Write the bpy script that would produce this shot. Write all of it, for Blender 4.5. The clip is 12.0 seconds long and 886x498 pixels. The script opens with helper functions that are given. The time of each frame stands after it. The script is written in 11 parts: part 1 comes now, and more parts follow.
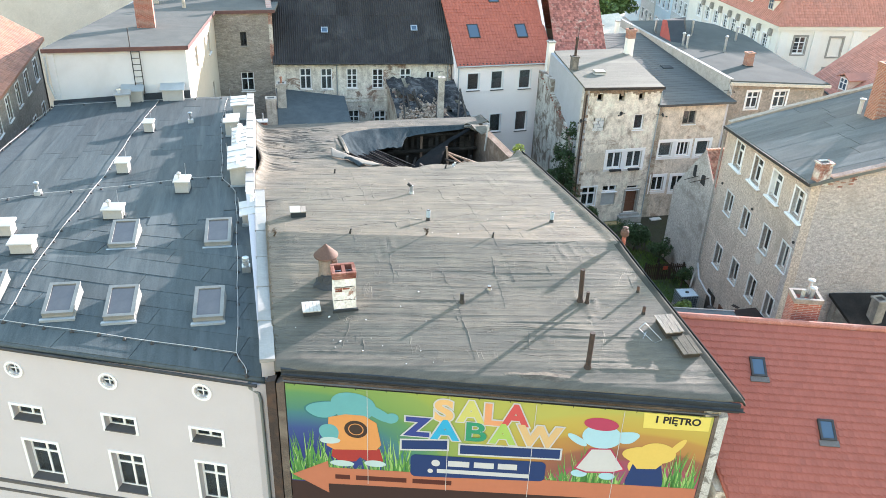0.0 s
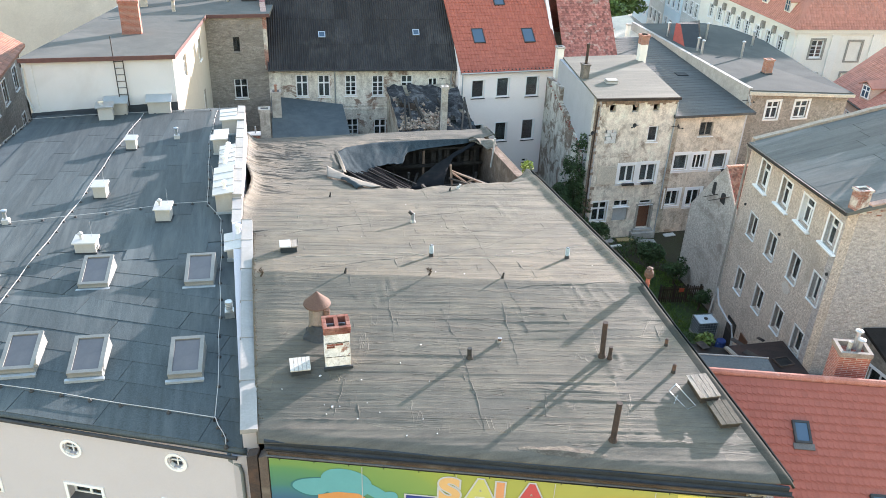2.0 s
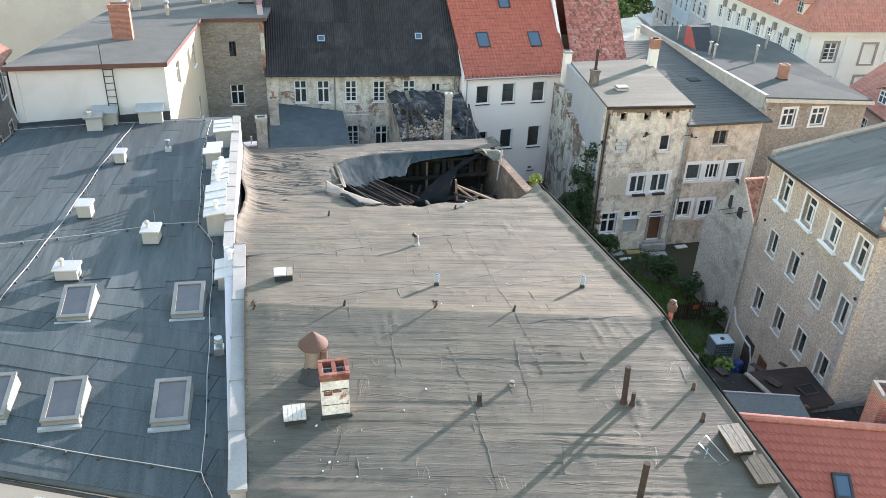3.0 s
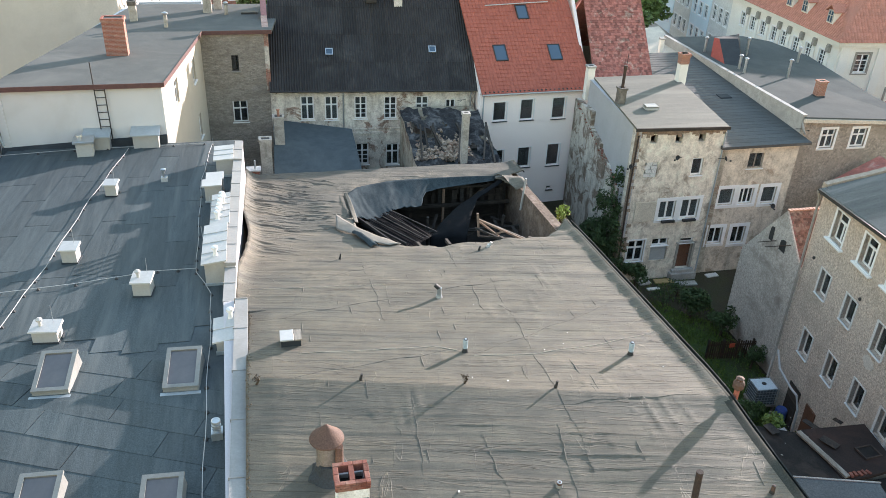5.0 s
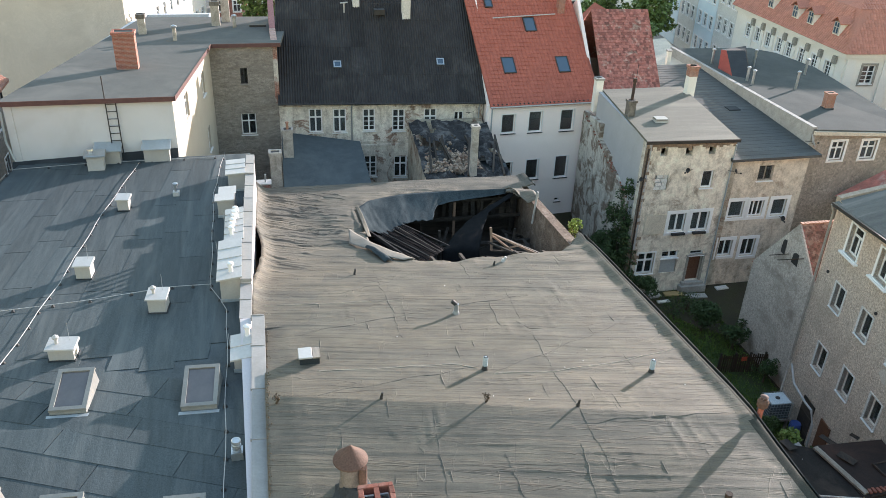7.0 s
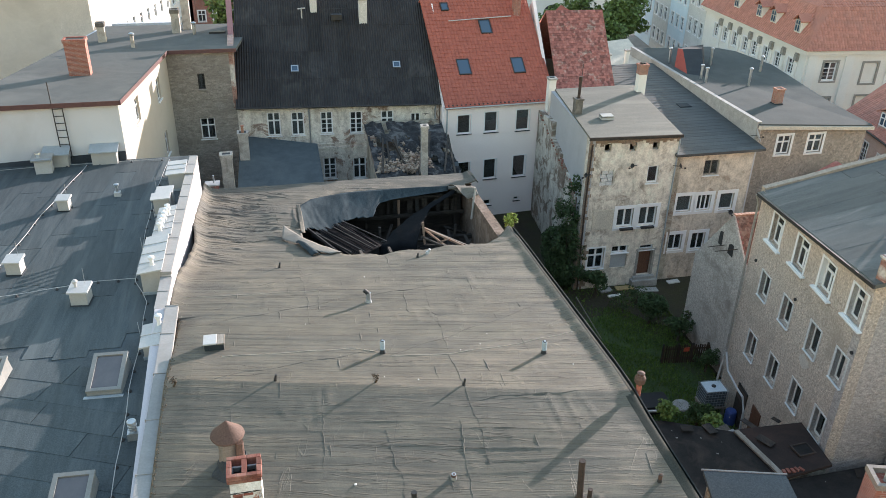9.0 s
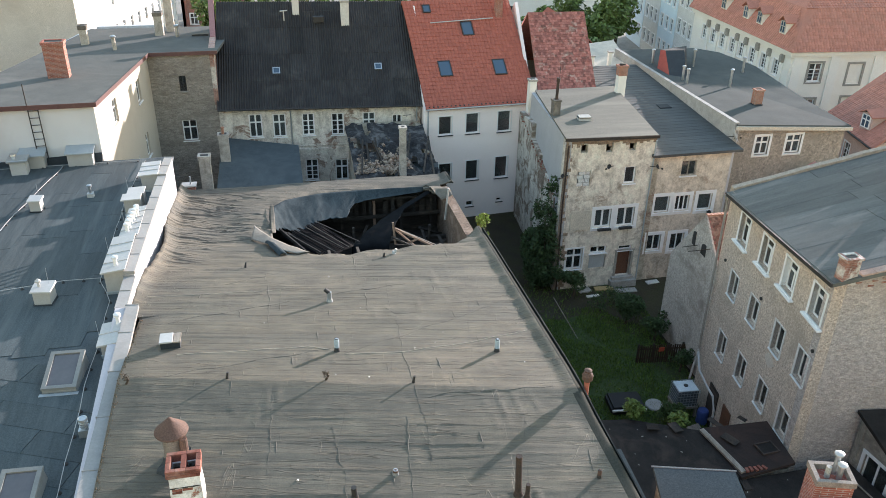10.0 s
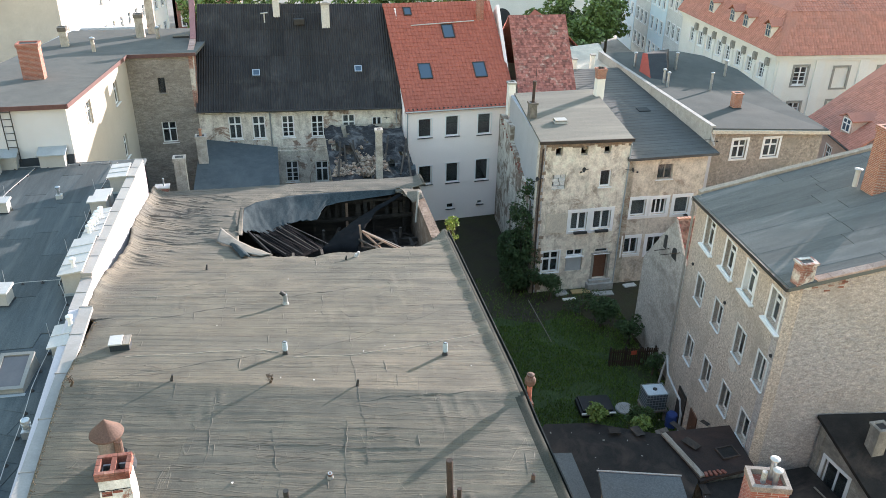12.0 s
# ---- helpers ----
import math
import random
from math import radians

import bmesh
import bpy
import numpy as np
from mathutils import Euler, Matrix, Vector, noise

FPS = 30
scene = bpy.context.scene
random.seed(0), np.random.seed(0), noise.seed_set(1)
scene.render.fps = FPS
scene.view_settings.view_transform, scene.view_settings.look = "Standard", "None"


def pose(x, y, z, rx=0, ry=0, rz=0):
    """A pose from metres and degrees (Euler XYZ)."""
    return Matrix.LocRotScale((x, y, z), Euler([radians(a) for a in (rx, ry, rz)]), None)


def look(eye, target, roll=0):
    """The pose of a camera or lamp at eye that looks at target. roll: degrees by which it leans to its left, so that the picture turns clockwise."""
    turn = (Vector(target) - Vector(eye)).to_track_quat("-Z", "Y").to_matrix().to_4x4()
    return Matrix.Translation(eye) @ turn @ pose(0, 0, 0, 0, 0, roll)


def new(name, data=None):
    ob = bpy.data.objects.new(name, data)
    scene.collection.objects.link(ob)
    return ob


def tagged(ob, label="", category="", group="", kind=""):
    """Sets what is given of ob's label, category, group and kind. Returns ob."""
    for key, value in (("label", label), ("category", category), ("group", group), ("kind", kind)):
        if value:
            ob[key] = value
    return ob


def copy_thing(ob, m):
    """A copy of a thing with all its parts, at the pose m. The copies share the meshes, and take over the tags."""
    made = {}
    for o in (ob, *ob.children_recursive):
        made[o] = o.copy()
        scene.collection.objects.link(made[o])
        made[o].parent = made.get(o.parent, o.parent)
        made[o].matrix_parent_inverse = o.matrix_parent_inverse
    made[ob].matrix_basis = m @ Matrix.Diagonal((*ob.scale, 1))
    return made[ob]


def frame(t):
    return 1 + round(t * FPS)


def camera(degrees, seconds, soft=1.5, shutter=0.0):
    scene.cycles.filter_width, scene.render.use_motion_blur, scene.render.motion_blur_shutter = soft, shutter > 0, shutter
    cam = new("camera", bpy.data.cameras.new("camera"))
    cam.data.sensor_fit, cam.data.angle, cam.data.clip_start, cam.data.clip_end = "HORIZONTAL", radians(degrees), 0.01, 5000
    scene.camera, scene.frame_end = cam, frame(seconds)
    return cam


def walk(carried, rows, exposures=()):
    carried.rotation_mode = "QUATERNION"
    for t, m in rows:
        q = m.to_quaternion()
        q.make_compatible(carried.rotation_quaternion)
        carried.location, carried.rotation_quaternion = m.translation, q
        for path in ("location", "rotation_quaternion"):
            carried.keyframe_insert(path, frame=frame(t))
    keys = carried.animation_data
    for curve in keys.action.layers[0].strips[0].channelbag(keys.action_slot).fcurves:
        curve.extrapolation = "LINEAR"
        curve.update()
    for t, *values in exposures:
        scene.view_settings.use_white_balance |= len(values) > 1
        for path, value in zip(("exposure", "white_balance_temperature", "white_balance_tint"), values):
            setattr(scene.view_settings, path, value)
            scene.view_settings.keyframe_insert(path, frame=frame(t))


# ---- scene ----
cam = camera(56.9, 12.0, 0.7)
PATH = [
    (0, (0.129, -0.567, 28.449), (0.552, 1.132, 27.483), 2.3),
    (0.5, (0.209, -0.151, 28.497), (0.633, 1.548, 27.53), 2.3),
    (1, (0.365, 0.705, 28.491), (0.788, 2.404, 27.523), 2.4),
    (1.5, (0.584, 1.762, 28.477), (1.005, 3.458, 27.504), 2.3),
    (2, (0.803, 2.96, 28.439), (1.222, 4.653, 27.46), 2.4),
    (2.5, (0.989, 4.113, 28.409), (1.408, 5.804, 27.426), 2.4),
    (3, (1.155, 5.386, 28.375), (1.571, 7.075, 27.389), 2.4),
    (5, (1.229, 9.562, 28.32), (1.638, 11.252, 27.33), 2.5),
    (5.5, (0.954, 9.89, 28.363), (1.364, 11.581, 27.378), 2.6),
    (6, (0.693, 10.041, 28.385), (1.103, 11.737, 27.407), 2.5),
    (6.5, (0.586, 10.046, 28.436), (0.996, 11.744, 27.462), 2.5),
    (8.5, (2.636, 8.629, 28.427), (3.039, 10.338, 27.47), 1.6),
    (9, (3.884, 8.026, 28.445), (4.281, 9.738, 27.491), 1.3),
    (9.5, (4.751, 7.642, 28.438), (5.147, 9.357, 27.487), 1.3),
    (10, (5.418, 7.424, 28.48), (5.808, 9.141, 27.531), 1.1),
    (10.5, (5.946, 7.296, 28.516), (6.333, 9.015, 27.568), 1.0),
    (11, (6.465, 7.181, 28.545), (6.85, 8.9, 27.598), 1.0),
    (11.5, (6.854, 7.104, 28.584), (7.238, 8.823, 27.637), 1.1),
    (12, (7.169, 7.038, 28.598), (7.552, 8.758, 27.652), 1.2),
]
walk(cam, [(t, look(eye, target, roll)) for t, eye, target, roll in PATH], [(0, 2.72, 5480, 22), (2.5, 2.5, 5570, 24), (5, 2.15, 5580, 22), (6.5, 2.02, 5580, 21), (9.5, 1.93, 5580, 22), (11, 2.15, 5600, 21), (12, 2.24, 5600, 22)])

# ---- light ----
SUN_EL, SUN_AZ = 9.5, 34.0
world = bpy.data.worlds.new("sky")
scene.world = world
world.use_nodes = True
wn = world.node_tree.nodes
sky = wn.new("ShaderNodeTexSky")
sky.sky_type = "NISHITA"
sky.sun_disc = False
sky.sun_elevation = radians(SUN_EL)
sky.sun_rotation = radians(90 - SUN_AZ)
sky.air_density, sky.dust_density, sky.ozone_density = 2.1, 0.4, 1.6
wn["Background"].inputs["Strength"].default_value = 0.15
world.node_tree.links.new(sky.outputs[0], wn["Background"].inputs["Color"])
sun = new("sun", bpy.data.lights.new("sun", "SUN"))
sun.data.energy, sun.data.angle, sun.data.color = 3.5, radians(0.6), (1.0, 0.85, 0.66)
ce = math.cos(radians(SUN_EL))
sun.matrix_world = look((ce * math.cos(radians(SUN_AZ)) * 60, ce * math.sin(radians(SUN_AZ)) * 60, math.sin(radians(SUN_EL)) * 60), (0, 0, 0))

# ---- materials ----
MATS = {}


def nodes_of(name):
    m = bpy.data.materials.new(name)
    m.use_nodes = True
    return m, m.node_tree.nodes, m.node_tree.links, m.node_tree.nodes["Principled BSDF"]


def ramp(nt, links, fac, stops):
    r = nt.new("ShaderNodeValToRGB")
    while len(r.color_ramp.elements) < len(stops):
        r.color_ramp.elements.new(0.5)
    for e, (p, c) in zip(r.color_ramp.elements, stops):
        e.position, e.color = p, (*c, 1)
    links.new(fac, r.inputs[0])
    return r.outputs[0]


def noise_tex(nt, links, vec, scale, detail=6.0, rough=0.6, stretch=(1, 1, 1), dist=0.0):
    mp = nt.new("ShaderNodeMapping")
    mp.inputs["Scale"].default_value = stretch
    links.new(vec, mp.inputs["Vector"])
    n = nt.new("ShaderNodeTexNoise")
    n.inputs["Scale"].default_value, n.inputs["Detail"].default_value = scale, detail
    n.inputs["Roughness"].default_value, n.inputs["Distortion"].default_value = rough, dist
    links.new(mp.outputs[0], n.inputs["Vector"])
    return n.outputs["Fac"]


def mixc(nt, links, fac, a, b, mode="MIX"):
    m = nt.new("ShaderNodeMix")
    m.data_type, m.blend_type = "RGBA", mode
    for k, v in ((0, fac), (6, a), (7, b)):
        if isinstance(v, bpy.types.NodeSocket):
            links.new(v, m.inputs[k])
        else:
            m.inputs[k].default_value = v if k == 0 else (*v, 1)
    return m.outputs[2]


def surface(name, base, alt=None, stain=None, scale=3.0, big=0.35, fine=40.0, rough=0.85, bump=0.4, dist=0.02, metal=0.0,
            stretch=(1, 1, 1), stain_amount=(0.5, 0.7), island=0.0, coords="Object", bump_scale=None, obj_random=0.0, spec=0.3, grain=1.0):
    """A weathered surface: fine grain, middle mottling, large stains."""
    if name in MATS:
        return MATS[name]
    m, nt, links, b = nodes_of(name)
    tc = nt.new("ShaderNodeTexCoord")
    if coords == "World":
        geo = nt.new("ShaderNodeNewGeometry")
        vec = geo.outputs["Position"]
    else:
        vec = tc.outputs[coords]
    alt = alt or tuple(c * 0.75 for c in base)
    mid = noise_tex(nt, links, vec, scale, 7.0, 0.62, stretch)
    col = ramp(nt, links, mid, [(0.3, alt), (0.7, base)])
    speck = noise_tex(nt, links, vec, fine, 4.0, 0.75)
    g = ramp(nt, links, speck, [(0.28, (1 - 0.42 * grain,) * 3), (0.72, (1 + 0.36 * grain,) * 3)])
    col = mixc(nt, links, 1.0, col, g, "MULTIPLY")
    if stain:
        s = noise_tex(nt, links, vec, big, 8.0, 0.65, stretch, 0.6)
        f = ramp(nt, links, s, [(stain_amount[0], (0, 0, 0)), (stain_amount[1], (1, 1, 1))])
        col = mixc(nt, links, f, col, stain)
    if island or obj_random:
        if island:
            src = nt.new("ShaderNodeNewGeometry").outputs["Random Per Island"]
        else:
            src = nt.new("ShaderNodeObjectInfo").outputs["Random"]
        k = max(island, obj_random)
        v = ramp(nt, links, src, [(0.0, (1 - k, 1 - k, 1 - k)), (0.5, (1, 1 - k * 0.1, 1 - k * 0.15)), (1.0, (1 + k * 0.6,) * 3)])
        col = mixc(nt, links, 1.0, col, v, "MULTIPLY")
    links.new(col, b.inputs["Base Color"])
    b.inputs["Roughness"].default_value, b.inputs["Metallic"].default_value = rough, metal
    b.inputs["Specular IOR Level"].default_value = spec
    if bump:
        bn = nt.new("ShaderNodeBump")
        bn.inputs["Strength"].default_value, bn.inputs["Distance"].default_value = bump, dist
        h = noise_tex(nt, links, vec, bump_scale or fine * 0.5, 5.0, 0.7, stretch)
        links.new(h, bn.inputs["Height"])
        links.new(bn.outputs[0], b.inputs["Normal"])
    MATS[name] = m
    return m


def glass_mat():
    m, nt, links, b = nodes_of("window_glass")
    b.inputs["Base Color"].default_value = (0.28, 0.32, 0.34, 1)
    b.inputs["Roughness"].default_value = 0.03
    b.inputs["Transmission Weight"].default_value = 0.9
    b.inputs["IOR"].default_value = 1.45
    return m


def brick_mat(name, c1, c2, mortar, scale=1.0, plaster=None, amount=(0.5, 0.6), bw=0.25, bh=0.075):
    """Brickwork of real size on far walls, partly under plaster."""
    m, nt, links, b = nodes_of(name)
    geo = nt.new("ShaderNodeNewGeometry")
    sep = nt.new("ShaderNodeSeparateXYZ")
    links.new(geo.outputs["Position"], sep.inputs[0])
    add = nt.new("ShaderNodeMath")
    links.new(sep.outputs[0], add.inputs[0])
    links.new(sep.outputs[1], add.inputs[1])
    cmb = nt.new("ShaderNodeCombineXYZ")
    links.new(add.outputs[0], cmb.inputs[0])
    links.new(sep.outputs[2], cmb.inputs[1])
    br = nt.new("ShaderNodeTexBrick")
    br.inputs["Scale"].default_value = scale
    br.inputs["Brick Width"].default_value, br.inputs["Row Height"].default_value = bw, bh
    br.inputs["Mortar Size"].default_value = 0.008
    br.inputs["Color1"].default_value, br.inputs["Color2"].default_value = (*c1, 1), (*c2, 1)
    br.inputs["Mortar"].default_value = (*mortar, 1)
    links.new(cmb.outputs[0], br.inputs["Vector"])
    col = br.outputs["Color"]
    n = noise_tex(nt, links, geo.outputs["Position"], 6.0, 6.0, 0.7)
    g = ramp(nt, links, n, [(0.25, (0.6, 0.6, 0.6)), (0.75, (1.3, 1.3, 1.3))])
    col = mixc(nt, links, 0.9, col, g, "MULTIPLY")
    bn = nt.new("ShaderNodeBump")
    bn.inputs["Strength"].default_value, bn.inputs["Distance"].default_value = 0.6, 0.02
    h = br.outputs["Fac"]
    inv = nt.new("ShaderNodeMath")
    inv.operation = "SUBTRACT"
    inv.inputs[0].default_value = 1.0
    links.new(h, inv.inputs[1])
    hh = inv.outputs[0]
    if plaster:
        p = noise_tex(nt, links, geo.outputs["Position"], 0.55, 9.0, 0.7, (1, 1, 1), 0.8)
        f = ramp(nt, links, p, [(amount[0], (0, 0, 0)), (amount[1], (1, 1, 1))])
        q = noise_tex(nt, links, geo.outputs["Position"], 1.7, 8.0, 0.7)
        pc = ramp(nt, links, q, [(0.3, tuple(c * 0.55 for c in plaster)), (0.5, plaster), (0.75, tuple(min(c * 1.25, 0.8) for c in plaster))])
        col = mixc(nt, links, f, col, pc)
        st = noise_tex(nt, links, geo.outputs["Position"], 1.0, 7.0, 0.7, (1.6, 1.6, 0.6), 0.6)
        sc = ramp(nt, links, st, [(0.34, (0.58, 0.56, 0.53)), (0.5, (1.0, 1.0, 1.0)), (0.7, (1.15, 1.15, 1.15))])
        col = mixc(nt, links, 0.85, col, sc, "MULTIPLY")
        gr_ = noise_tex(nt, links, geo.outputs["Position"], 9.0, 6.0, 0.8)
        gc = ramp(nt, links, gr_, [(0.3, (0.62, 0.62, 0.6)), (0.6, (1.1, 1.1, 1.1))])
        col = mixc(nt, links, 0.8, col, gc, "MULTIPLY")
        mx = nt.new("ShaderNodeMath")
        mx.operation = "MAXIMUM"
        links.new(hh, mx.inputs[0])
        links.new(f, mx.inputs[1])
        ad = nt.new("ShaderNodeMath")
        links.new(mx.outputs[0], ad.inputs[0])
        links.new(noise_tex(nt, links, geo.outputs["Position"], 14.0, 6.0, 0.75), ad.inputs[1])
        hh = ad.outputs[0]
    links.new(hh, bn.inputs["Height"])
    links.new(bn.outputs[0], b.inputs["Normal"])
    links.new(col, b.inputs["Base Color"])
    b.inputs["Roughness"].default_value = 0.9
    return m


GLASS = glass_mat()


def old_felt(name, turn, cold=1.0, tone=1.0, lines=1.0):
    """Bitumen felt in long lapped strips: fine ripples along the strips, paler and darker zones, faint laps and stains.
    """
    m, nt, links, b = nodes_of(name)
    geo = nt.new("ShaderNodeNewGeometry")
    rot = nt.new("ShaderNodeMapping")
    rot.inputs["Rotation"].default_value = (0, 0, radians(turn))
    links.new(geo.outputs["Position"], rot.inputs["Vector"])
    vec = rot.outputs[0]

    def crease(scale, stretch, lo, hi, distort):
        """Thin ridges where a noise crosses its middle."""
        n = noise_tex(nt, links, vec, scale, 3.0, 0.5, stretch, distort)
        d = nt.new("ShaderNodeMath")
        d.operation = "SUBTRACT"
        d.inputs[1].default_value = 0.5
        links.new(n, d.inputs[0])
        a = nt.new("ShaderNodeMath")
        a.operation = "ABSOLUTE"
        links.new(d.outputs[0], a.inputs[0])
        return ramp(nt, links, a.outputs[0], [(lo, (1, 1, 1)), (hi, (0, 0, 0))])

    base = noise_tex(nt, links, vec, 0.9, 8.0, 0.66, (0.8, 1.2, 1), 0.3)
    col = ramp(nt, links, base, [(p, (r * cold * tone, g * tone, b_ * tone)) for p, r, g, b_ in ((0.3, 0.078, 0.072, 0.058), (0.5, 0.106, 0.096, 0.076), (0.7, 0.142, 0.127, 0.098))])
    br = nt.new("ShaderNodeTexBrick")
    br.inputs["Scale"].default_value = 1.0
    br.inputs["Brick Width"].default_value, br.inputs["Row Height"].default_value = 5.2, 0.97
    br.inputs["Mortar Size"].default_value, br.inputs["Mortar Smooth"].default_value = 0.010, 0.3
    br.inputs["Color1"].default_value, br.inputs["Color2"].default_value = (0.84, 0.87, 0.895, 1), (1.10, 1.07, 1.01, 1)
    br.inputs["Mortar"].default_value = (0.68, 0.68, 0.68, 1)
    wob = nt.new("ShaderNodeVectorMath")
    wn_ = nt.new("ShaderNodeTexNoise")
    wn_.inputs["Scale"].default_value = 0.5
    links.new(vec, wn_.inputs["Vector"])
    sc = nt.new("ShaderNodeVectorMath")
    sc.operation = "SCALE"
    sc.inputs[3].default_value = 0.3
    links.new(wn_.outputs["Color"], sc.inputs[0])
    links.new(vec, wob.inputs[0])
    links.new(sc.outputs[0], wob.inputs[1])
    links.new(wob.outputs[0], br.inputs["Vector"])
    col = mixc(nt, links, 0.7, col, br.outputs["Color"], "MULTIPLY")
    # ripples about a hand apart, in sharp thin lines that come and go; their shaded sides are put into the colour
    c1 = crease(1.0, (0.13, 2.5, 1), 0.0, 0.012, 0.25)
    c2 = crease(1.0, (0.22, 6.0, 1), 0.0, 0.018, 0.3)
    where = noise_tex(nt, links, vec, 0.35, 4.0, 0.6, (0.6, 1.2, 1), 0.4)
    wz = ramp(nt, links, where, [(0.38, (0.15, 0.15, 0.15)), (0.62, (1, 1, 1))])
    c1 = mixc(nt, links, 1.0, c1, wz, "MULTIPLY")
    dark1 = mixc(nt, links, c1, (1, 1, 1), (1 - 0.52 * lines,) * 3)
    col = mixc(nt, links, 0.8, col, dark1, "MULTIPLY")
    dark2 = mixc(nt, links, c2, (1.02, 1.02, 1.02), (1 - 0.12 * lines,) * 3)
    col = mixc(nt, links, 0.9, col, dark2, "MULTIPLY")
    # pale creases that cross the strips, their sunlit crests put into the colour
    c3 = crease(0.42, (1.6, 0.55, 1), 0.0, 0.0035, 0.5)
    wc = noise_tex(nt, links, vec, 0.8, 3.0, 0.6)
    wcr = ramp(nt, links, wc, [(0.5, (0, 0, 0)), (0.6, (1, 1, 1))])
    c3 = mixc(nt, links, 1.0, c3, wcr, "MULTIPLY")
    col = mixc(nt, links, 1.0, col, mixc(nt, links, c3, (1, 1, 1), (1.35, 1.33, 1.28)), "MULTIPLY")
    thin = noise_tex(nt, links, vec, 1.0, 4.0, 0.7, (0.3, 16.0, 1), 0.1)
    tg = ramp(nt, links, thin, [(0.3, (0.88, 0.88, 0.88)), (0.5, (1.0, 1.0, 1.0)), (0.72, (1.09, 1.085, 1.07))])
    col = mixc(nt, links, 0.9, col, tg, "MULTIPLY")
    big = noise_tex(nt, links, vec, 0.14, 6.0, 0.62, (0.6, 1.3, 1), 0.5)
    z = ramp(nt, links, big, [(0.36, (0.80, 0.85, 0.87)), (0.55, (1.0, 1.0, 1.0)), (0.7, (1.16, 1.12, 1.05))])
    col = mixc(nt, links, 0.95, col, z, "MULTIPLY")
    grit = noise_tex(nt, links, vec, 26.0, 4.0, 0.8)
    gg = ramp(nt, links, grit, [(0.28, (0.72, 0.72, 0.72)), (0.72, (1.25, 1.25, 1.25))])
    col = mixc(nt, links, 0.9, col, gg, "MULTIPLY")
    spot = noise_tex(nt, links, vec, 1.1, 8.0, 0.7, (1, 1, 1), 0.8)
    sp = ramp(nt, links, spot, [(0.66, (1, 1, 1)), (0.72, (0.62, 0.60, 0.55))])
    col = mixc(nt, links, 0.8, col, sp, "MULTIPLY")
    links.new(col, b.inputs["Base Color"])
    b.inputs["Roughness"].default_value = 0.72
    b.inputs["Specular IOR Level"].default_value = 0.4
    h = mixc(nt, links, 0.5, c1, c2, "ADD")
    h = mixc(nt, links, 0.5, h, c3, "ADD")
    h = mixc(nt, links, 0.25, h, grit, "ADD")
    h = mixc(nt, links, 0.3, h, thin, "ADD")
    bn = nt.new("ShaderNodeBump")
    bn.inputs["Strength"].default_value, bn.inputs["Distance"].default_value = 0.9, 0.02
    links.new(h, bn.inputs["Height"])
    links.new(bn.outputs[0], b.inputs["Normal"])
    return m


FELT_M = old_felt("old_roof_felt", 12, 1.0, 1.02, 1.0)
FELT_M2 = old_felt("old_roof_felt_front", 15, 0.99, 0.96, 1.15)
FELT_EAVE = surface("bleached_eave_felt", (0.135, 0.124, 0.101), (0.085, 0.080, 0.068), (0.06, 0.058, 0.05), scale=1.0, big=0.5, fine=26, bump=0.5, dist=0.015, coords="World", stretch=(0.9, 4.5, 1), stain_amount=(0.55, 0.72), spec=0.2, grain=0.45)
FELT_VERGE = surface("dark_verge_felt", (0.050, 0.052, 0.044), (0.036, 0.038, 0.033), (0.075, 0.074, 0.060), scale=1.5, big=0.5, fine=26, bump=0.4, dist=0.012, coords="World", rough=0.9, spec=0.08, stretch=(2.5, 0.5, 1), stain_amount=(0.58, 0.75))
FELT_L = surface("blue_grey_felt", (0.074, 0.091, 0.099), (0.051, 0.064, 0.071), (0.095, 0.114, 0.120), scale=1.6, big=0.22, fine=26, bump=0.4, dist=0.012, coords="World", rough=0.75, spec=0.25)
FELT_GREY = surface("grey_felt", (0.158, 0.154, 0.126), (0.122, 0.120, 0.100), (0.20, 0.192, 0.155), scale=1.2, big=0.25, fine=20, bump=0.3, dist=0.02, coords="World", stretch=(0.3, 2.2, 1))
FELT_DARK = surface("dark_felt", (0.036, 0.043, 0.049), (0.024, 0.029, 0.034), (0.065, 0.072, 0.078), scale=1.2, big=0.25, fine=25, bump=0.4, dist=0.02, coords="World", stretch=(0.4, 1.5, 1))
FELT_MID = surface("streaky_felt", (0.088, 0.087, 0.083), (0.058, 0.058, 0.057), (0.12, 0.118, 0.11), scale=1.4, big=0.3, fine=25, bump=0.4, dist=0.02, coords="World", stretch=(2.6, 0.35, 1))
FELT_ROWS = surface("dark_felt_row", (0.088, 0.097, 0.098), (0.064, 0.071, 0.072), (0.13, 0.134, 0.128), scale=1.6, big=0.35, fine=25, bump=0.4, dist=0.015, coords="World", stretch=(0.35, 2.6, 1), obj_random=0.10, stain_amount=(0.6, 0.72))
FELT_RB = surface("worn_grey_felt", (0.132, 0.138, 0.127), (0.108, 0.114, 0.106), (0.16, 0.162, 0.146), scale=0.6, big=0.15, fine=25, bump=0.2, dist=0.01, coords="World", grain=0.5)
FELT_FR = surface("smooth_grey_felt", (0.098, 0.106, 0.102), (0.080, 0.088, 0.085), (0.125, 0.130, 0.122), scale=0.6, big=0.12, fine=25, bump=0.2, dist=0.01, coords="World", grain=0.5, rough=0.95, spec=0.03)
FELT_WB = surface("pale_blue_grey_felt", (0.135, 0.138, 0.130), (0.112, 0.116, 0.110), (0.165, 0.165, 0.152), scale=1.0, big=0.2, fine=25, bump=0.25, dist=0.01, coords="World", grain=0.6, rough=0.95, spec=0.05)
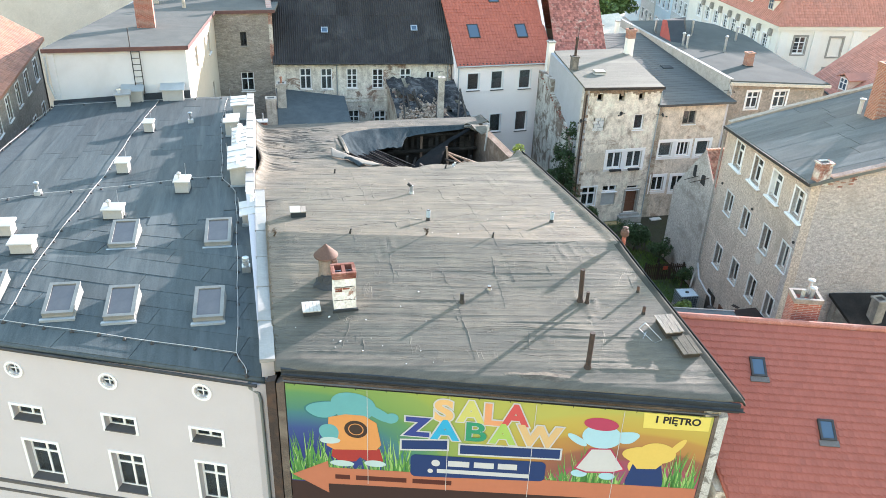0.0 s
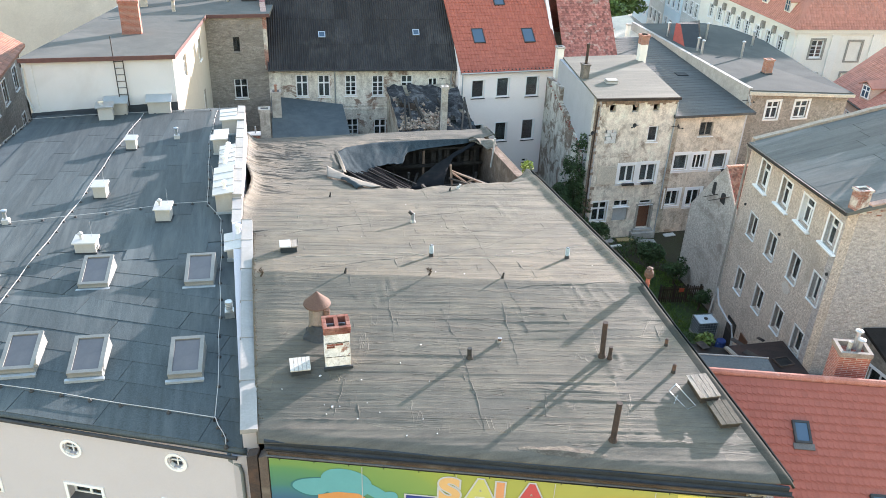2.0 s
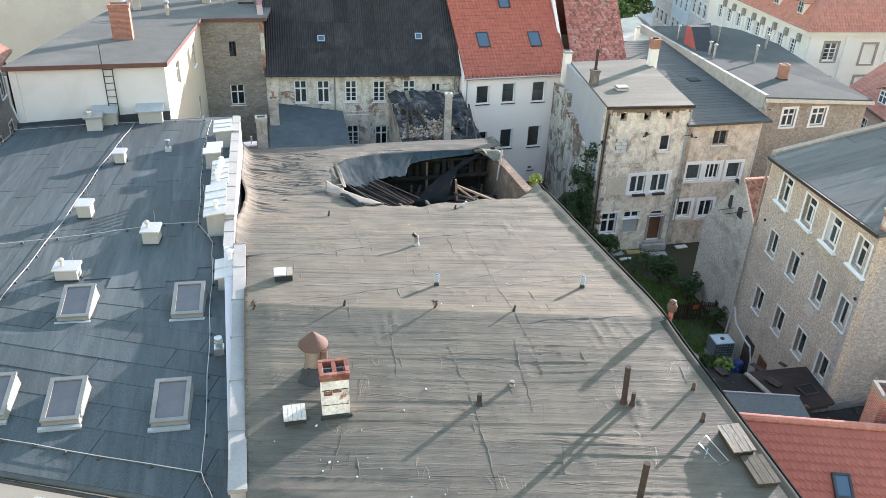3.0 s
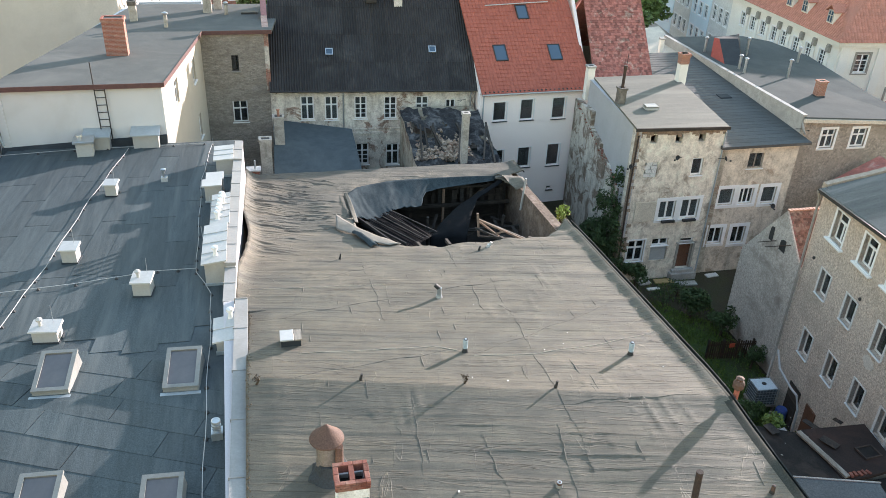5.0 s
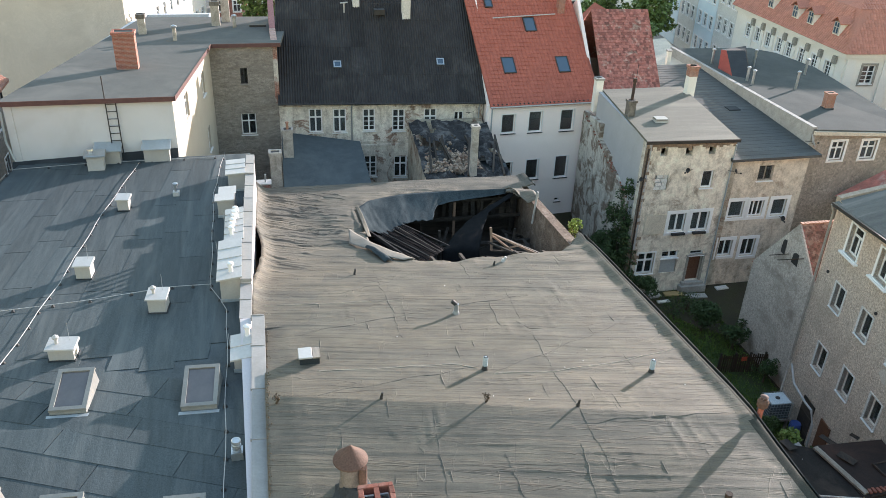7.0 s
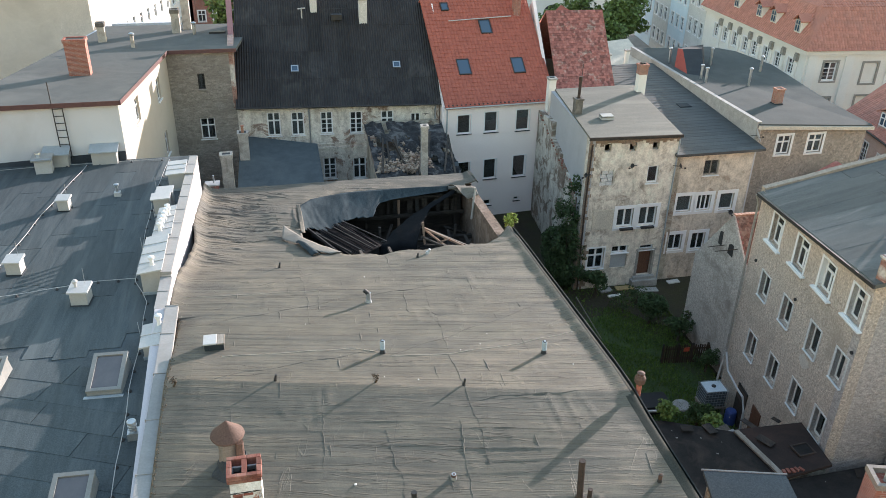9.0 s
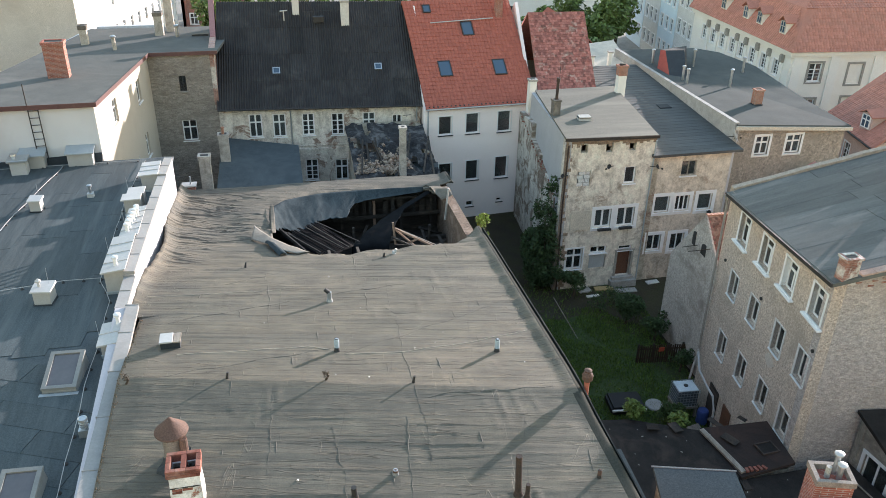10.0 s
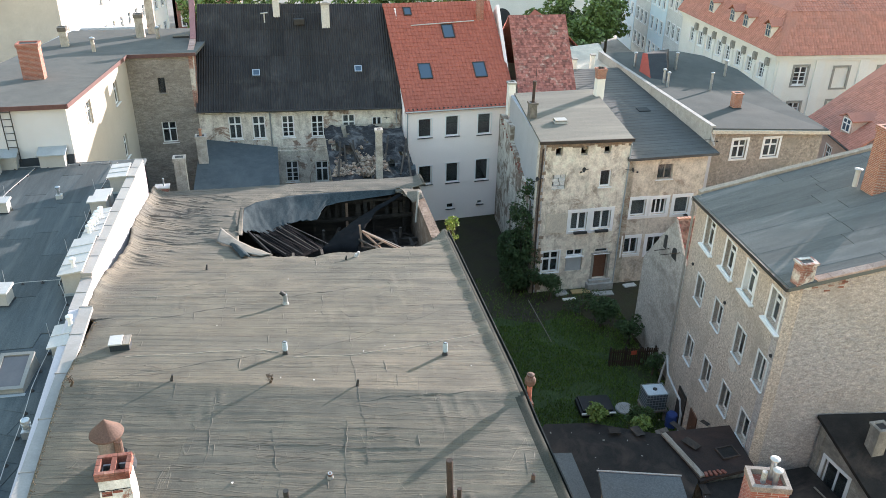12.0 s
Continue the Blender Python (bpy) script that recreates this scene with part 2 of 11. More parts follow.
WHITE_WALL = surface("cream_white_render", (0.50, 0.475, 0.49), (0.475, 0.45, 0.465), (0.44, 0.415, 0.425), scale=0.7, big=0.2, grain=0.25, fine=30, bump=0.15, dist=0.01, coords="World", stain_amount=(0.55, 0.85))
WB_WALL = surface("white_render", (0.43, 0.43, 0.44), (0.39, 0.39, 0.395), (0.33, 0.325, 0.32), scale=0.8, big=0.25, grain=0.35, fine=30, bump=0.2, dist=0.01, coords="World", stain_amount=(0.55, 0.8))
# shaded front toned brighter and bluer, sunlit side darker, to even out the light
WB_FRONT = surface("white_render_shade_toned", (0.60, 0.605, 0.62), (0.55, 0.555, 0.565), (0.47, 0.47, 0.47), scale=0.8, big=0.25, grain=0.35, fine=30, bump=0.2, dist=0.01, coords="World", stain_amount=(0.55, 0.8))
CREAM_SIDE = surface("cream_side_sun_toned", (0.50, 0.455, 0.385), (0.46, 0.415, 0.35), (0.40, 0.36, 0.30), scale=0.8, big=0.25, grain=0.3, fine=30, bump=0.2, dist=0.01, coords="World", stain_amount=(0.55, 0.8))
PINK_WALL = surface("pale_pink_render", (0.91, 0.825, 0.79), (0.89, 0.805, 0.77), (0.86, 0.775, 0.74), scale=0.6, big=0.2, grain=0.25, fine=30, bump=0.1, dist=0.01, coords="World", stain_amount=(0.55, 0.9))
FRAME_WHITE = surface("white_window_paint", (0.80, 0.80, 0.79), (0.74, 0.74, 0.73), scale=2.0, fine=20, bump=0.05, dist=0.005, rough=0.4, grain=0.12)
WHITE_PAINT = surface("white_paint", (0.42, 0.405, 0.38), (0.37, 0.36, 0.335), (0.30, 0.29, 0.27), scale=2.0, big=0.8, fine=20, bump=0.1, dist=0.005, rough=0.5, grain=0.2, stain_amount=(0.55, 0.8))
WHITE_SHEET = surface("white_sheet_metal", (0.46, 0.46, 0.45), (0.40, 0.40, 0.39), (0.46, 0.46, 0.44), scale=1.5, fine=12, bump=0.1, dist=0.005, rough=0.45, stain_amount=(0.6, 0.8), grain=0.2)
GALV = surface("galvanised_steel", (0.52, 0.55, 0.57), (0.42, 0.45, 0.47), scale=3.0, fine=15, bump=0.1, dist=0.004, rough=0.35, metal=0.8, grain=0.3)
ZINC = surface("zinc_sheet", (0.42, 0.47, 0.50), (0.36, 0.40, 0.43), (0.30, 0.32, 0.33), scale=1.2, fine=14, bump=0.1, dist=0.004, rough=0.45, metal=0.35, grain=0.3)
DARK_METAL = surface("dark_metal", (0.05, 0.05, 0.05), (0.03, 0.03, 0.03), scale=3, rough=0.55, bump=0.1)
RUST = surface("rusty_steel", (0.062, 0.046, 0.039), (0.035, 0.029, 0.027), (0.10, 0.06, 0.04), scale=4, big=1.5, fine=30, rough=0.8, bump=0.4)
WOOD_DARK = surface("dark_wood", (0.055, 0.047, 0.04), (0.028, 0.025, 0.022), (0.10, 0.082, 0.065), scale=5, fine=30, stretch=(1, 1, 6), rough=0.85, bump=0.5)
WOOD_OLD = surface("weathered_wood", (0.30, 0.26, 0.21), (0.18, 0.155, 0.13), (0.38, 0.35, 0.30), scale=5, fine=30, stretch=(6, 1, 1), rough=0.85, bump=0.5)
WOOD_BROWN = surface("brown_wood", (0.17, 0.085, 0.05), (0.11, 0.055, 0.035), scale=5, fine=30, stretch=(6, 6, 1), rough=0.6, bump=0.3)
TILE_RED = surface("red_clay_tile", (0.385, 0.128, 0.09), (0.33, 0.108, 0.076), (0.285, 0.102, 0.078), scale=2.2, big=0.35, fine=30, rough=0.75, bump=0.2, dist=0.01, island=0.08, coords="World", stain_amount=(0.6, 0.85), spec=0.12)
TILE_PIECE = surface("red_clay_tile_single", (0.325, 0.100, 0.066), (0.285, 0.087, 0.057), (0.27, 0.092, 0.066), scale=2.2, big=0.35, fine=30, rough=0.6, bump=0.2, dist=0.01, obj_random=0.08, coords="World", stain_amount=(0.6, 0.85), grain=0.4)
TILE_FRONT = surface("red_clay_tile_field", (0.325, 0.100, 0.066), (0.285, 0.087, 0.057), (0.27, 0.092, 0.066), scale=2.2, big=0.35, fine=30, rough=0.6, bump=0.2, dist=0.01, island=0.08, coords="World", stain_amount=(0.6, 0.85), grain=0.4)
TILE_BROWN = surface("brown_crumbling_tile", (0.20, 0.105, 0.075), (0.12, 0.07, 0.055), (0.30, 0.22, 0.17), scale=3, big=1.6, fine=20, rough=0.9, bump=0.5, dist=0.02, island=0.4, coords="World")
TILE_ORANGE = surface("weathered_orange_tile", (0.36, 0.19, 0.13), (0.28, 0.145, 0.105), (0.22, 0.14, 0.11), scale=1.6, big=0.5, fine=20, rough=0.8, bump=0.2, island=0.2, coords="World")
TILE_OLD = surface("mossy_old_tile", (0.40, 0.16, 0.13), (0.24, 0.115, 0.10), (0.46, 0.40, 0.34), scale=2.6, big=1.6, fine=20, rough=0.9, bump=0.5, dist=0.02, island=0.45, coords="World", stain_amount=(0.55, 0.75))
TILE_TOWN = surface("muted_red_tile", (0.47, 0.215, 0.155), (0.40, 0.18, 0.13), (0.35, 0.18, 0.14), scale=1.2, big=0.3, fine=20, rough=0.75, bump=0.2, island=0.15, coords="World")
TAR_SHEET = surface("black_corrugated_sheet", (0.044, 0.043, 0.044), (0.027, 0.026, 0.028), (0.09, 0.086, 0.082), scale=1.0, big=0.35, fine=25, rough=0.8, bump=0.3, obj_random=0.25, coords="World", stain_amount=(0.55, 0.8))
BRICK_RED = brick_mat("red_brick", (0.33, 0.115, 0.075), (0.25, 0.085, 0.06), (0.38, 0.35, 0.31))
BRICK_ORANGE = brick_mat("orange_brick", (0.36, 0.15, 0.09), (0.29, 0.115, 0.075), (0.42, 0.39, 0.34))
BRICK_OLD = brick_mat("old_brick_under_plaster", (0.22, 0.13, 0.09), (0.30, 0.22, 0.16), (0.27, 0.25, 0.21), plaster=(0.46, 0.42, 0.34), amount=(0.40, 0.48))
PLASTER_DK = brick_mat("stained_grey_plaster", (0.34, 0.22, 0.16), (0.27, 0.18, 0.135), (0.34, 0.30, 0.26), plaster=(0.70, 0.64, 0.565), amount=(0.42, 0.47))
PLASTER_GR = brick_mat("peeling_beige_plaster", (0.46, 0.38, 0.30), (0.38, 0.31, 0.245), (0.47, 0.42, 0.35), plaster=(0.72, 0.645, 0.54), amount=(0.39, 0.46))
RENDER_RB = surface("coarse_sandy_render", (0.78, 0.66, 0.545), (0.34, 0.28, 0.23), (0.36, 0.30, 0.245), scale=10.0, big=0.4, fine=26, bump=1.0, dist=0.08, bump_scale=9.0, coords="World", stain_amount=(0.52, 0.75), grain=1.25)
RENDER_GABLE = surface("pale_grey_roughcast", (0.64, 0.57, 0.52), (0.335, 0.295, 0.27), (0.37, 0.325, 0.295), scale=5.5, big=0.22, fine=20, bump=1.0, dist=0.14, bump_scale=4.0, coords="World", stretch=(0.8, 0.8, 1.5), stain_amount=(0.5, 0.75), grain=1.1)
RENDER_GW = surface("rough_grey_render", (0.40, 0.365, 0.32), (0.20, 0.18, 0.155), (0.20, 0.18, 0.155), scale=4.5, big=0.3, fine=14, bump=1.0, dist=0.12, bump_scale=3.6, coords="World", stretch=(0.7, 0.7, 1.8), stain_amount=(0.5, 0.7))
RENDER_FR = surface("pebbled_brown_render", (0.46, 0.40, 0.335), (0.20, 0.175, 0.145), (0.30, 0.265, 0.22), scale=6.0, big=0.5, fine=14, bump=0.9, dist=0.05, bump_scale=8.0, coords="World")
PLASTER_BROWN = brick_mat("peeling_brown_plaster", (0.42, 0.33, 0.25), (0.34, 0.27, 0.20), (0.42, 0.36, 0.29), plaster=(0.60, 0.53, 0.435), amount=(0.36, 0.44))
SHED_WALL = surface("damp_pale_plaster", (0.60, 0.55, 0.49), (0.36, 0.325, 0.285), (0.27, 0.235, 0.20), scale=7.0, big=0.45, fine=16, bump=0.9, dist=0.06, bump_scale=5.0, coords="World", stain_amount=(0.5, 0.66))
RENDER_BEIGE = surface("faded_beige_render", (0.62, 0.56, 0.45), (0.50, 0.45, 0.37), (0.40, 0.37, 0.31), scale=1.0, big=0.4, fine=20, bump=0.3, dist=0.02, coords="World")
GREY_WALL = surface("pale_grey_render", (0.60, 0.545, 0.48), (0.52, 0.47, 0.41), (0.44, 0.395, 0.345), scale=0.5, big=0.12, fine=20, bump=0.2, dist=0.02, coords="World")
CREAM = surface("cream_render", (0.82, 0.79, 0.72), (0.74, 0.70, 0.62), scale=0.6, fine=20, bump=0.1, coords="World", grain=0.3)
PALE = surface("pale_white_render", (0.80, 0.78, 0.72), (0.74, 0.72, 0.66), scale=0.6, fine=20, bump=0.1, coords="World", grain=0.3)
PALE_BLUE = surface("pale_blue_render", (0.66, 0.75, 0.80), (0.60, 0.69, 0.74), scale=0.6, fine=20, bump=0.1, coords="World", grain=0.3)
PALE_GREY = surface("pale_stone_grey", (0.66, 0.65, 0.62), (0.55, 0.545, 0.52), scale=0.8, fine=20, bump=0.2, coords="World")
PEACH = surface("peach_render", (0.62, 0.42, 0.27), (0.55, 0.37, 0.24), scale=0.8, fine=20, bump=0.1, coords="World", grain=0.3)
STONE = surface("grey_stone", (0.36, 0.34, 0.30), (0.25, 0.24, 0.21), scale=4, fine=30, bump=0.4)
CONCRETE = surface("old_concrete", (0.40, 0.39, 0.36), (0.30, 0.29, 0.27), (0.24, 0.23, 0.21), scale=2, fine=25, bump=0.3)
ROUGH_WALL = brick_mat("crumbling_plaster", (0.20, 0.15, 0.11), (0.26, 0.20, 0.15), (0.24, 0.21, 0.18), plaster=(0.54, 0.51, 0.45), amount=(0.46, 0.52))
EARTH = surface("dark_earth_and_grass", (0.046, 0.048, 0.020), (0.045, 0.036, 0.025), (0.034, 0.030, 0.022), scale=1.2, big=0.35, fine=18, bump=0.8, dist=0.08, coords="World")
CURTAIN = surface("pale_curtain", (0.6, 0.58, 0.54), (0.42, 0.40, 0.38), scale=6, stretch=(6, 6, 0.4), fine=20, bump=0.2)
DARK_WALL = surface("brown_stained_wall", (0.13, 0.10, 0.08), (0.08, 0.065, 0.055), (0.20, 0.17, 0.14), scale=2, big=0.8, fine=25, bump=0.4, coords="World")
TERRACOTTA = surface("terracotta", (0.42, 0.23, 0.15), (0.34, 0.18, 0.12), scale=4, fine=25, bump=0.2, rough=0.8)
CONE = surface("pinkish_cement_cone", (0.125, 0.078, 0.060), (0.085, 0.054, 0.043), scale=4, fine=25, bump=0.2, rough=0.8)
FLASH_DARK = surface("maroon_flashing", (0.13, 0.07, 0.065), (0.09, 0.05, 0.05), scale=3, rough=0.5, bump=0.1)
LEAF = surface("leaf_green", (0.075, 0.12, 0.035), (0.045, 0.08, 0.024), scale=3, fine=20, bump=0, rough=0.6, island=0.5)
LEAF_BRIGHT = surface("leaf_bright_yellow_green", (0.34, 0.40, 0.07), (0.22, 0.28, 0.05), scale=3, fine=20, bump=0, rough=0.6, island=0.4)
LEAF_PALE = surface("leaf_yellow_green", (0.15, 0.21, 0.045), (0.09, 0.14, 0.03), scale=3, fine=20, bump=0, rough=0.6, island=0.4)
FENCE_WOOD = surface("dark_brown_fence_wood", (0.075, 0.048, 0.032), (0.045, 0.030, 0.022), scale=5, fine=30, stretch=(6, 6, 1), rough=0.85, bump=0.4, obj_random=0.3)
LEAF_DARK = surface("leaf_deep_green", (0.052, 0.092, 0.028), (0.030, 0.054, 0.018), scale=3, fine=20, bump=0, rough=0.6, island=0.5)
SOOTY = surface("sooty_grey_brickwork", (0.17, 0.155, 0.135), (0.08, 0.073, 0.065), (0.25, 0.23, 0.20), scale=5, big=1.2, fine=22, bump=0.7, dist=0.02, coords="World")
STACK_GREY = surface("weathered_whitewash", (0.52, 0.48, 0.42), (0.34, 0.31, 0.27), (0.20, 0.18, 0.155), scale=3, big=0.9, fine=20, bump=0.4, coords="World", stain_amount=(0.52, 0.7))
BARK = surface("bark", (0.09, 0.07, 0.05), (0.05, 0.04, 0.03), scale=6, fine=30, bump=0.5)

# ---- builders ----


def mesh_of(bm, name, material):
    bmesh.ops.recalc_face_normals(bm, faces=bm.faces)
    me = bpy.data.meshes.new(name)
    bm.to_mesh(me)
    bm.free()
    for m in material if isinstance(material, (list, tuple)) else [material]:
        me.materials.append(m)
    return me


def part(name, bm, material, parent=None, label="", matrix=None):
    """Links a bmesh (or a mesh) as one object, under a thing or a part."""
    me = bm if isinstance(bm, bpy.types.Mesh) else mesh_of(bm, name, material)
    ob = new(name, me)
    if matrix is not None:
        ob.matrix_basis = matrix
    if parent is not None:
        ob.parent = parent
    if label:
        ob["label"] = label
    return ob


def thing(name, label, category, at=(0, 0, 0), group="", kind="", rz=0.0):
    ob = new(name)
    ob.matrix_basis = pose(*at, 0, 0, rz)
    ob.empty_display_size = 0.2
    return tagged(ob, label, category, group, kind)


def hexa(bm, pts):
    """A solid from 8 corners: four below, four above, both counter-clockwise."""
    v = [bm.verts.new(p) for p in pts]
    for f in ((3, 2, 1, 0), (4, 5, 6, 7), (0, 1, 5, 4), (1, 2, 6, 5), (2, 3, 7, 6), (3, 0, 4, 7)):
        bm.faces.new([v[i] for i in f])
    return v


def box(bm, x0, x1, y0, y1, z0, z1, m=None):
    p = [(x0, y0, z0), (x1, y0, z0), (x1, y1, z0), (x0, y1, z0), (x0, y0, z1), (x1, y0, z1), (x1, y1, z1), (x0, y1, z1)]
    if m is not None:
        p = [m @ Vector(q) for q in p]
    return hexa(bm, p)


def tube(bm, a, b, r, seg=10, r2=None, cap=True):
    a, b = Vector(a), Vector(b)
    q = (b - a).to_track_quat("Z", "Y")
    r2 = r if r2 is None else r2
    ra = [bm.verts.new(a + q @ Vector((r * math.cos(2 * math.pi * i / seg), r * math.sin(2 * math.pi * i / seg), 0))) for i in range(seg)]
    rb = [bm.verts.new(b + q @ Vector((r2 * math.cos(2 * math.pi * i / seg), r2 * math.sin(2 * math.pi * i / seg), 0))) for i in range(seg)]
    for i in range(seg):
        bm.faces.new([ra[i], ra[(i + 1) % seg], rb[(i + 1) % seg], rb[i]])
    if cap:
        bm.faces.new(list(reversed(ra)))
        bm.faces.new(rb)


def polytube(bm, pts, r, seg=8):
    """One bent tube through the points."""
    pts = [Vector(p) for p in pts]
    rings = []
    for k, p in enumerate(pts):
        d = (pts[min(k + 1, len(pts) - 1)] - pts[max(k - 1, 0)])
        if d.length < 1e-6:
            d = pts[min(k + 1, len(pts) - 1)] - p
        d.normalize()
        u = d.cross(Vector((0, 0, 1)) if abs(d.z) < 0.9 else Vector((1, 0, 0))).normalized()
        w = d.cross(u)
        rings.append([bm.verts.new(p + (u * math.cos(2 * math.pi * i / seg) + w * math.sin(2 * math.pi * i / seg)) * r) for i in range(seg)])
    for a, b in zip(rings, rings[1:]):
        for i in range(seg):
            bm.faces.new([a[i], a[(i + 1) % seg], b[(i + 1) % seg], b[i]])
    bm.faces.new(rings[0]), bm.faces.new(rings[-1])


def lathe(bm, profile, seg=16, at=(0, 0, 0)):
    rings = []
    for r, z in profile:
        rings.append([bm.verts.new((at[0] + r * math.cos(2 * math.pi * i / seg), at[1] + r * math.sin(2 * math.pi * i / seg), at[2] + z)) for i in range(seg)])
    for a, b in zip(rings, rings[1:]):
        for i in range(seg):
            bm.faces.new([a[i], a[(i + 1) % seg], b[(i + 1) % seg], b[i]])
    bm.faces.new(list(reversed(rings[0])))
    bm.faces.new(rings[-1])


def bevel(bm, w=0.01, seg=1):
    bmesh.ops.bevel(bm, geom=bm.edges[:], offset=w, segments=seg, affect="EDGES", clamp_overlap=True)


def wall_bm(A, B, z0, z1, openings=(), th=0.4):
    """A wall from A to B seen from its right-hand (outer) side, with openings (u0, u1, v0, v1) cut through; u along, v up in world heights. z1: one height, or one at each end."""
    bm = bmesh.new()
    A, B = Vector(A), Vector(B)
    ln = (B - A).length
    d = (B - A) / ln
    n = Vector((d.y, -d.x))
    za, zb = z1 if isinstance(z1, (tuple, list)) else (z1, z1)
    us = sorted({0.0, ln, *[o[0] for o in openings], *[o[1] for o in openings]})
    vs = sorted({z0, min(za, zb) if not openings else max(min(za, zb) - 0.02, max(o[3] for o in openings) + 0.01), *[o[2] for o in openings], *[o[3] for o in openings]})
    if za != zb:
        vs[-1] = max(min(za, zb) - 0.02, (max(o[3] for o in openings) + 0.01) if openings else z0 + 0.1)
        vs.append(None)
    else:
        vs[-1] = za

    def zz(u, j):
        return za + (zb - za) * u / ln if vs[j] is None else vs[j]

    nu, nv = len(us) - 1, len(vs) - 1

    def solid(i, j):
        if i < 0 or j < 0 or i >= nu or j >= nv:
            return False
        if vs[j + 1] is None:
            return True
        cu, cv = (us[i] + us[i + 1]) / 2, (vs[j] + vs[j + 1]) / 2
        return not any(o[0] < cu < o[1] and o[2] < cv < o[3] for o in openings)

    cache = {}

    def vert(i, j, k):
        if (i, j, k) not in cache:
            p = A + d * us[i] - n * (th * k)
            cache[(i, j, k)] = bm.verts.new((p.x, p.y, zz(us[i], j)))
        return cache[(i, j, k)]

    for i in range(nu):
        for j in range(nv):
            if not solid(i, j):
                continue
            bm.faces.new([vert(i, j, 0), vert(i + 1, j, 0), vert(i + 1, j + 1, 0), vert(i, j + 1, 0)])
            bm.faces.new([vert(i, j + 1, 1), vert(i + 1, j + 1, 1), vert(i + 1, j, 1), vert(i, j, 1)])
            for di, dj, e in ((-1, 0, ((0, 0), (0, 1))), (1, 0, ((1, 1), (1, 0))), (0, -1, ((1, 0), (0, 0))), (0, 1, ((0, 1), (1, 1)))):
                if not solid(i + di, j + dj):
                    (a, b), (c, e2) = e
                    bm.faces.new([vert(i + a, j + b, 0), vert(i + c, j + e2, 0), vert(i + c, j + e2, 1), vert(i + a, j + b, 1)])
    return bm


def on_wall(A, B, u, z, inset=0.0):
    """The pose of a thing in a wall: x along, y inwards, z up."""
    A, B = Vector(A), Vector(B)
    d = (B - A).normalized()
    inw = Vector((-d.y, d.x))
    p = A + d * u + inw * inset
    return Matrix(((d.x, inw.x, 0, p.x), (d.y, inw.y, 0, p.y), (0, 0, 1, z), (0, 0, 0, 1)))


WINDOW_MESHES = {}


def ring_bm(x0, x1, y0, y1, f, z0, z1):
    """A flat rectangular ring f wide."""
    bm = bmesh.new()
    o = [(x0, y0), (x1, y0), (x1, y1), (x0, y1)]
    i = [(x0 + f, y0 + f), (x1 - f, y0 + f), (x1 - f, y1 - f), (x0 + f, y1 - f)]
    vs = [[bm.verts.new((x, y, z)) for x, y in r] for r, z in ((o, z0), (o, z1), (i, z1), (i, z0))]
    for a, b in zip(vs, vs[1:] + vs[:1]):
        for k in range(4):
            bm.faces.new([a[k], a[(k + 1) % 4], b[(k + 1) % 4], b[k]])
    return bm


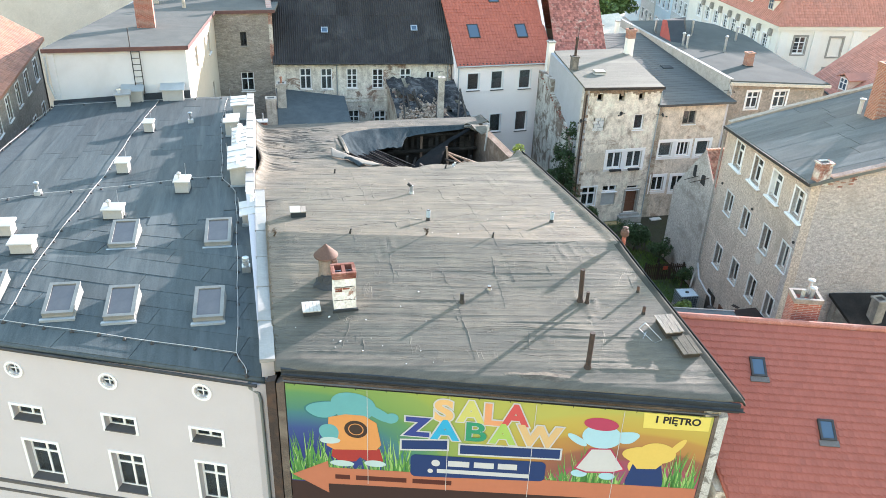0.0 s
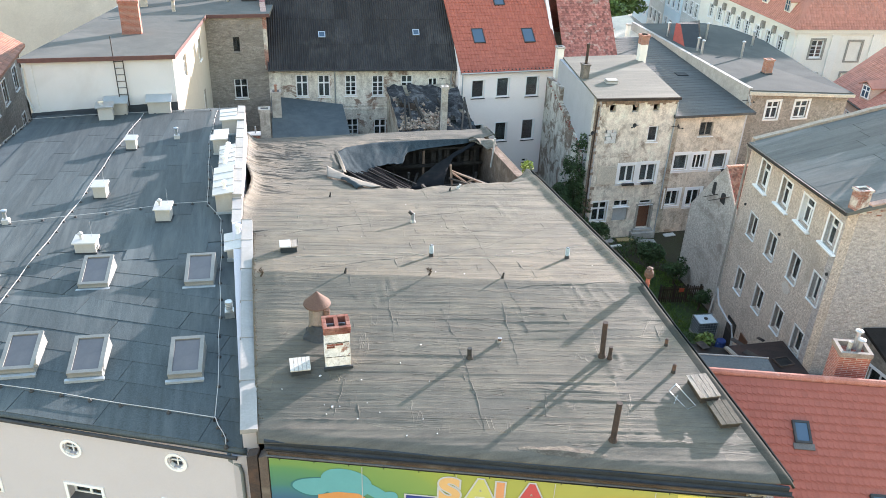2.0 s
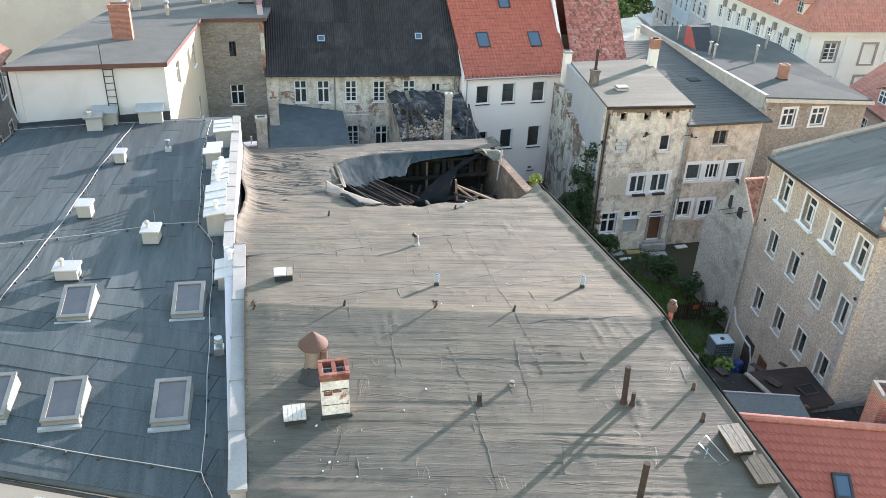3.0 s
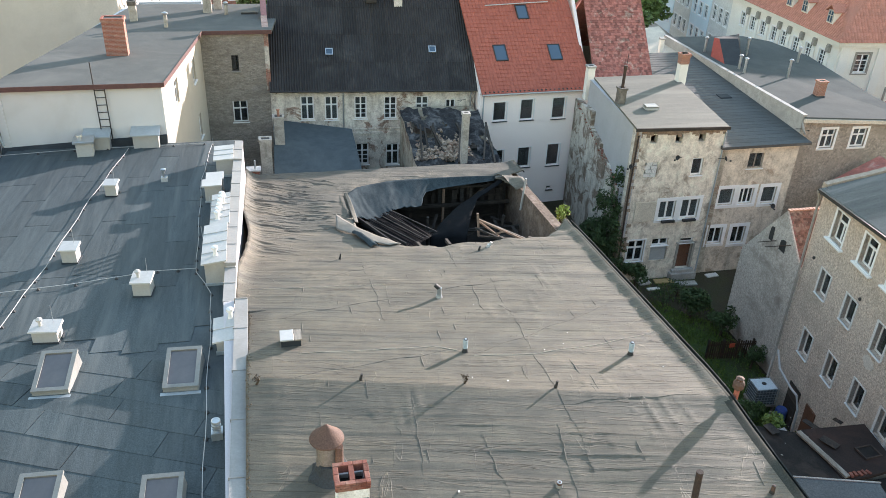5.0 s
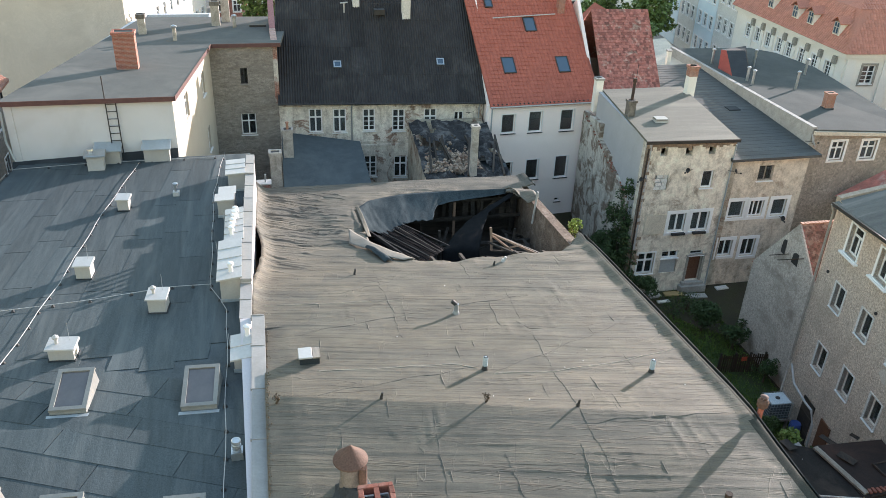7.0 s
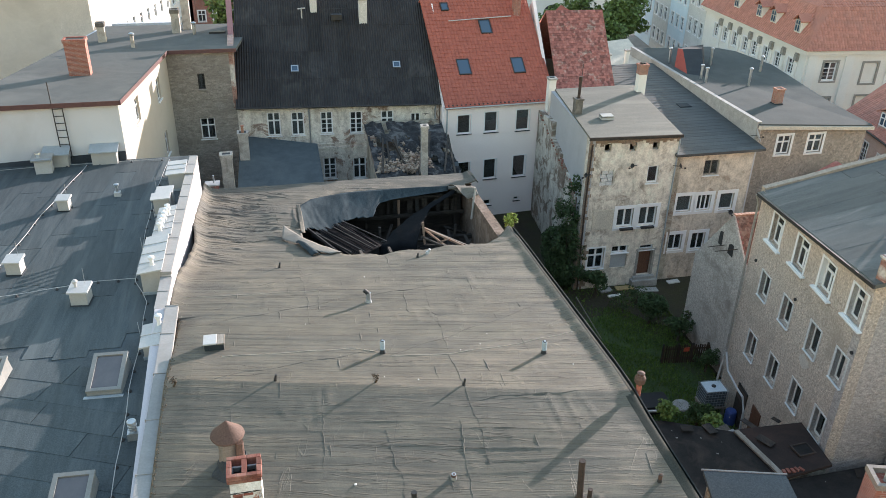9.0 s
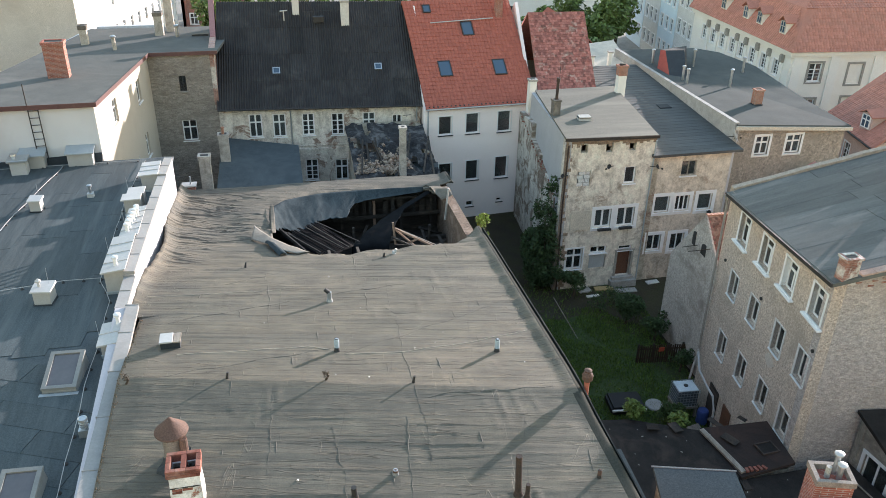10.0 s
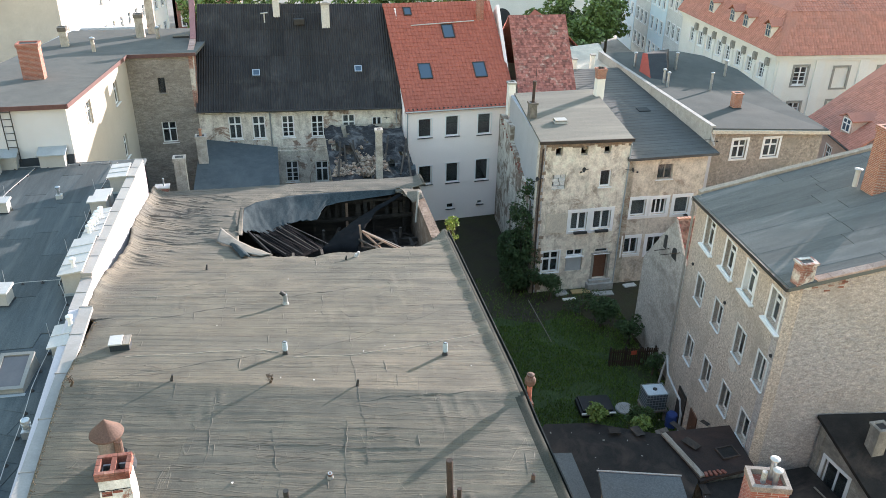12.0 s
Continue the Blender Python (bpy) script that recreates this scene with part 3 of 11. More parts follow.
def window(parent, A, B, u, z, w, h, style="cross", inset=0.15, band=0.0, sill=True, curtain=0, frame_mat=None, band_mat=None, bar=0.055, sill_mat=None, lift=0.0):
    """A window in a wall: frame with its bars, glass, sill, painted band round it, curtain."""
    frame_mat, band_mat, sill_mat = frame_mat or FRAME_WHITE, band_mat or FRAME_WHITE, sill_mat or band_mat or FRAME_WHITE
    key = (round(w, 2), round(h, 2), style, band, bar, frame_mat.name, band_mat.name, sill_mat.name, lift)
    if key not in WINDOW_MESHES:
        f = bar + 0.02
        t = 0.64 * h
        b2 = bar * 0.8
        if style in ("cross", "grid", "tee"):
            if style == "grid":
                zs = [f, t * 0.36, t * 0.68, t]
                lights = [(x0, x1, z0 + (0.018 if k else 0), z1 - 0.018) for k, (z0, z1) in enumerate(zip(zs, zs[1:])) for x0, x1 in ((f, w / 2 - b2), (w / 2 + b2, w - f))]
            else:
                lights = [(f, w / 2 - b2, f, t - b2), (w / 2 + b2, w - f, f, t - b2)]
            lights += [(f, w - f, t + b2, h - f)] if style == "tee" else [(f, w / 2 - b2, t + b2, h - f), (w / 2 + b2, w - f, t + b2, h - f)]
        elif style == "pair":
            lights = [(f, w / 2 - b2, f, h - f), (w / 2 + b2, w - f, f, h - f)]
        elif style == "three":
            lights = [(max(f, w * k / 3 + b2), min(w - f, w * (k + 1) / 3 - b2), f, h - f) for k in range(3)]
        else:
            lights = [(f, w - f, f, h - f)]
        fm = mesh_of(wall_bm((0, 0), (w, 0), 0.0, h, lights, 0.07), "window", frame_mat)
        gm = []
        for x0, x1, z0, z1 in lights:
            bm = bmesh.new()
            box(bm, x0 - 0.01, x1 + 0.01, 0.028, 0.036, z0 - 0.01, z1 + 0.01)
            gm.append(mesh_of(bm, "pane", GLASS))
        bm = bmesh.new()
        box(bm, -0.08 if not lift else 0.004, w + 0.08 if not lift else w - 0.004, -0.1 - inset, 0.0, lift - 0.06, lift - 0.012)
        sm = mesh_of(bm, "sill", sill_mat)
        rm = None
        if band:
            bm = wall_bm((-band, -inset - 0.03), (w + band, -inset - 0.03), -band, h + band, [(band, w + band, -0.06, h)], 0.06)
            rm = mesh_of(bm, "surround", band_mat)
        bm = bmesh.new()
        n = 14
        vs = [(bm.verts.new((w * k / n, 0.02 * (k % 2), 0.04)), bm.verts.new((w * k / n, 0.02 * (k % 2), h - 0.03))) for k in range(n + 1)]
        for a, b in zip(vs, vs[1:]):
            bm.faces.new([a[0], b[0], b[1], a[1]])
        cm = mesh_of(bm, "curtain", CURTAIN)
        WINDOW_MESHES[key] = fm, gm, sm, rm, cm
    fm, gm, sm, rm, cm = WINDOW_MESHES[key]
    ob = part("window", fm, None, parent, "", on_wall(A, B, u, z, inset))
    for g in gm:
        part("pane", g, None, ob).visible_shadow = False
    if sill:
        part("sill", sm, None, ob)
    if rm:
        part("surround", rm, None, ob)
    if curtain:
        part("curtain", cm, None, ob, "", Matrix.Translation((0, 0.11, 0)) if curtain == 1 else Matrix.Translation((0, 0.11, h * 0.55)) @ Matrix.Diagonal((1, 1, 0.42, 1)))
    return ob


def slope_frame(P, Q, R):
    """Axes on a roof slope: P lower left, Q lower right, R a point up the slope. Gives origin, along, up the slope, normal."""
    P, Q, R = Vector(P), Vector(Q), Vector(R)
    a = (Q - P).normalized()
    n = a.cross(R - P).normalized()
    return P, a, n.cross(a), n


def tile_verts(w, e):
    """One interlocking tile: a wave across, thick lower edge. x along the eave, y up the slope."""
    xs = [0, 0.12, 0.3, 0.5, 0.7, 0.88, 1.0]
    hs = [0.004, 0.028, 0.045, 0.05, 0.045, 0.02, 0.004]
    rows = []
    for y, lift in ((0.0, 0.03), (e * 1.06, 0.0)):
        rows.append([(w * x, y - (0.035 * math.sin(math.pi * x) if y == 0 else 0), h + lift) for x, h in zip(xs, hs)])
    front = [(p[0], p[1], p[2] - 0.03) for p in rows[0]]
    return front, rows[0], rows[1]


def tiled(P, Q, R, w, e, material, keep=None, jitter=0.0, flat=False, name="roof_tiles"):
    """A joined field of tiles over the slope P, Q, R, R above P. keep(u, v) says where. Returns the mesh in world axes."""
    o, a, up, n = slope_frame(P, Q, R)
    width, height = (Vector(Q) - o).dot(a), (Vector(R) - o).dot(up)
    front, lo, hi = tile_verts(w, e)
    if flat:
        front = [(0, 0, 0.0), (w * 0.96, 0, 0.0)]
        lo, hi = [(0, 0, 0.025), (w * 0.96, 0, 0.025)], [(0, e * 1.1, 0.003), (w * 0.96, e * 1.1, 0.003)]
    k = len(lo)
    vs, fs = [], []
    rnd = random.Random(7)
    for j in range(int(height / e)):
        for i in range(-1, int(width / w) + 1):
            u, v = i * w + (w / 2 if j % 2 and flat else 0), j * e
            if u < -0.02 or u + w > width + 0.05 or (keep and not keep(u + w / 2, v + e / 2)):
                continue
            b = len(vs)
            s, t = rnd.uniform(-jitter, jitter), rnd.uniform(0, jitter)
            for x, y, z in front + lo + hi:
                vs.append(o + a * (u + x) + up * (v + y + s) + n * (z + t))
            for q in range(k - 1):
                fs.append((b + q, b + q + 1, b + k + q + 1, b + k + q))
                fs.append((b + k + q, b + k + q + 1, b + 2 * k + q + 1, b + 2 * k + q))
    me = bpy.data.meshes.new(name)
    me.from_pydata([tuple(v) for v in vs], [], fs)
    me.materials.append(material)
    return me


def slab(bm, pts, th):
    """A flat roof slab: its upper outline as 3D points, th thick downwards."""
    a = [bm.verts.new(p) for p in pts]
    b = [bm.verts.new((p[0], p[1], p[2] - th)) for p in pts]
    bm.faces.new(a)
    bm.faces.new(list(reversed(b)))
    n = len(pts)
    for i in range(n):
        bm.faces.new([b[i], b[(i + 1) % n], a[(i + 1) % n], a[i]])


def roof_window(parent, o, a, up, n, u, v, w, h, name="roof_window", label="", frame=None, deep=0.06):
    """A roof window lying in a slope."""
    m = Matrix(((a.x, up.x, n.x, 0), (a.y, up.y, n.y, 0), (a.z, up.z, n.z, 0), (0, 0, 0, 1)))
    p = o + a * u + up * v
    m.translation = p
    f = 0.07
    bm = ring_bm(0, w, 0, h, f, 0.0, deep + 0.05)
    ob = part(name, bm, frame or DARK_METAL, parent, label, m)
    bm = bmesh.new()
    box(bm, f * 0.8, w - f * 0.8, f * 0.8, h - f * 0.8, deep, deep + 0.02)
    part("pane", bm, SKY_GLASS, ob)
    return ob


def sky_glass():
    m, nt, links, b = nodes_of("sky_blue_glass")
    # blue base colour stands in for the sky mirrored in the glass
    b.inputs["Base Color"].default_value = (0.05, 0.085, 0.13, 1)
    b.inputs["Roughness"].default_value = 0.04
    b.inputs["Specular IOR Level"].default_value = 0.8
    return m


SKY_GLASS = sky_glass()

# ---- ground ----
G = -0.4
bm = bmesh.new()
box(bm, -600, 700, -400, 1500, G - 1.0, G)
# mostly unseen ground, made pale grey to bounce light onto the fronts
PAVING = surface("bounce_grey_paving", (0.34, 0.32, 0.29), (0.26, 0.245, 0.22), (0.20, 0.19, 0.175), scale=0.8, big=0.08, fine=12, bump=0.3, coords="World")
ground = tagged(part("ground", bm, PAVING), "grey paved town ground between the houses, made pale to bounce light", "ground", kind="structure")
bm = bmesh.new()
box(bm, 13.4, 47.0, 14.0, 82.0, G - 0.1, G + 0.012)
LAWN = surface("short_lawn", (0.046, 0.076, 0.020), (0.032, 0.052, 0.016), (0.044, 0.040, 0.022), scale=1.6, big=0.35, fine=18, bump=0.8, dist=0.06, coords="World", stain_amount=(0.56, 0.72))
lawn_bm = bmesh.new()
lawn_bm.faces.new([lawn_bm.verts.new((21.6 + 6.4 * math.cos(a) * (1 + 0.10 * math.sin(5 * a)), 42.0 + 7.6 * math.sin(a) * (1 + 0.08 * math.sin(7 * a + 1)), G + 0.022)) for a in [2 * math.pi * k / 64 for k in range(64)]])
tagged(part("lawn", lawn_bm, LAWN), "short green lawn with bare patches in the yard", "lawn", kind="structure")
yard = tagged(part("yard_ground", bm, EARTH), "dark trodden earth and thin grass of the yard", "ground", kind="structure")


def walls(house, corners, z0, tops, mat, openings=None, th=0.4, skip=()):
    """The outer walls of a house over its plan, front left corner first, then round by the right."""
    n = len(corners)
    made = []
    for i in range(n):
        if i in skip:
            made.append(None)
            continue
        A, B = corners[i], corners[(i + 1) % n]
        za, zb = (tops[i], tops[(i + 1) % n]) if isinstance(tops, (list, tuple)) else (tops, tops)
        m = mat[i] if isinstance(mat, (list, tuple)) else mat
        made.append(part("wall", wall_bm(A, B, z0, za if abs(za - zb) < 1e-6 else (za, zb), (openings or {}).get(i, ()), th), m, house))
    return made


def on_x(A, B, x):
    """How far along the wall from A to B the plan's x lies."""
    d = (Vector(B) - Vector(A))
    return (x - A[0]) / d.x * d.length


def on_y(A, B, y):
    d = (Vector(B) - Vector(A))
    return (y - A[1]) / d.y * d.length


# ---- the long building with the torn felt roof ----
MFL, MFR = (0.35, 20.5), (13.35, 16.42)
MKR, MBR, MBL = (13.65, 25.6), (15.55, 52.6), (0.35, 52.9)


def ridge_y(x):
    return 29.3 - 0.262 * x


def eave_y(x):
    return 20.93 - 0.335 * x


def right_x(y):
    return 13.72 if y < 25.7 else 13.72 + (y - 25.7) * 0.072


def felt_z(x, y):
    r = ridge_y(x)
    zr = 12.86 + 0.018 * x
    if y <= r:
        e = eave_y(x)
        return 12.55 + 0.016 * x + (zr - 12.55 - 0.016 * x) * (y - e) / (r - e)
    far = 52.9
    return zr + (8.62 - zr) * (y - r) / (far - r)


hall = thing("commercial_building", "old building with patched grey felt roof, partly collapsed at the back", "building")
part("wall", wall_bm(MFL, MFR, G, 12.3, (), 0.5), DARK_WALL, hall, "brown weathered street wall behind the banner")
part("wall", wall_bm(MFR, MKR, G, (12.5, 12.95), (), 0.5), BRICK_OLD, hall)
BRICK_BROWN = surface("rough_brown_rubble_wall", (0.23, 0.175, 0.135), (0.095, 0.072, 0.057), (0.29, 0.235, 0.19), scale=7.0, big=1.2, fine=16, bump=1.0, dist=0.09, bump_scale=6.0, coords="World", spec=0.1)
part("wall", wall_bm(MKR, MBR, G, (12.95, 8.5), (), 0.5), BRICK_BROWN, hall, "brick side wall bared where the roof fell in")
part("wall", wall_bm(MBR, MBL, G, 8.45, (), 0.5), DARK_WALL, hall)
part("wall", wall_bm(MBL, MFL, G, (8.45, 12.3), (), 0.3), DARK_WALL, hall)

HOLE = [(6.7, 39.85), (8.55, 39.7), (10.38, 39.75), (12.33, 40.0), (13.58, 40.25), (14.5, 41.2), (14.95, 41.95), (15.2, 42.8), (15.25, 47.9), (14.6, 48.6), (14.1, 49.6), (13.84, 50.0), (12.2, 50.15), (10.65, 50.2), (8.13, 50.15), (6.9, 49.7), (5.9, 49.15), (5.3, 48.1), (5.25, 46.0), (5.14, 43.3), (5.05, 42.1), (5.56, 41.2)]


def inside(poly, x, y):
    k = False
    for (x1, y1), (x2, y2) in zip(poly, poly[1:] + poly[:1]):
        if (y1 > y) != (y2 > y) and x < (x2 - x1) * (y - y1) / (y2 - y1) + x1:
            k = not k
    return k


def near_poly(poly, x, y):
    best = 1e9
    p = Vector((x, y))
    for a, b in zip(poly, poly[1:] + poly[:1]):
        a, b = Vector(a), Vector(b)
        t = max(0, min(1, (p - a).dot(b - a) / (b - a).length_squared))
        best = min(best, (p - a - (b - a) * t).length)
    return best


def wrinkles(x, y):
    """Sagging strips, laps and folds of old felt, along the ridge's direction."""
    s = y + 0.22 * x
    z = 0.045 * noise.noise(Vector((x * 0.22, s * 0.42, 1.0)))
    z += 0.016 * noise.noise(Vector((x * 0.3, s * 1.5, 5.0)))
    f = noise.noise(Vector((x * 0.12, s * 2.8, 9.0)))
    z += 0.014 * max(0, 0.3 - abs(f)) / 0.3 * (0.4 + 0.6 * noise.noise(Vector((x * 0.3, s * 0.3, 3.0))))
    # laps and ripples, each with its steep side towards the street
    quiet = (0.7 if y > ridge_y(x) + 0.4 else 0.9) * max(0.1, 0.9 + 1.7 * noise.noise(Vector((x * 0.22, s * 0.33, 31.0))))
    for step, high, seed in ((0.98, 0.022, 2.0), (0.43, 0.016 * quiet, 12.0), (0.27, 0.011 * quiet, 22.0)):
        strip = (s + 0.16 * noise.noise(Vector((x * 0.16, s * 0.3, seed))) + 0.03 * noise.noise(Vector((x * 0.9, s * 0.5, seed)))) / step
        row = math.floor(strip)
        k = strip - row
        k = k if k < 0.88 else 0.88 * (1 - k) / 0.12
        z += high * (0.88 - k) * max(0, 0.25 + 1.1 * noise.noise(Vector((x * 0.25, row * 3.7, seed))))
    # loose diagonal waves towards the open right-hand side
    if x > 6 and y > 28:
        z += 0.03 * min(1, (x - 6) / 4) * noise.noise(Vector((x * 0.5 + y * 0.35, y * 1.5 - x * 0.1, 27.0)))
    g = noise.noise(Vector((x * 1.4, y * 0.22, 13.0)))
    z += 0.034 * max(0, 0.08 - abs(g)) / 0.08 * max(0, noise.noise(Vector((x * 0.4, y * 0.5, 17.0))) + 0.05)
    return z


def felt_left(y):
    """Left edge of the felt: tight to the party wall in front, peeled away from it further back."""
    if y < 33.9:
        return 0.11 + 0.0105 * (y - 21)
    gap = 0.36 * max(0.0, math.sin(math.pi * min(1, max(0, (y - 37.6) / 8.0)))) ** 1.3
    return min(0.24, -0.2 + 0.0199 * (y - 34.05) + max(0, 34.4 - y)) + gap


def felt_top(x, y):
    """Height of the felt with all its waves, sags and edges."""
    xl, e = felt_left(y), eave_y(x) - 0.12
    z = felt_z(x, y) + 0.08 + wrinkles(x, y)
    if y > 34.5 and x < xl + 0.7:
        k = (1 - (x - xl) / 0.7) ** 2 * min(1, (y - 34.5) / 2)
        z += k * (0.30 + 0.12 * noise.noise(Vector((0, y * 1.6, 41)))) * (1 if y < 46 else 1.3)
    d = near_poly(HOLE, x, y) if 36 < y < 53 else 9
    if d < 1.6:
        z -= 0.22 * (1 - d / 1.6) ** 2 * (0.6 + 0.8 * noise.noise(Vector((x, y, 3))))
    if x < 1.0 and y < 34:
        z -= (0.06 + wrinkles(x, y)) * (1.0 - x) / 0.72
    if x < 5 and y > 38:
        w = min(1, (5 - x) / 3) * min(1, (y - 38) / 3)
        # sharp creases that fan out from the torn side
        for freq, high, seed in ((1.25, 0.085, 23), (2.3, 0.05, 43)):
            f = noise.noise(Vector((x * 0.30, (y + 0.42 * x) * freq, seed)))
            z += w * high * max(0, 0.085 - abs(f)) / 0.085 * max(0, 0.55 + noise.noise(Vector((x * 0.5, y * 0.9, seed + 3))))
        z += w * 0.035 * noise.noise(Vector((x * 0.35 + y * 0.1, y * 1.1 + x * 0.55, 21))) - 0.25 * w * math.exp(-((x - 3.2) / 1.8) ** 2) * math.exp(-((y - 45) / 4) ** 2)
    # the verge rises to a low kerb and turns down over the wall
    edge = (x - right_x(y) + 0.42) / 0.5
    if edge > 0:
        k = min(1, edge) ** 2 * (3 - 2 * min(1, edge))
        z += k * (0.03 + 0.11 * min(1, max(0, (y - 24.5) / 2.5))) - 0.8 * k * wrinkles(x, y)
    if y < e + 0.35:
        z -= 0.1 * (1 - (y - e) / 0.35) ** 2
    return z


def felt_roof():
    bm = bmesh.new()
    nx, ny = 150, 860
    grid = []
    for j in range(ny + 1):
        v = j / ny
        row = []
        for i in range(nx + 1):
            u = i / nx
            x = 0.28 + u * 13.6
            e, far = eave_y(x) - 0.12, 52.95 - 0.02 * x
            y = e + (far - e) * v
            xl = felt_left(y)
            x = xl + u * (right_x(y) + 0.22 - xl)
            z = felt_top(x, y)
            if i == nx:
                z -= 0.12
            row.append((x, y, z))
        grid.append(row)
    verts = {}

    def vert(i, j):
        if (i, j) not in verts:
            verts[(i, j)] = bm.verts.new(grid[j][i])
        return verts[(i, j)]

    for j in range(ny):
        for i in range(nx):
            cx = (grid[j][i][0] + grid[j + 1][i + 1][0]) / 2
            cy = (grid[j][i][1] + grid[j + 1][i + 1][1]) / 2
            jag = 0.18 * noise.noise(Vector((cx * 2.5, cy * 2.5, 0)))
            if 39 < cy < 51 and (inside(HOLE, cx + jag, cy + jag) or (cx > 14.85 and 42.0 + jag < cy < 50.3)):
                continue
            bm.faces.new([vert(i, j), vert(i + 1, j), vert(i + 1, j + 1), vert(i, j + 1)])
    for f in bm.faces:
        f.smooth = True
        c = f.calc_center_median()
        f.material_index = 2 if c.x > right_x(c.y) - (0.14 if c.y < 25.5 else -0.04) + 0.03 * noise.noise(Vector((0, c.y * 0.8, 2))) else 3 if c.y < eave_y(c.x) + 0.75 + 0.45 * noise.noise(Vector((c.x * 0.6, 0, 4))) else 1 if c.y < ridge_y(c.x) else 0
    ob = part("roof", mesh_of(bm, "roof", [FELT_M, FELT_M2, FELT_VERGE, FELT_EAVE]), None, hall, "wrinkled grey bitumen felt with long laps and folds")
    so = ob.modifiers.new("thick", "SOLIDIFY")
    so.thickness, so.offset = 0.07, -1
    return ob


felt_roof()

# ---- the white building with the blue-grey roof ----
LFL, LFR = (-15.2, 27.45), (-0.18, 21.18)
LBR, LBL = (-0.18, 53.4), (-11.75, 53.4)
LSL = (-14.6, 30.0)


def wall_l(y):
    """Left face of the party wall along its length."""
    return -0.30 + 0.0145 * (y - 21) if y < 34.05 else -0.53 + 0.0199 * (y - 34.05)


def wall_r(y):
    return 0.12 + 0.0105 * (y - 21) if y < 34.05 else -0.18 + 0.0199 * (y - 34.05)


def l_z(x, y):
    e = 21.28 - 0.4175 * (x + 0.42)
    if y < 30:
        return 11.72 + 0.25 * min(1, max(0, (y - e) / max(30 - e, 0.5)))
    return 11.97 - 0.058 * (y - 30)


white_house = thing("townhouse", "cream rendered townhouse with a blue-grey felt roof", "house")
SILL_DARK = surface("dark_taupe_sill", (0.115, 0.105, 0.10), (0.09, 0.083, 0.08), scale=3, fine=20, bump=0.1, rough=0.6, grain=0.2)
LW = []
for x0, x1, z0, z1 in ((-2.83, -1.83, 8.66, 9.19), (-5.83, -4.78, 8.58, 9.19), (-9.1, -8.07, 8.44, 9.04), (-12.35, -11.3, 8.36, 8.96)):
    LW.append((on_x(LFL, LFR, x0), on_x(LFL, LFR, x1), z0, z1, "pair"))
for x0, x1, z0, z1 in ((-2.79, -1.85, 5.72, 7.65), (-5.84, -4.74, 5.67, 7.48), (-8.99, -7.81, 5.62, 7.43), (-12.2, -11.1, 5.57, 7.38)):
    LW.append((on_x(LFL, LFR, x0), on_x(LFL, LFR, x1), z0, z1, "tee"))
LO = []
for x, z in ((-2.30, 10.86), (-5.42, 10.74), (-8.66, 10.67), (-11.95, 10.6)):
    u = on_x(LFL, LFR, x)
    LO.append((u - 0.2, u + 0.2, z - 0.2, z + 0.2, "round"))
walls(white_house, [LFL, LFR, LBR, LBL, LSL], G, [11.6, 11.6, 10.3, 10.3, 11.6], WHITE_WALL, {0: [o[:4] for o in LW + LO]}, th=0.45)
for u0, u1, z0, z1, st in LW:
    window(white_house, LFL, LFR, u0, z0, u1 - u0, z1 - z0, "cross" if st == "tee" else "pair", inset=0.27, band=0.10, curtain=0, sill_mat=SILL_DARK, lift=0.04)
for u0, u1, z0, z1, st in LO:
    m = on_wall(LFL, LFR, (u0 + u1) / 2, (z0 + z1) / 2, 0.0) @ pose(0, 0, 0, 90, 0, 0)
    bm = bmesh.new()
    seg = 24
    for r0, r1, h0, h1 in ((0.27, 0.35, -0.14, 0.035), (0.225, 0.28, -0.16, 0.0)):
        rings = [[bm.verts.new((r * math.cos(2 * math.pi * i / seg), r * math.sin(2 * math.pi * i / seg), h)) for i in range(seg)] for r, h in ((r0, h0), (r1, h0), (r1, h1), (r0, h1))]
        for a, b in zip(rings, rings[1:] + rings[:1]):
            for i in range(seg):
                bm.faces.new([a[i], a[(i + 1) % seg], b[(i + 1) % seg], b[i]])
    ob = part("window", bm, FRAME_WHITE, white_house, "round attic window with a white moulded ring", m)
    bm = bmesh.new()
    box(bm, -0.34, 0.34, -0.34, 0.34, -0.16, -0.12)
    part("pane", bm, GLASS, ob).visible_shadow = False
    bm = bmesh.new()
    box(bm, -0.24, 0.24, -0.016, 0.016, -0.12, -0.08), box(bm, -0.016, 0.016, -0.24, 0.24, -0.122, -0.082)
    part("frame", bm, FRAME_WHITE, ob)


def l_roof():
    bm = bmesh.new()
    nx, ny = 60, 120
    rows = []
    for j in range(ny + 1):
        row = []
        for i in range(nx + 1):
            u, v = i / nx, j / ny
            yf = 21.12 + 0.4175 * (1 - u) * 14.9
            y = yf + (53.35 - yf) * v
            xl = -15.4 + max(0, y - 27.3) * 0.135
            x = xl + (wall_l(y) + 0.08 - xl) * u
            z = l_z(x, y) + 0.06 + 0.012 * noise.noise(Vector((x * 0.5, y * 0.8, 4)))
            row.append(bm.verts.new((x, y, z)))
        rows.append(row)
    for j in range(ny):
        for i in range(nx):
            bm.faces.new([rows[j][i], rows[j][i + 1], rows[j + 1][i + 1], rows[j + 1][i]])
    for f in bm.faces:
        f.smooth = True
    ob = part("roof", bm, FELT_L, white_house, "blue-grey bitumen felt laid in strips")
    so = ob.modifiers.new("thick", "SOLIDIFY")
    so.thickness, so.offset = 0.14, -1


l_roof()

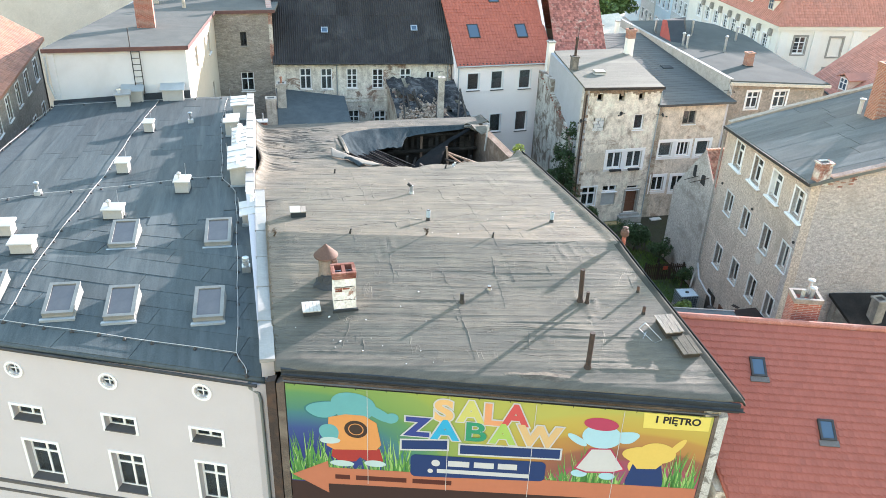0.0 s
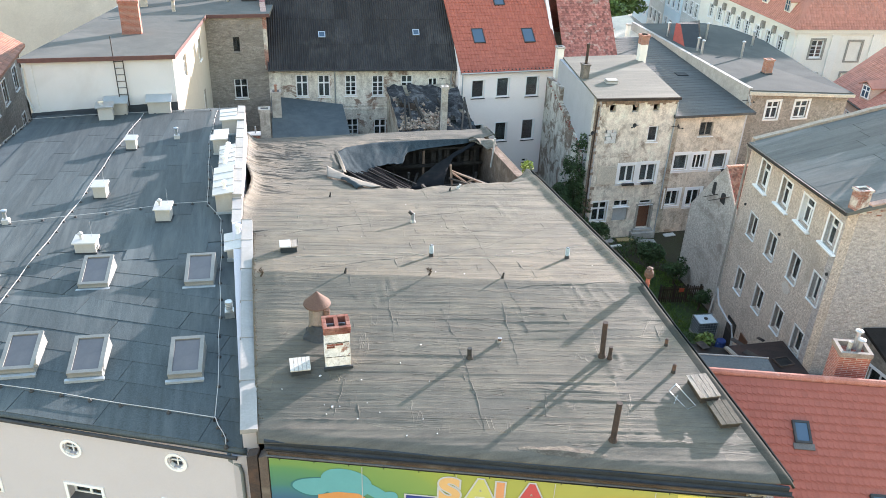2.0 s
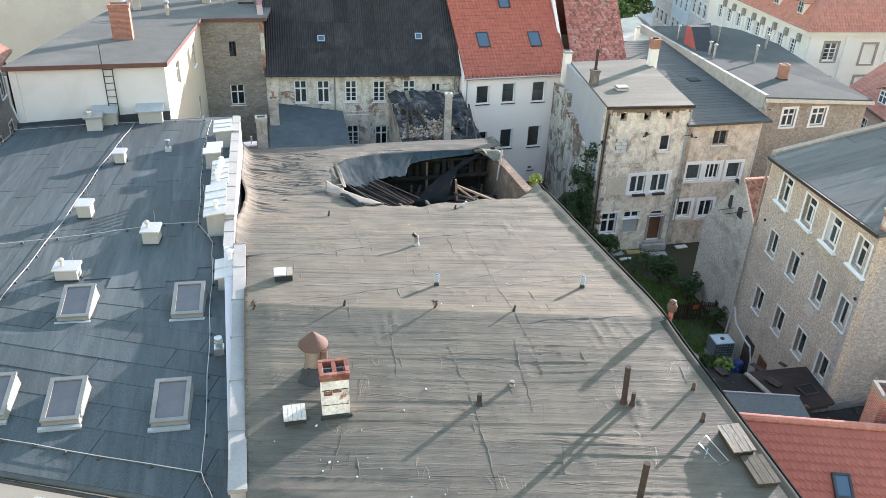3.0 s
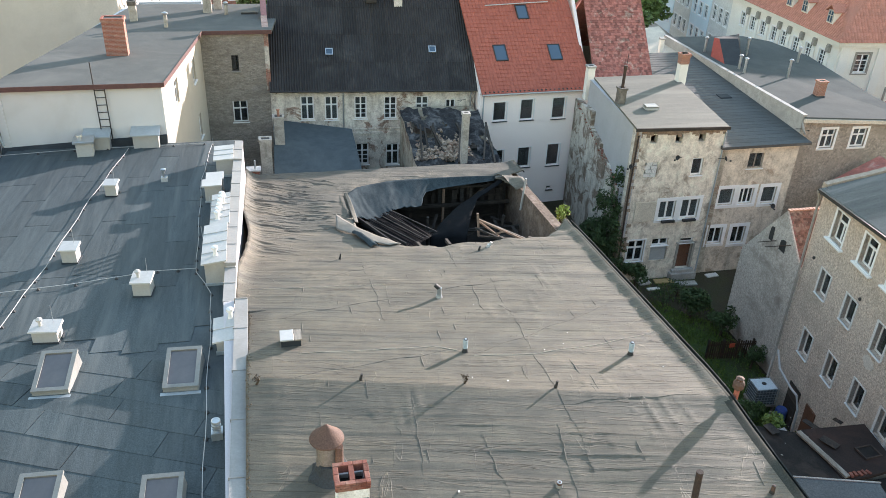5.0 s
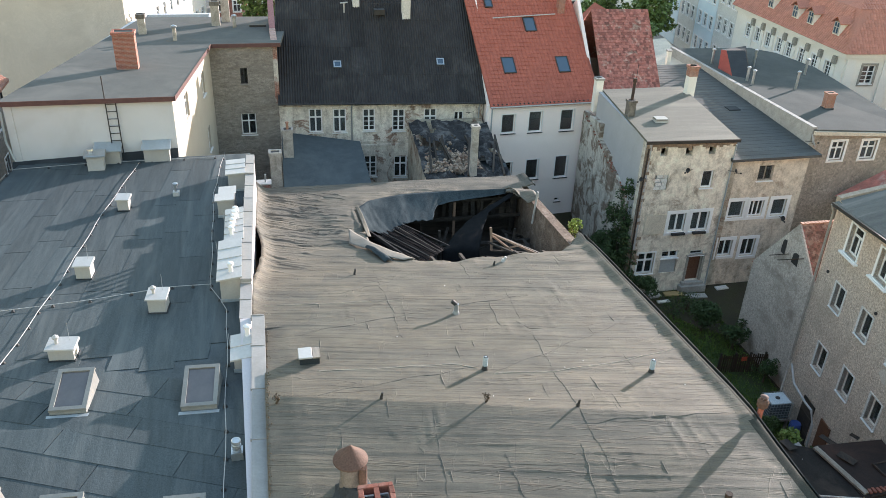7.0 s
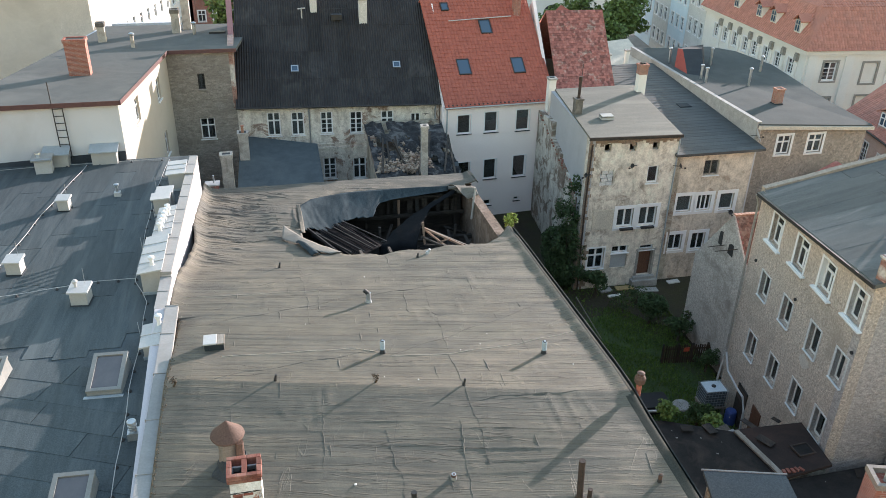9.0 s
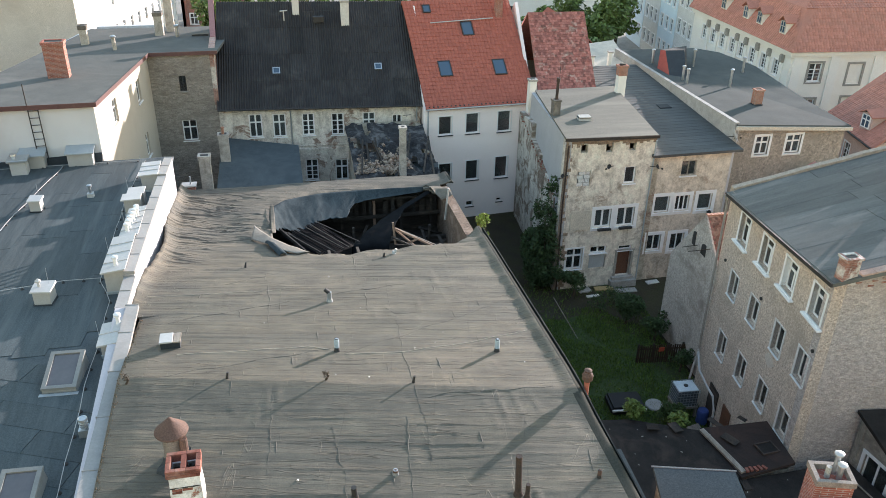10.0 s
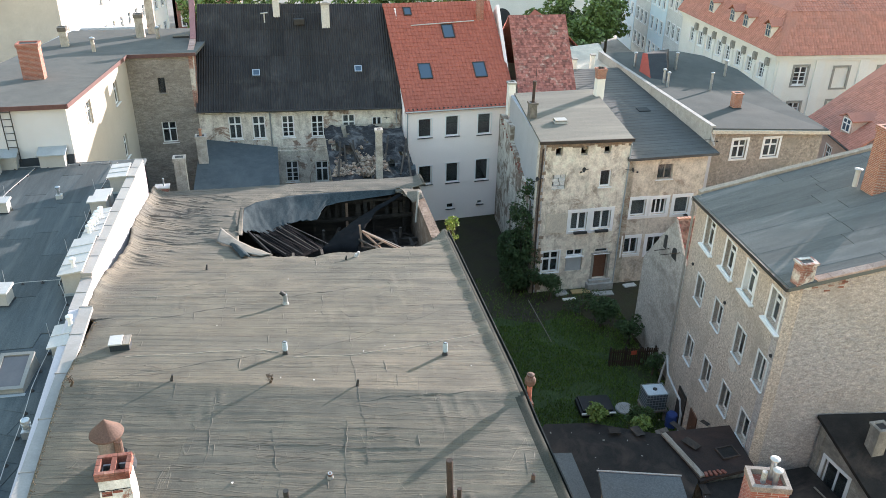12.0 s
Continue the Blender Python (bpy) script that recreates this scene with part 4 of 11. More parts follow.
# firewall between the two roofs, white sheet capping
fire = thing("parapet_wall", "white rendered party wall with sheet metal capping between two roofs", "wall", kind="structure")
for nm, y0, y1, za, zb, mat in (("front_section", 21.3, 34.05, 12.60, 12.53, WHITE_WALL), ("low_section", 34.06, 36.45, 12.44, 12.40, WHITE_WALL), ("middle_section", 36.46, 47.7, 12.62, 11.83, WHITE_WALL), ("end_section", 47.71, 50.7, 11.92, 11.62, WHITE_WALL)):
    bm = bmesh.new()
    hexa(bm, [(wall_l(y0 + 0.01), y0, G), (wall_r(y0 + 0.01), y0, G), (wall_r(y1), y1, G), (wall_l(y1), y1, G), (wall_l(y0 + 0.01), y0, za), (wall_r(y0 + 0.01), y0, za), (wall_r(y1), y1, zb), (wall_l(y1), y1, zb)])
    part(nm, bm, mat, fire)

# ---- white building behind, with the ladder ----
WFL, WFR, WSR, WBL = (-12.1, 53.4), (-3.85, 53.4), (-2.45, 66.5), (-9.6, 69.0)


def wb_z(x, y):
    return 14.0 - 0.062 * (y - 53.4)


wb = thing("townhouse", "white rendered house with a flat grey roof and maroon edge flashing", "house")
wopen = [(on_y(WFR, WSR, 56.6), on_y(WFR, WSR, 57.7), 11.5, 13.0), (on_y(WFR, WSR, 62.6), on_y(WFR, WSR, 63.6), 10.9, 12.4), (on_y(WFR, WSR, 62.9), on_y(WFR, WSR, 63.8), 7.0, 8.6)]
walls(wb, [WFL, WFR, WSR, (-2.45, 80), (-8.0, 80)], G, [13.9, 13.9, 13.05, 12.2, 12.2], [WB_FRONT, CREAM_SIDE, WB_FRONT, WB_FRONT, WB_FRONT], {1: wopen})
for o in wopen:
    window(wb, WFR, WSR, o[0], o[2], o[1] - o[0], o[3] - o[2], "cross", inset=0.12)
bm = bmesh.new()
R = [(-12.35, 53.2), (-3.7, 53.2), (-2.3, 66.3), (2.3, 66.3), (3.4, 76.5), (-7.7, 77.0)]
slab(bm, [(x, y, wb_z(x, y) + 0.1) for x, y in R], 0.2)
part("roof", bm, FELT_WB, wb, "flat grey felt roof")
bm = bmesh.new()
for a, b in zip(R[:4], R[1:4]):
    a, b = Vector(a), Vector(b)
    d = (b - a).normalized()
    n = Vector((d.y, -d.x)) * 0.04
    hexa(bm, [(*(a + n), wb_z(*a) - 0.14), (*(b + n), wb_z(*b) - 0.14), (*b, wb_z(*b) - 0.14), (*a, wb_z(*a) - 0.14),
              (*(a + n), wb_z(*a) + 0.12), (*(b + n), wb_z(*b) + 0.12), (*b, wb_z(*b) + 0.12), (*a, wb_z(*a) + 0.12)])
part("edge_flashing", bm, FLASH_DARK, wb, "maroon sheet metal edge")

# ---- grey rendered wall between ----
gw = thing("house_wing", "narrow brown-grey roughcast wing with two white windows", "house")
GA, GB = (-2.45, 66.5), (1.95, 66.5)
gop = [(on_x(GA, GB, -0.52), on_x(GA, GB, -0.04), 10.44, 11.57), (on_x(GA, GB, -0.71), on_x(GA, GB, 0.31), 6.73, 8.3)]
walls(gw, [GA, GB, (2.2, 76), (-2.4, 76)], G, [13.1, 13.1, 12.4, 12.4], RENDER_GW, {0: gop})
window(gw, GA, GB, gop[0][0], gop[0][2], 0.48, 1.13, "pair", band_mat=STONE, frame_mat=DARK_METAL)
window(gw, GA, GB, gop[1][0], gop[1][2], 1.02, 1.57, "cross")

# ---- dark corrugated house ----
DA, DB = (1.95, 66.45), (16.72, 65.75)
dk = thing("tenement_house", "derelict grey tenement with a black corrugated roof", "house")
dop, dst = [], []
for x0, x1, z0, z1, st in ((4.0, 4.95, 6.74, 8.52, "cross"), (5.72, 6.66, 6.7, 8.48, "cross"), (7.85, 8.75, 6.74, 8.44, "grid"), (10.0, 10.93, 6.68, 8.38, "grid"),
                           (12.33, 13.28, 6.68, 8.36, "cross"), (14.55, 15.3, 7.1, 8.1, "pair"), (7.9, 8.85, 3.1, 4.8, "grid"), (10.14, 11.12, 3.0, 4.7, "cross"), (4.2, 5.1, 3.1, 4.8, "cross")):
    dop.append((on_x(DA, DB, x0), on_x(DA, DB, x1), z0, z1))
    dst.append(st)
walls(dk, [DA, DB, (17.3, 80.2), (2.6, 80.4)], G, [9.15, 9.0, 9.0, 9.0], PLASTER_DK, {0: dop})
for o, st, c in zip(dop, dst, (1, 1, 2, 0, 1, 0, 0, 0, 0)):
    window(dk, DA, DB, o[0], o[2], o[1] - o[0], o[3] - o[2], st, inset=0.1, curtain=c, bar=0.07)
DK_L, DK_R, DK_T = Vector((1.9, 65.95, 9.15)), Vector((16.85, 65.25, 8.95)), Vector((2.55, 73.1, 15.25))
for A, B, top in (((1.95, 66.45), (2.6, 80.4), 15.0), ((16.72, 65.75), (17.3, 80.2), 15.0)):
    bm = bmesh.new()
    mid = ((A[0] + B[0]) / 2, (A[1] + B[1]) / 2)
    a = [bm.verts.new((A[0], A[1], 9.0)), bm.verts.new((B[0], B[1], 9.0)), bm.verts.new((mid[0], mid[1], top))]
    b = [bm.verts.new((A[0] + 0.3, A[1], 9.0)), bm.verts.new((B[0] + 0.3, B[1], 9.0)), bm.verts.new((mid[0] + 0.3, mid[1], top))]
    bm.faces.new(a), bm.faces.new(list(reversed(b)))
    for i in range(3):
        bm.faces.new([a[i], a[(i + 1) % 3], b[(i + 1) % 3], b[i]])
    part("gable", bm, PLASTER_DK, dk)
o, a, up, n = slope_frame(DK_L, DK_R, DK_T)
dk_len, dk_up = (DK_R - DK_L).length, (DK_T - DK_L).dot(up)
bm = bmesh.new()
sheet_w, rows = dk_len / 14, 4
sh = dk_up / rows
nw = 6
pts = [(k / (nw * 6) * sheet_w, 0.032 * math.cos(2 * math.pi * k / 6)) for k in range(nw * 6 + 1)]
lo = [bm.verts.new((x, -0.06, z + 0.05)) for x, z in pts]
hi = [bm.verts.new((x, sh, z + 0.02)) for x, z in pts]
lo2 = [bm.verts.new((x, -0.06, z + 0.035)) for x, z in pts]
for i in range(len(pts) - 1):
    bm.faces.new([lo[i], lo[i + 1], hi[i + 1], hi[i]])
    bm.faces.new([lo2[i], lo2[i + 1], lo[i + 1], lo[i]])
sheet = mesh_of(bm, "sheet", TAR_SHEET)
dk_roof = bmesh.new()
slab(dk_roof, [DK_L, DK_R, DK_R + up * dk_up, DK_L + up * dk_up], 0.12)
far = Vector((0, 7.2, -6.2))
slab(dk_roof, [DK_L + up * dk_up, DK_R + up * dk_up, DK_R + up * dk_up + far, DK_L + up * dk_up + far], 0.12)
dk_roof = part("roof", dk_roof, TAR_SHEET, dk, "steep roof of black corrugated sheets")
for j in range(rows):
    for i in range(14):
        m = Matrix(((a.x, up.x, n.x, 0), (a.y, up.y, n.y, 0), (a.z, up.z, n.z, 0), (0, 0, 0, 1)))
        m.translation = o + a * (i * sheet_w) + up * (j * sh) + n * 0.005
        part("sheet", sheet, None, dk_roof, "", m)
for u, v in ((4.0, 2.87), (11.55, 3.1)):
    roof_window(dk, o, a, up, n, u, v, 0.55, 0.55, label="small square roof light in the corrugated sheets", frame=GALV, deep=0.1)

# ---- pale pink house with red tiles ----
HA, HB = (16.75, 64.35), (25.4, 65.0)
wh = thing("townhouse", "pale pink rendered house with a bright red tiled roof", "house")
hop = []
for x0, x1, z0, z1 in ((17.86, 18.9, 6.72, 8.2), (20.0, 21.05, 6.68, 8.28), (22.55, 23.62, 6.6, 8.26), (20.1, 21.12, 2.82, 4.46), (22.5, 23.55, 2.76, 4.55), (17.9, 18.95, 2.85, 4.4), (20.2, 20.8, 0.55, 1.0), (22.75, 23.2, 0.7, 1.0)):
    hop.append((on_x(HA, HB, x0), on_x(HA, HB, x1), z0, z1))
walls(wh, [HA, HB, (26.2, 78.5), (17.4, 78.5)], G, 8.9, PINK_WALL, {0: hop})
for i, o in enumerate(hop):
    window(wh, HA, HB, o[0], o[2], o[1] - o[0], o[3] - o[2], "single", inset=0.14, band=0.06 if i < 6 else 0, curtain=2 if i in (1, 2) else 0, sill_mat=DARK_METAL)
WH_L, WH_R, WH_T = Vector((16.85, 64.1, 8.95)), Vector((25.65, 64.75, 8.85)), Vector((17.4, 71.9, 15.2))
o, a, up, n = slope_frame(WH_L, WH_R, WH_T)
wl, wu = (WH_R - WH_L).length, (WH_T - WH_L).dot(up)
bm = bmesh.new()
slab(bm, [WH_L, WH_R, WH_R + up * wu, WH_L + up * wu], 0.15)
far = Vector((0, 7.0, -6.2))
slab(bm, [WH_L + up * wu, WH_R + up * wu, WH_R + up * wu + far, WH_L + up * wu + far], 0.15)
wroof = part("roof", bm, TILE_RED, wh, "bright red clay tiles")
holes = [(1.65, 2.75, 1.0, 1.4), (6.0, 2.65, 1.0, 1.4), (4.25, 6.4, 0.92, 1.3), (1.5, 8.7, 0.62, 0.75)]
tiles = new("roof_tiles", tiled(WH_L, WH_R, WH_R + up * wu - a * wl, 0.29, 0.34, TILE_RED, lambda u, v: not any(h[0] - 0.05 < u < h[0] + h[2] + 0.05 and h[1] - 0.1 < v < h[1] + h[3] + 0.1 for h in holes)))
tiles.parent = wroof
tiles["kind"] = "stuff"
for h in holes:
    roof_window(wh, o, a, up, n, *h, label="roof window with a dark grey frame")
for A, B in (((16.75, 64.35), (17.4, 78.5)), ((25.4, 65.0), (26.2, 78.5))):
    bm = bmesh.new()
    mid = ((A[0] + B[0]) / 2, (A[1] + B[1]) / 2)
    va = [bm.verts.new((A[0] - 0.02, A[1], 8.8)), bm.verts.new((B[0] - 0.02, B[1], 8.8)), bm.verts.new((mid[0] - 0.02, mid[1], 14.9))]
    vb = [bm.verts.new((v.co.x + 0.25 * (-1 if A[0] > 20 else 1), v.co.y, v.co.z)) for v in va]
    bm.faces.new(va), bm.faces.new(list(reversed(vb)))
    for i in range(3):
        bm.faces.new([va[i], va[(i + 1) % 3], vb[(i + 1) % 3], vb[i]])
    part("gable", bm, PINK_WALL, wh)

# ---- old mossy roof house ----
old = thing("old_house", "old house with a mossy dark red tiled roof", "house")
walls(old, [(25.9, 65.3), (30.1, 65.0), (30.4, 76.0), (26.4, 76.0)], G, 9.2, RENDER_BEIGE)
OL, OR, OT = Vector((25.75, 64.6, 8.9)), Vector((30.35, 64.3, 8.9)), Vector((26.0, 70.0, 14.45))
bm = bmesh.new()
o, a, up, n = slope_frame(OL, OR, OT)
ou = (OT - OL).dot(up)
slab(bm, [OL, OR, OR + up * ou, OL + up * ou], 0.15)
slab(bm, [OL + up * ou, OR + up * ou, OR + up * ou + Vector((0, 6, -5.5)), OL + up * ou + Vector((0, 6, -5.5))], 0.15)
oroof = part("roof", bm, TILE_OLD, old)
tl = new("roof_tiles", tiled(OL, OR, OR + up * ou - a * (OR - OL).length, 0.2, 0.22, TILE_OLD, jitter=0.02, flat=True))
tl.parent = oroof
tl["kind"] = "stuff"
bm = bmesh.new()
va = [bm.verts.new((30.3, 64.6, 8.9)), bm.verts.new((30.45, 75.5, 8.9)), bm.verts.new((30.4, 70.0, 14.3))]
vb = [bm.verts.new((30.0, v.co.y, v.co.z)) for v in va]
bm.faces.new(va), bm.faces.new(list(reversed(vb)))
for i in range(3):
    bm.faces.new([va[i], va[(i + 1) % 3], vb[(i + 1) % 3], vb[i]])
part("gable", bm, RENDER_BEIGE, old)

# ---- peeling house with the door ----
RA, RB_ = (23.35, 52.5), (29.5, 52.5)
gr = thing("tenement_house", "peeling beige plaster tenement with a flat grey roof", "house")
rop = []
rst = []
for x0, x1, z0, z1, st in ((25.85, 27.0, 4.15, 5.48, "pair"), (27.42, 28.66, 4.12, 5.5, "pair"), (24.12, 25.28, 1.12, 2.7, "cross"), (25.79, 26.97, 1.07, 2.72, "half"),
                           (27.8, 28.85, 0.3, 2.2, "door"), (27.82, 28.81, 2.26, 2.62, "single"), (24.34, 25.23, 7.22, 8.27, "bricked"), (27.57, 28.35, 7.2, 8.4, "single"),
                           (24.42, 24.87, 9.55, 10.1, "hole"), (26.1, 26.57, 9.48, 10.1, "hole"), (27.68, 28.13, 9.52, 10.1, "hole")):
    rop.append((x0 - RA[0], x1 - RA[0], z0, z1))
    rst.append(st)
walls(gr, [RA, RB_, (30.6, 62.7), (24.4, 62.7)], G, [10.56, 10.42, 10.33, 10.3], [PLASTER_GR, PLASTER_GR, PLASTER_GR, WB_WALL], {0: rop})
for o, st in zip(rop, rst):
    w, h = o[1] - o[0], o[3] - o[2]
    if st in ("pair", "cross", "single"):
        window(gr, RA, RB_, o[0], o[2], w, h, st, inset=0.12, band=0.22 if st == "pair" else (0.1 if st == "cross" else 0.0), bar=0.08, curtain=1 if st == "pair" else 0)
    elif st == "half":
        ob = window(gr, RA, RB_, o[0], o[2] + h * 0.68, w, h * 0.32, "pair", inset=0.12, band=0.0, bar=0.07)
        bm = bmesh.new()
        box(bm, 0.04, w - 0.04, 0, 0.05, 0, h * 0.66)
        part("board", bm, surface("grey_board", (0.40, 0.42, 0.42), (0.34, 0.36, 0.36), scale=2, bump=0.1), gr, "grey board over a window opening", on_wall(RA, RB_, o[0], o[2], 0.05))
    elif st == "door":
        bm = bmesh.new()
        box(bm, 0.06, w - 0.06, 0.0, 0.06, 0.0, h - 0.02)
        for q in range(2):
            for z0, z1 in ((0.15, 0.8), (0.95, h - 0.2)):
                x0 = 0.14 + q * (w - 0.2) / 2
                box(bm, x0, x0 + (w - 0.44) / 2, -0.02, 0.0, z0, z1)
        dd = part("door", bm, WOOD_BROWN, gr, "red-brown panelled wooden door", on_wall(RA, RB_, o[0], o[2], 0.2))
        bm = bmesh.new()
        tube(bm, (w - 0.16, -0.06, 0.98), (w - 0.28, -0.06, 0.98), 0.012), tube(bm, (w - 0.16, 0, 0.98), (w - 0.16, -0.06, 0.98), 0.012)
        part("door_handle", bm, DARK_METAL, dd)
        bm = bmesh.new()
        box(bm, -0.14, 0.02, -0.04, 0.1, 0, h + 0.02), box(bm, w - 0.02, w + 0.14, -0.04, 0.1, 0, h + 0.02), box(bm, -0.2, w + 0.2, -0.06, 0.1, h + 0.02, h + 0.12)
        part("door_surround", bm, STONE, gr, "", on_wall(RA, RB_, o[0], o[2], -0.01))
        bm = bmesh.new()
        box(bm, -0.4, w + 0.4, -0.5, -0.005, -0.7, -0.22), box(bm, -0.25, w + 0.25, -0.28, -0.005, -0.22, -0.02)
        part("step", bm, CONCRETE, gr, "worn stone doorsteps", on_wall(RA, RB_, o[0], o[2], 0))
    elif st == "bricked":
        bm = bmesh.new()
        rr = random.Random(3)
        for q in range(4):
            for s in range(2):
                x0 = 0.02 + s * w / 2 + (0.1 if q % 2 else 0)
                box(bm, x0, min(x0 + w / 2 - 0.04, w - 0.02), 0.05 + rr.uniform(0, 0.03), 0.25, q * h / 4 + 0.015, (q + 1) * h / 4 - 0.015)
        part("brick_infill", bm, PALE_GREY, gr, "pale blocks filling a window opening", on_wall(RA, RB_, o[0], o[2], 0))
bm = bmesh.new()
slab(bm, [(23.25, 52.2, 10.7), (29.45, 52.2, 10.55), (30.85, 62.8, 10.45), (24.7, 62.8, 10.42)], 0.14)
part("roof", bm, FELT_GREY, gr, "flat light grey felt roof")

# ---- lower beige neighbour ----
gr2 = thing("tenement_house", "lower beige tenement with a dark felt roof", "house")
SA, SB = (29.6, 52.75), (35.2, 52.75)
sop, sst = [], []
for x0, x1, z0, z1, st in ((31.71, 32.78, 7.33, 8.4, "pair"), (30.16, 31.22, 4.77, 5.94, "single"), (31.66, 32.67, 4.77, 5.9, "three"), (33.31, 34.35, 4.7, 5.9, "single"), (30.02, 31.02, 1.88, 3.08, "pair"), (31.73, 32.75, 1.75, 3.05, "pair")):
    sop.append((x0 - SA[0], x1 - SA[0], z0, z1))
    sst.append(st)
walls(gr2, [SA, SB, (35.9, 68), (31.2, 68)], G, [8.98, 8.96, 9.5, 9.5], [PLASTER_BROWN, BRICK_OLD, BRICK_OLD, BRICK_OLD], {0: sop})
for i, (o, st) in enumerate(zip(sop, sst)):
    window(gr2, SA, SB, o[0], o[2], o[1] - o[0], o[3] - o[2], st, inset=0.12, band=0.24 if i else 0.0, curtain=1 if i in (1, 3) else 0, frame_mat=FRAME_WHITE if i else WOOD_OLD)
bm = bmesh.new()
Q2 = [Vector(p) for p in ((29.3, 52.2, 9.14), (35.7, 52.3, 9.12), (36.3, 70.5, 9.72), (30.9, 70.5, 9.7))]
slab(bm, Q2, 0.16)
roof2 = part("roof", bm, FELT_MID, gr2, "dark felt roof with worn streaks")
for k in range(34):
    f0, f1 = k / 34, (k + 1.08) / 34
    c = [Q2[0].lerp(Q2[3], f0), Q2[1].lerp(Q2[2], f0), Q2[1].lerp(Q2[2], min(f1, 1)), Q2[0].lerp(Q2[3], min(f1, 1))]
    bm = bmesh.new()
    hexa(bm, [p - Vector((0, 0, 0.01)) for p in c] + [p + Vector((0, 0, 0.016 if i < 2 else 0.004)) for i, p in enumerate(c)])
    part("felt_strip", bm, FELT_ROWS, roof2)

# ---- flat-roofed house with two windows ----
FA, FB = (35.85, 54.1), (44.5, 54.1)
fr = thing("house", "brown pebbledash house with a wide flat grey roof", "house")
fop = [(37.73 - FA[0], 38.74 - FA[0], 7.88, 9.22), (40.1 - FA[0], 41.2 - FA[0], 7.86, 9.18)]
walls(fr, [FA, FB, (45.4, 72.5), (36.5, 75.0)], G, [10.1, 9.5, 9.4, 9.4], [RENDER_FR, RENDER_FR, CREAM, WB_FRONT], {0: fop})
for o in fop:
    window(fr, FA, FB, o[0], o[2], o[1] - o[0], o[3] - o[2], "cross", inset=0.12, band=0.16, curtain=1, bar=0.07)
bm = bmesh.new()
slab(bm, [(35.85, 53.75, 10.3), (44.6, 53.75, 9.72), (44.9, 59.3, 9.7), (45.95, 68.3, 9.78), (45.2, 72.9, 9.75), (43.7, 74.8, 9.72), (36.3, 75.2, 9.72)], 0.2)
part("roof", bm, FELT_FR, fr, "flat grey felt roof")
bm = bmesh.new()
hexa(bm, [(35.75, 53.85, 8.6), (36.05, 53.85, 8.6), (36.55, 75.2, 8.6), (36.2, 75.2, 8.6), (35.75, 53.85, 10.42), (36.05, 53.85, 10.42), (36.5, 75.2, 9.88), (36.2, 75.2, 9.88)])
part("parapet", bm, CONCRETE, fr, "pale rendered parapet along the roof edge")

# ---- tall sandy house on the right of the yard ----
def rbx(y):
    return 25.98 + 0.149 * (y - 30.4)


BA, BB = (rbx(40.3), 40.3), (rbx(30.35), 30.35)
rb = thing("tenement_house", "sandy roughcast tenement with deep white windows and felt roof", "house")
bop, bst = [], []
for y0, z0, z1 in ((38.25, 10.25, 11.75), (35.75, 10.38, 11.85), (33.45, 10.52, 11.98), (31.0, 10.68, 12.14)):
    bop.append((40.3 - y0 - 0.5, 40.3 - y0 + 0.5, z0, z1))
    bst.append("top")
for y0, z0, z1 in ((38.15, 7.3, 8.62), (35.75, 7.36, 8.7), (33.15, 7.5, 8.95), (30.95, 7.66, 9.1)):
    bop.append((40.3 - y0 - 0.42, 40.3 - y0 + 0.42, z0, z1))
    bst.append("mid")
for y0, z0, z1 in ((38.05, 3.75, 5.15), (35.65, 4.05, 5.45), (33.35, 4.3, 5.7), (31.2, 4.5, 5.85)):
    bop.append((40.3 - y0 - 0.42, 40.3 - y0 + 0.42, z0, z1))
    bst.append("low")
walls(rb, [BA, BB, (39.7, 28.35), (40.9, 38.4)], G, [11.95, 12.84, 16.2, 15.6], [RENDER_RB, RENDER_GABLE, RENDER_RB, RENDER_RB], {0: bop}, th=0.5)
for o, st in zip(bop, bst):
    w, h = o[1] - o[0], o[3] - o[2]
    window(rb, BA, BB, o[0], o[2], w, h, "tee" if st == "top" else "single", inset=0.2, band=0.0, bar=0.07, frame_mat=FRAME_WHITE if st == "top" else PALE)
    bm = wall_bm((-0.14, -0.03), (w + 0.1, -0.03), -0.045, h + 0.07, [(0.14, w + 0.14, -0.012, h)], 0.225)
    part("surround", bm, FRAME_WHITE if st == "top" else PALE_GREY, rb, "", on_wall(BA, BB, o[0], o[2], 0))
    if st == "top":
        bm = bmesh.new()
        box(bm, -0.25, w + 0.25, -0.2, 0.05, -0.14, -0.05)
        bevel(bm, 0.015)
        part("sill", bm, FRAME_WHITE, rb, "broad white window sill", on_wall(BA, BB, o[0], o[2], 0))
bm = bmesh.new()
slab(bm, [(rbx(40.5) - 0.25, 40.4, 12.03), (rbx(30.3) - 0.25, 30.15, 12.93), (39.85, 28.2, 16.42), (41.05, 38.55, 15.82)], 0.16)
part("roof", bm, FELT_RB, rb, "worn grey felt roof with lapped strips")

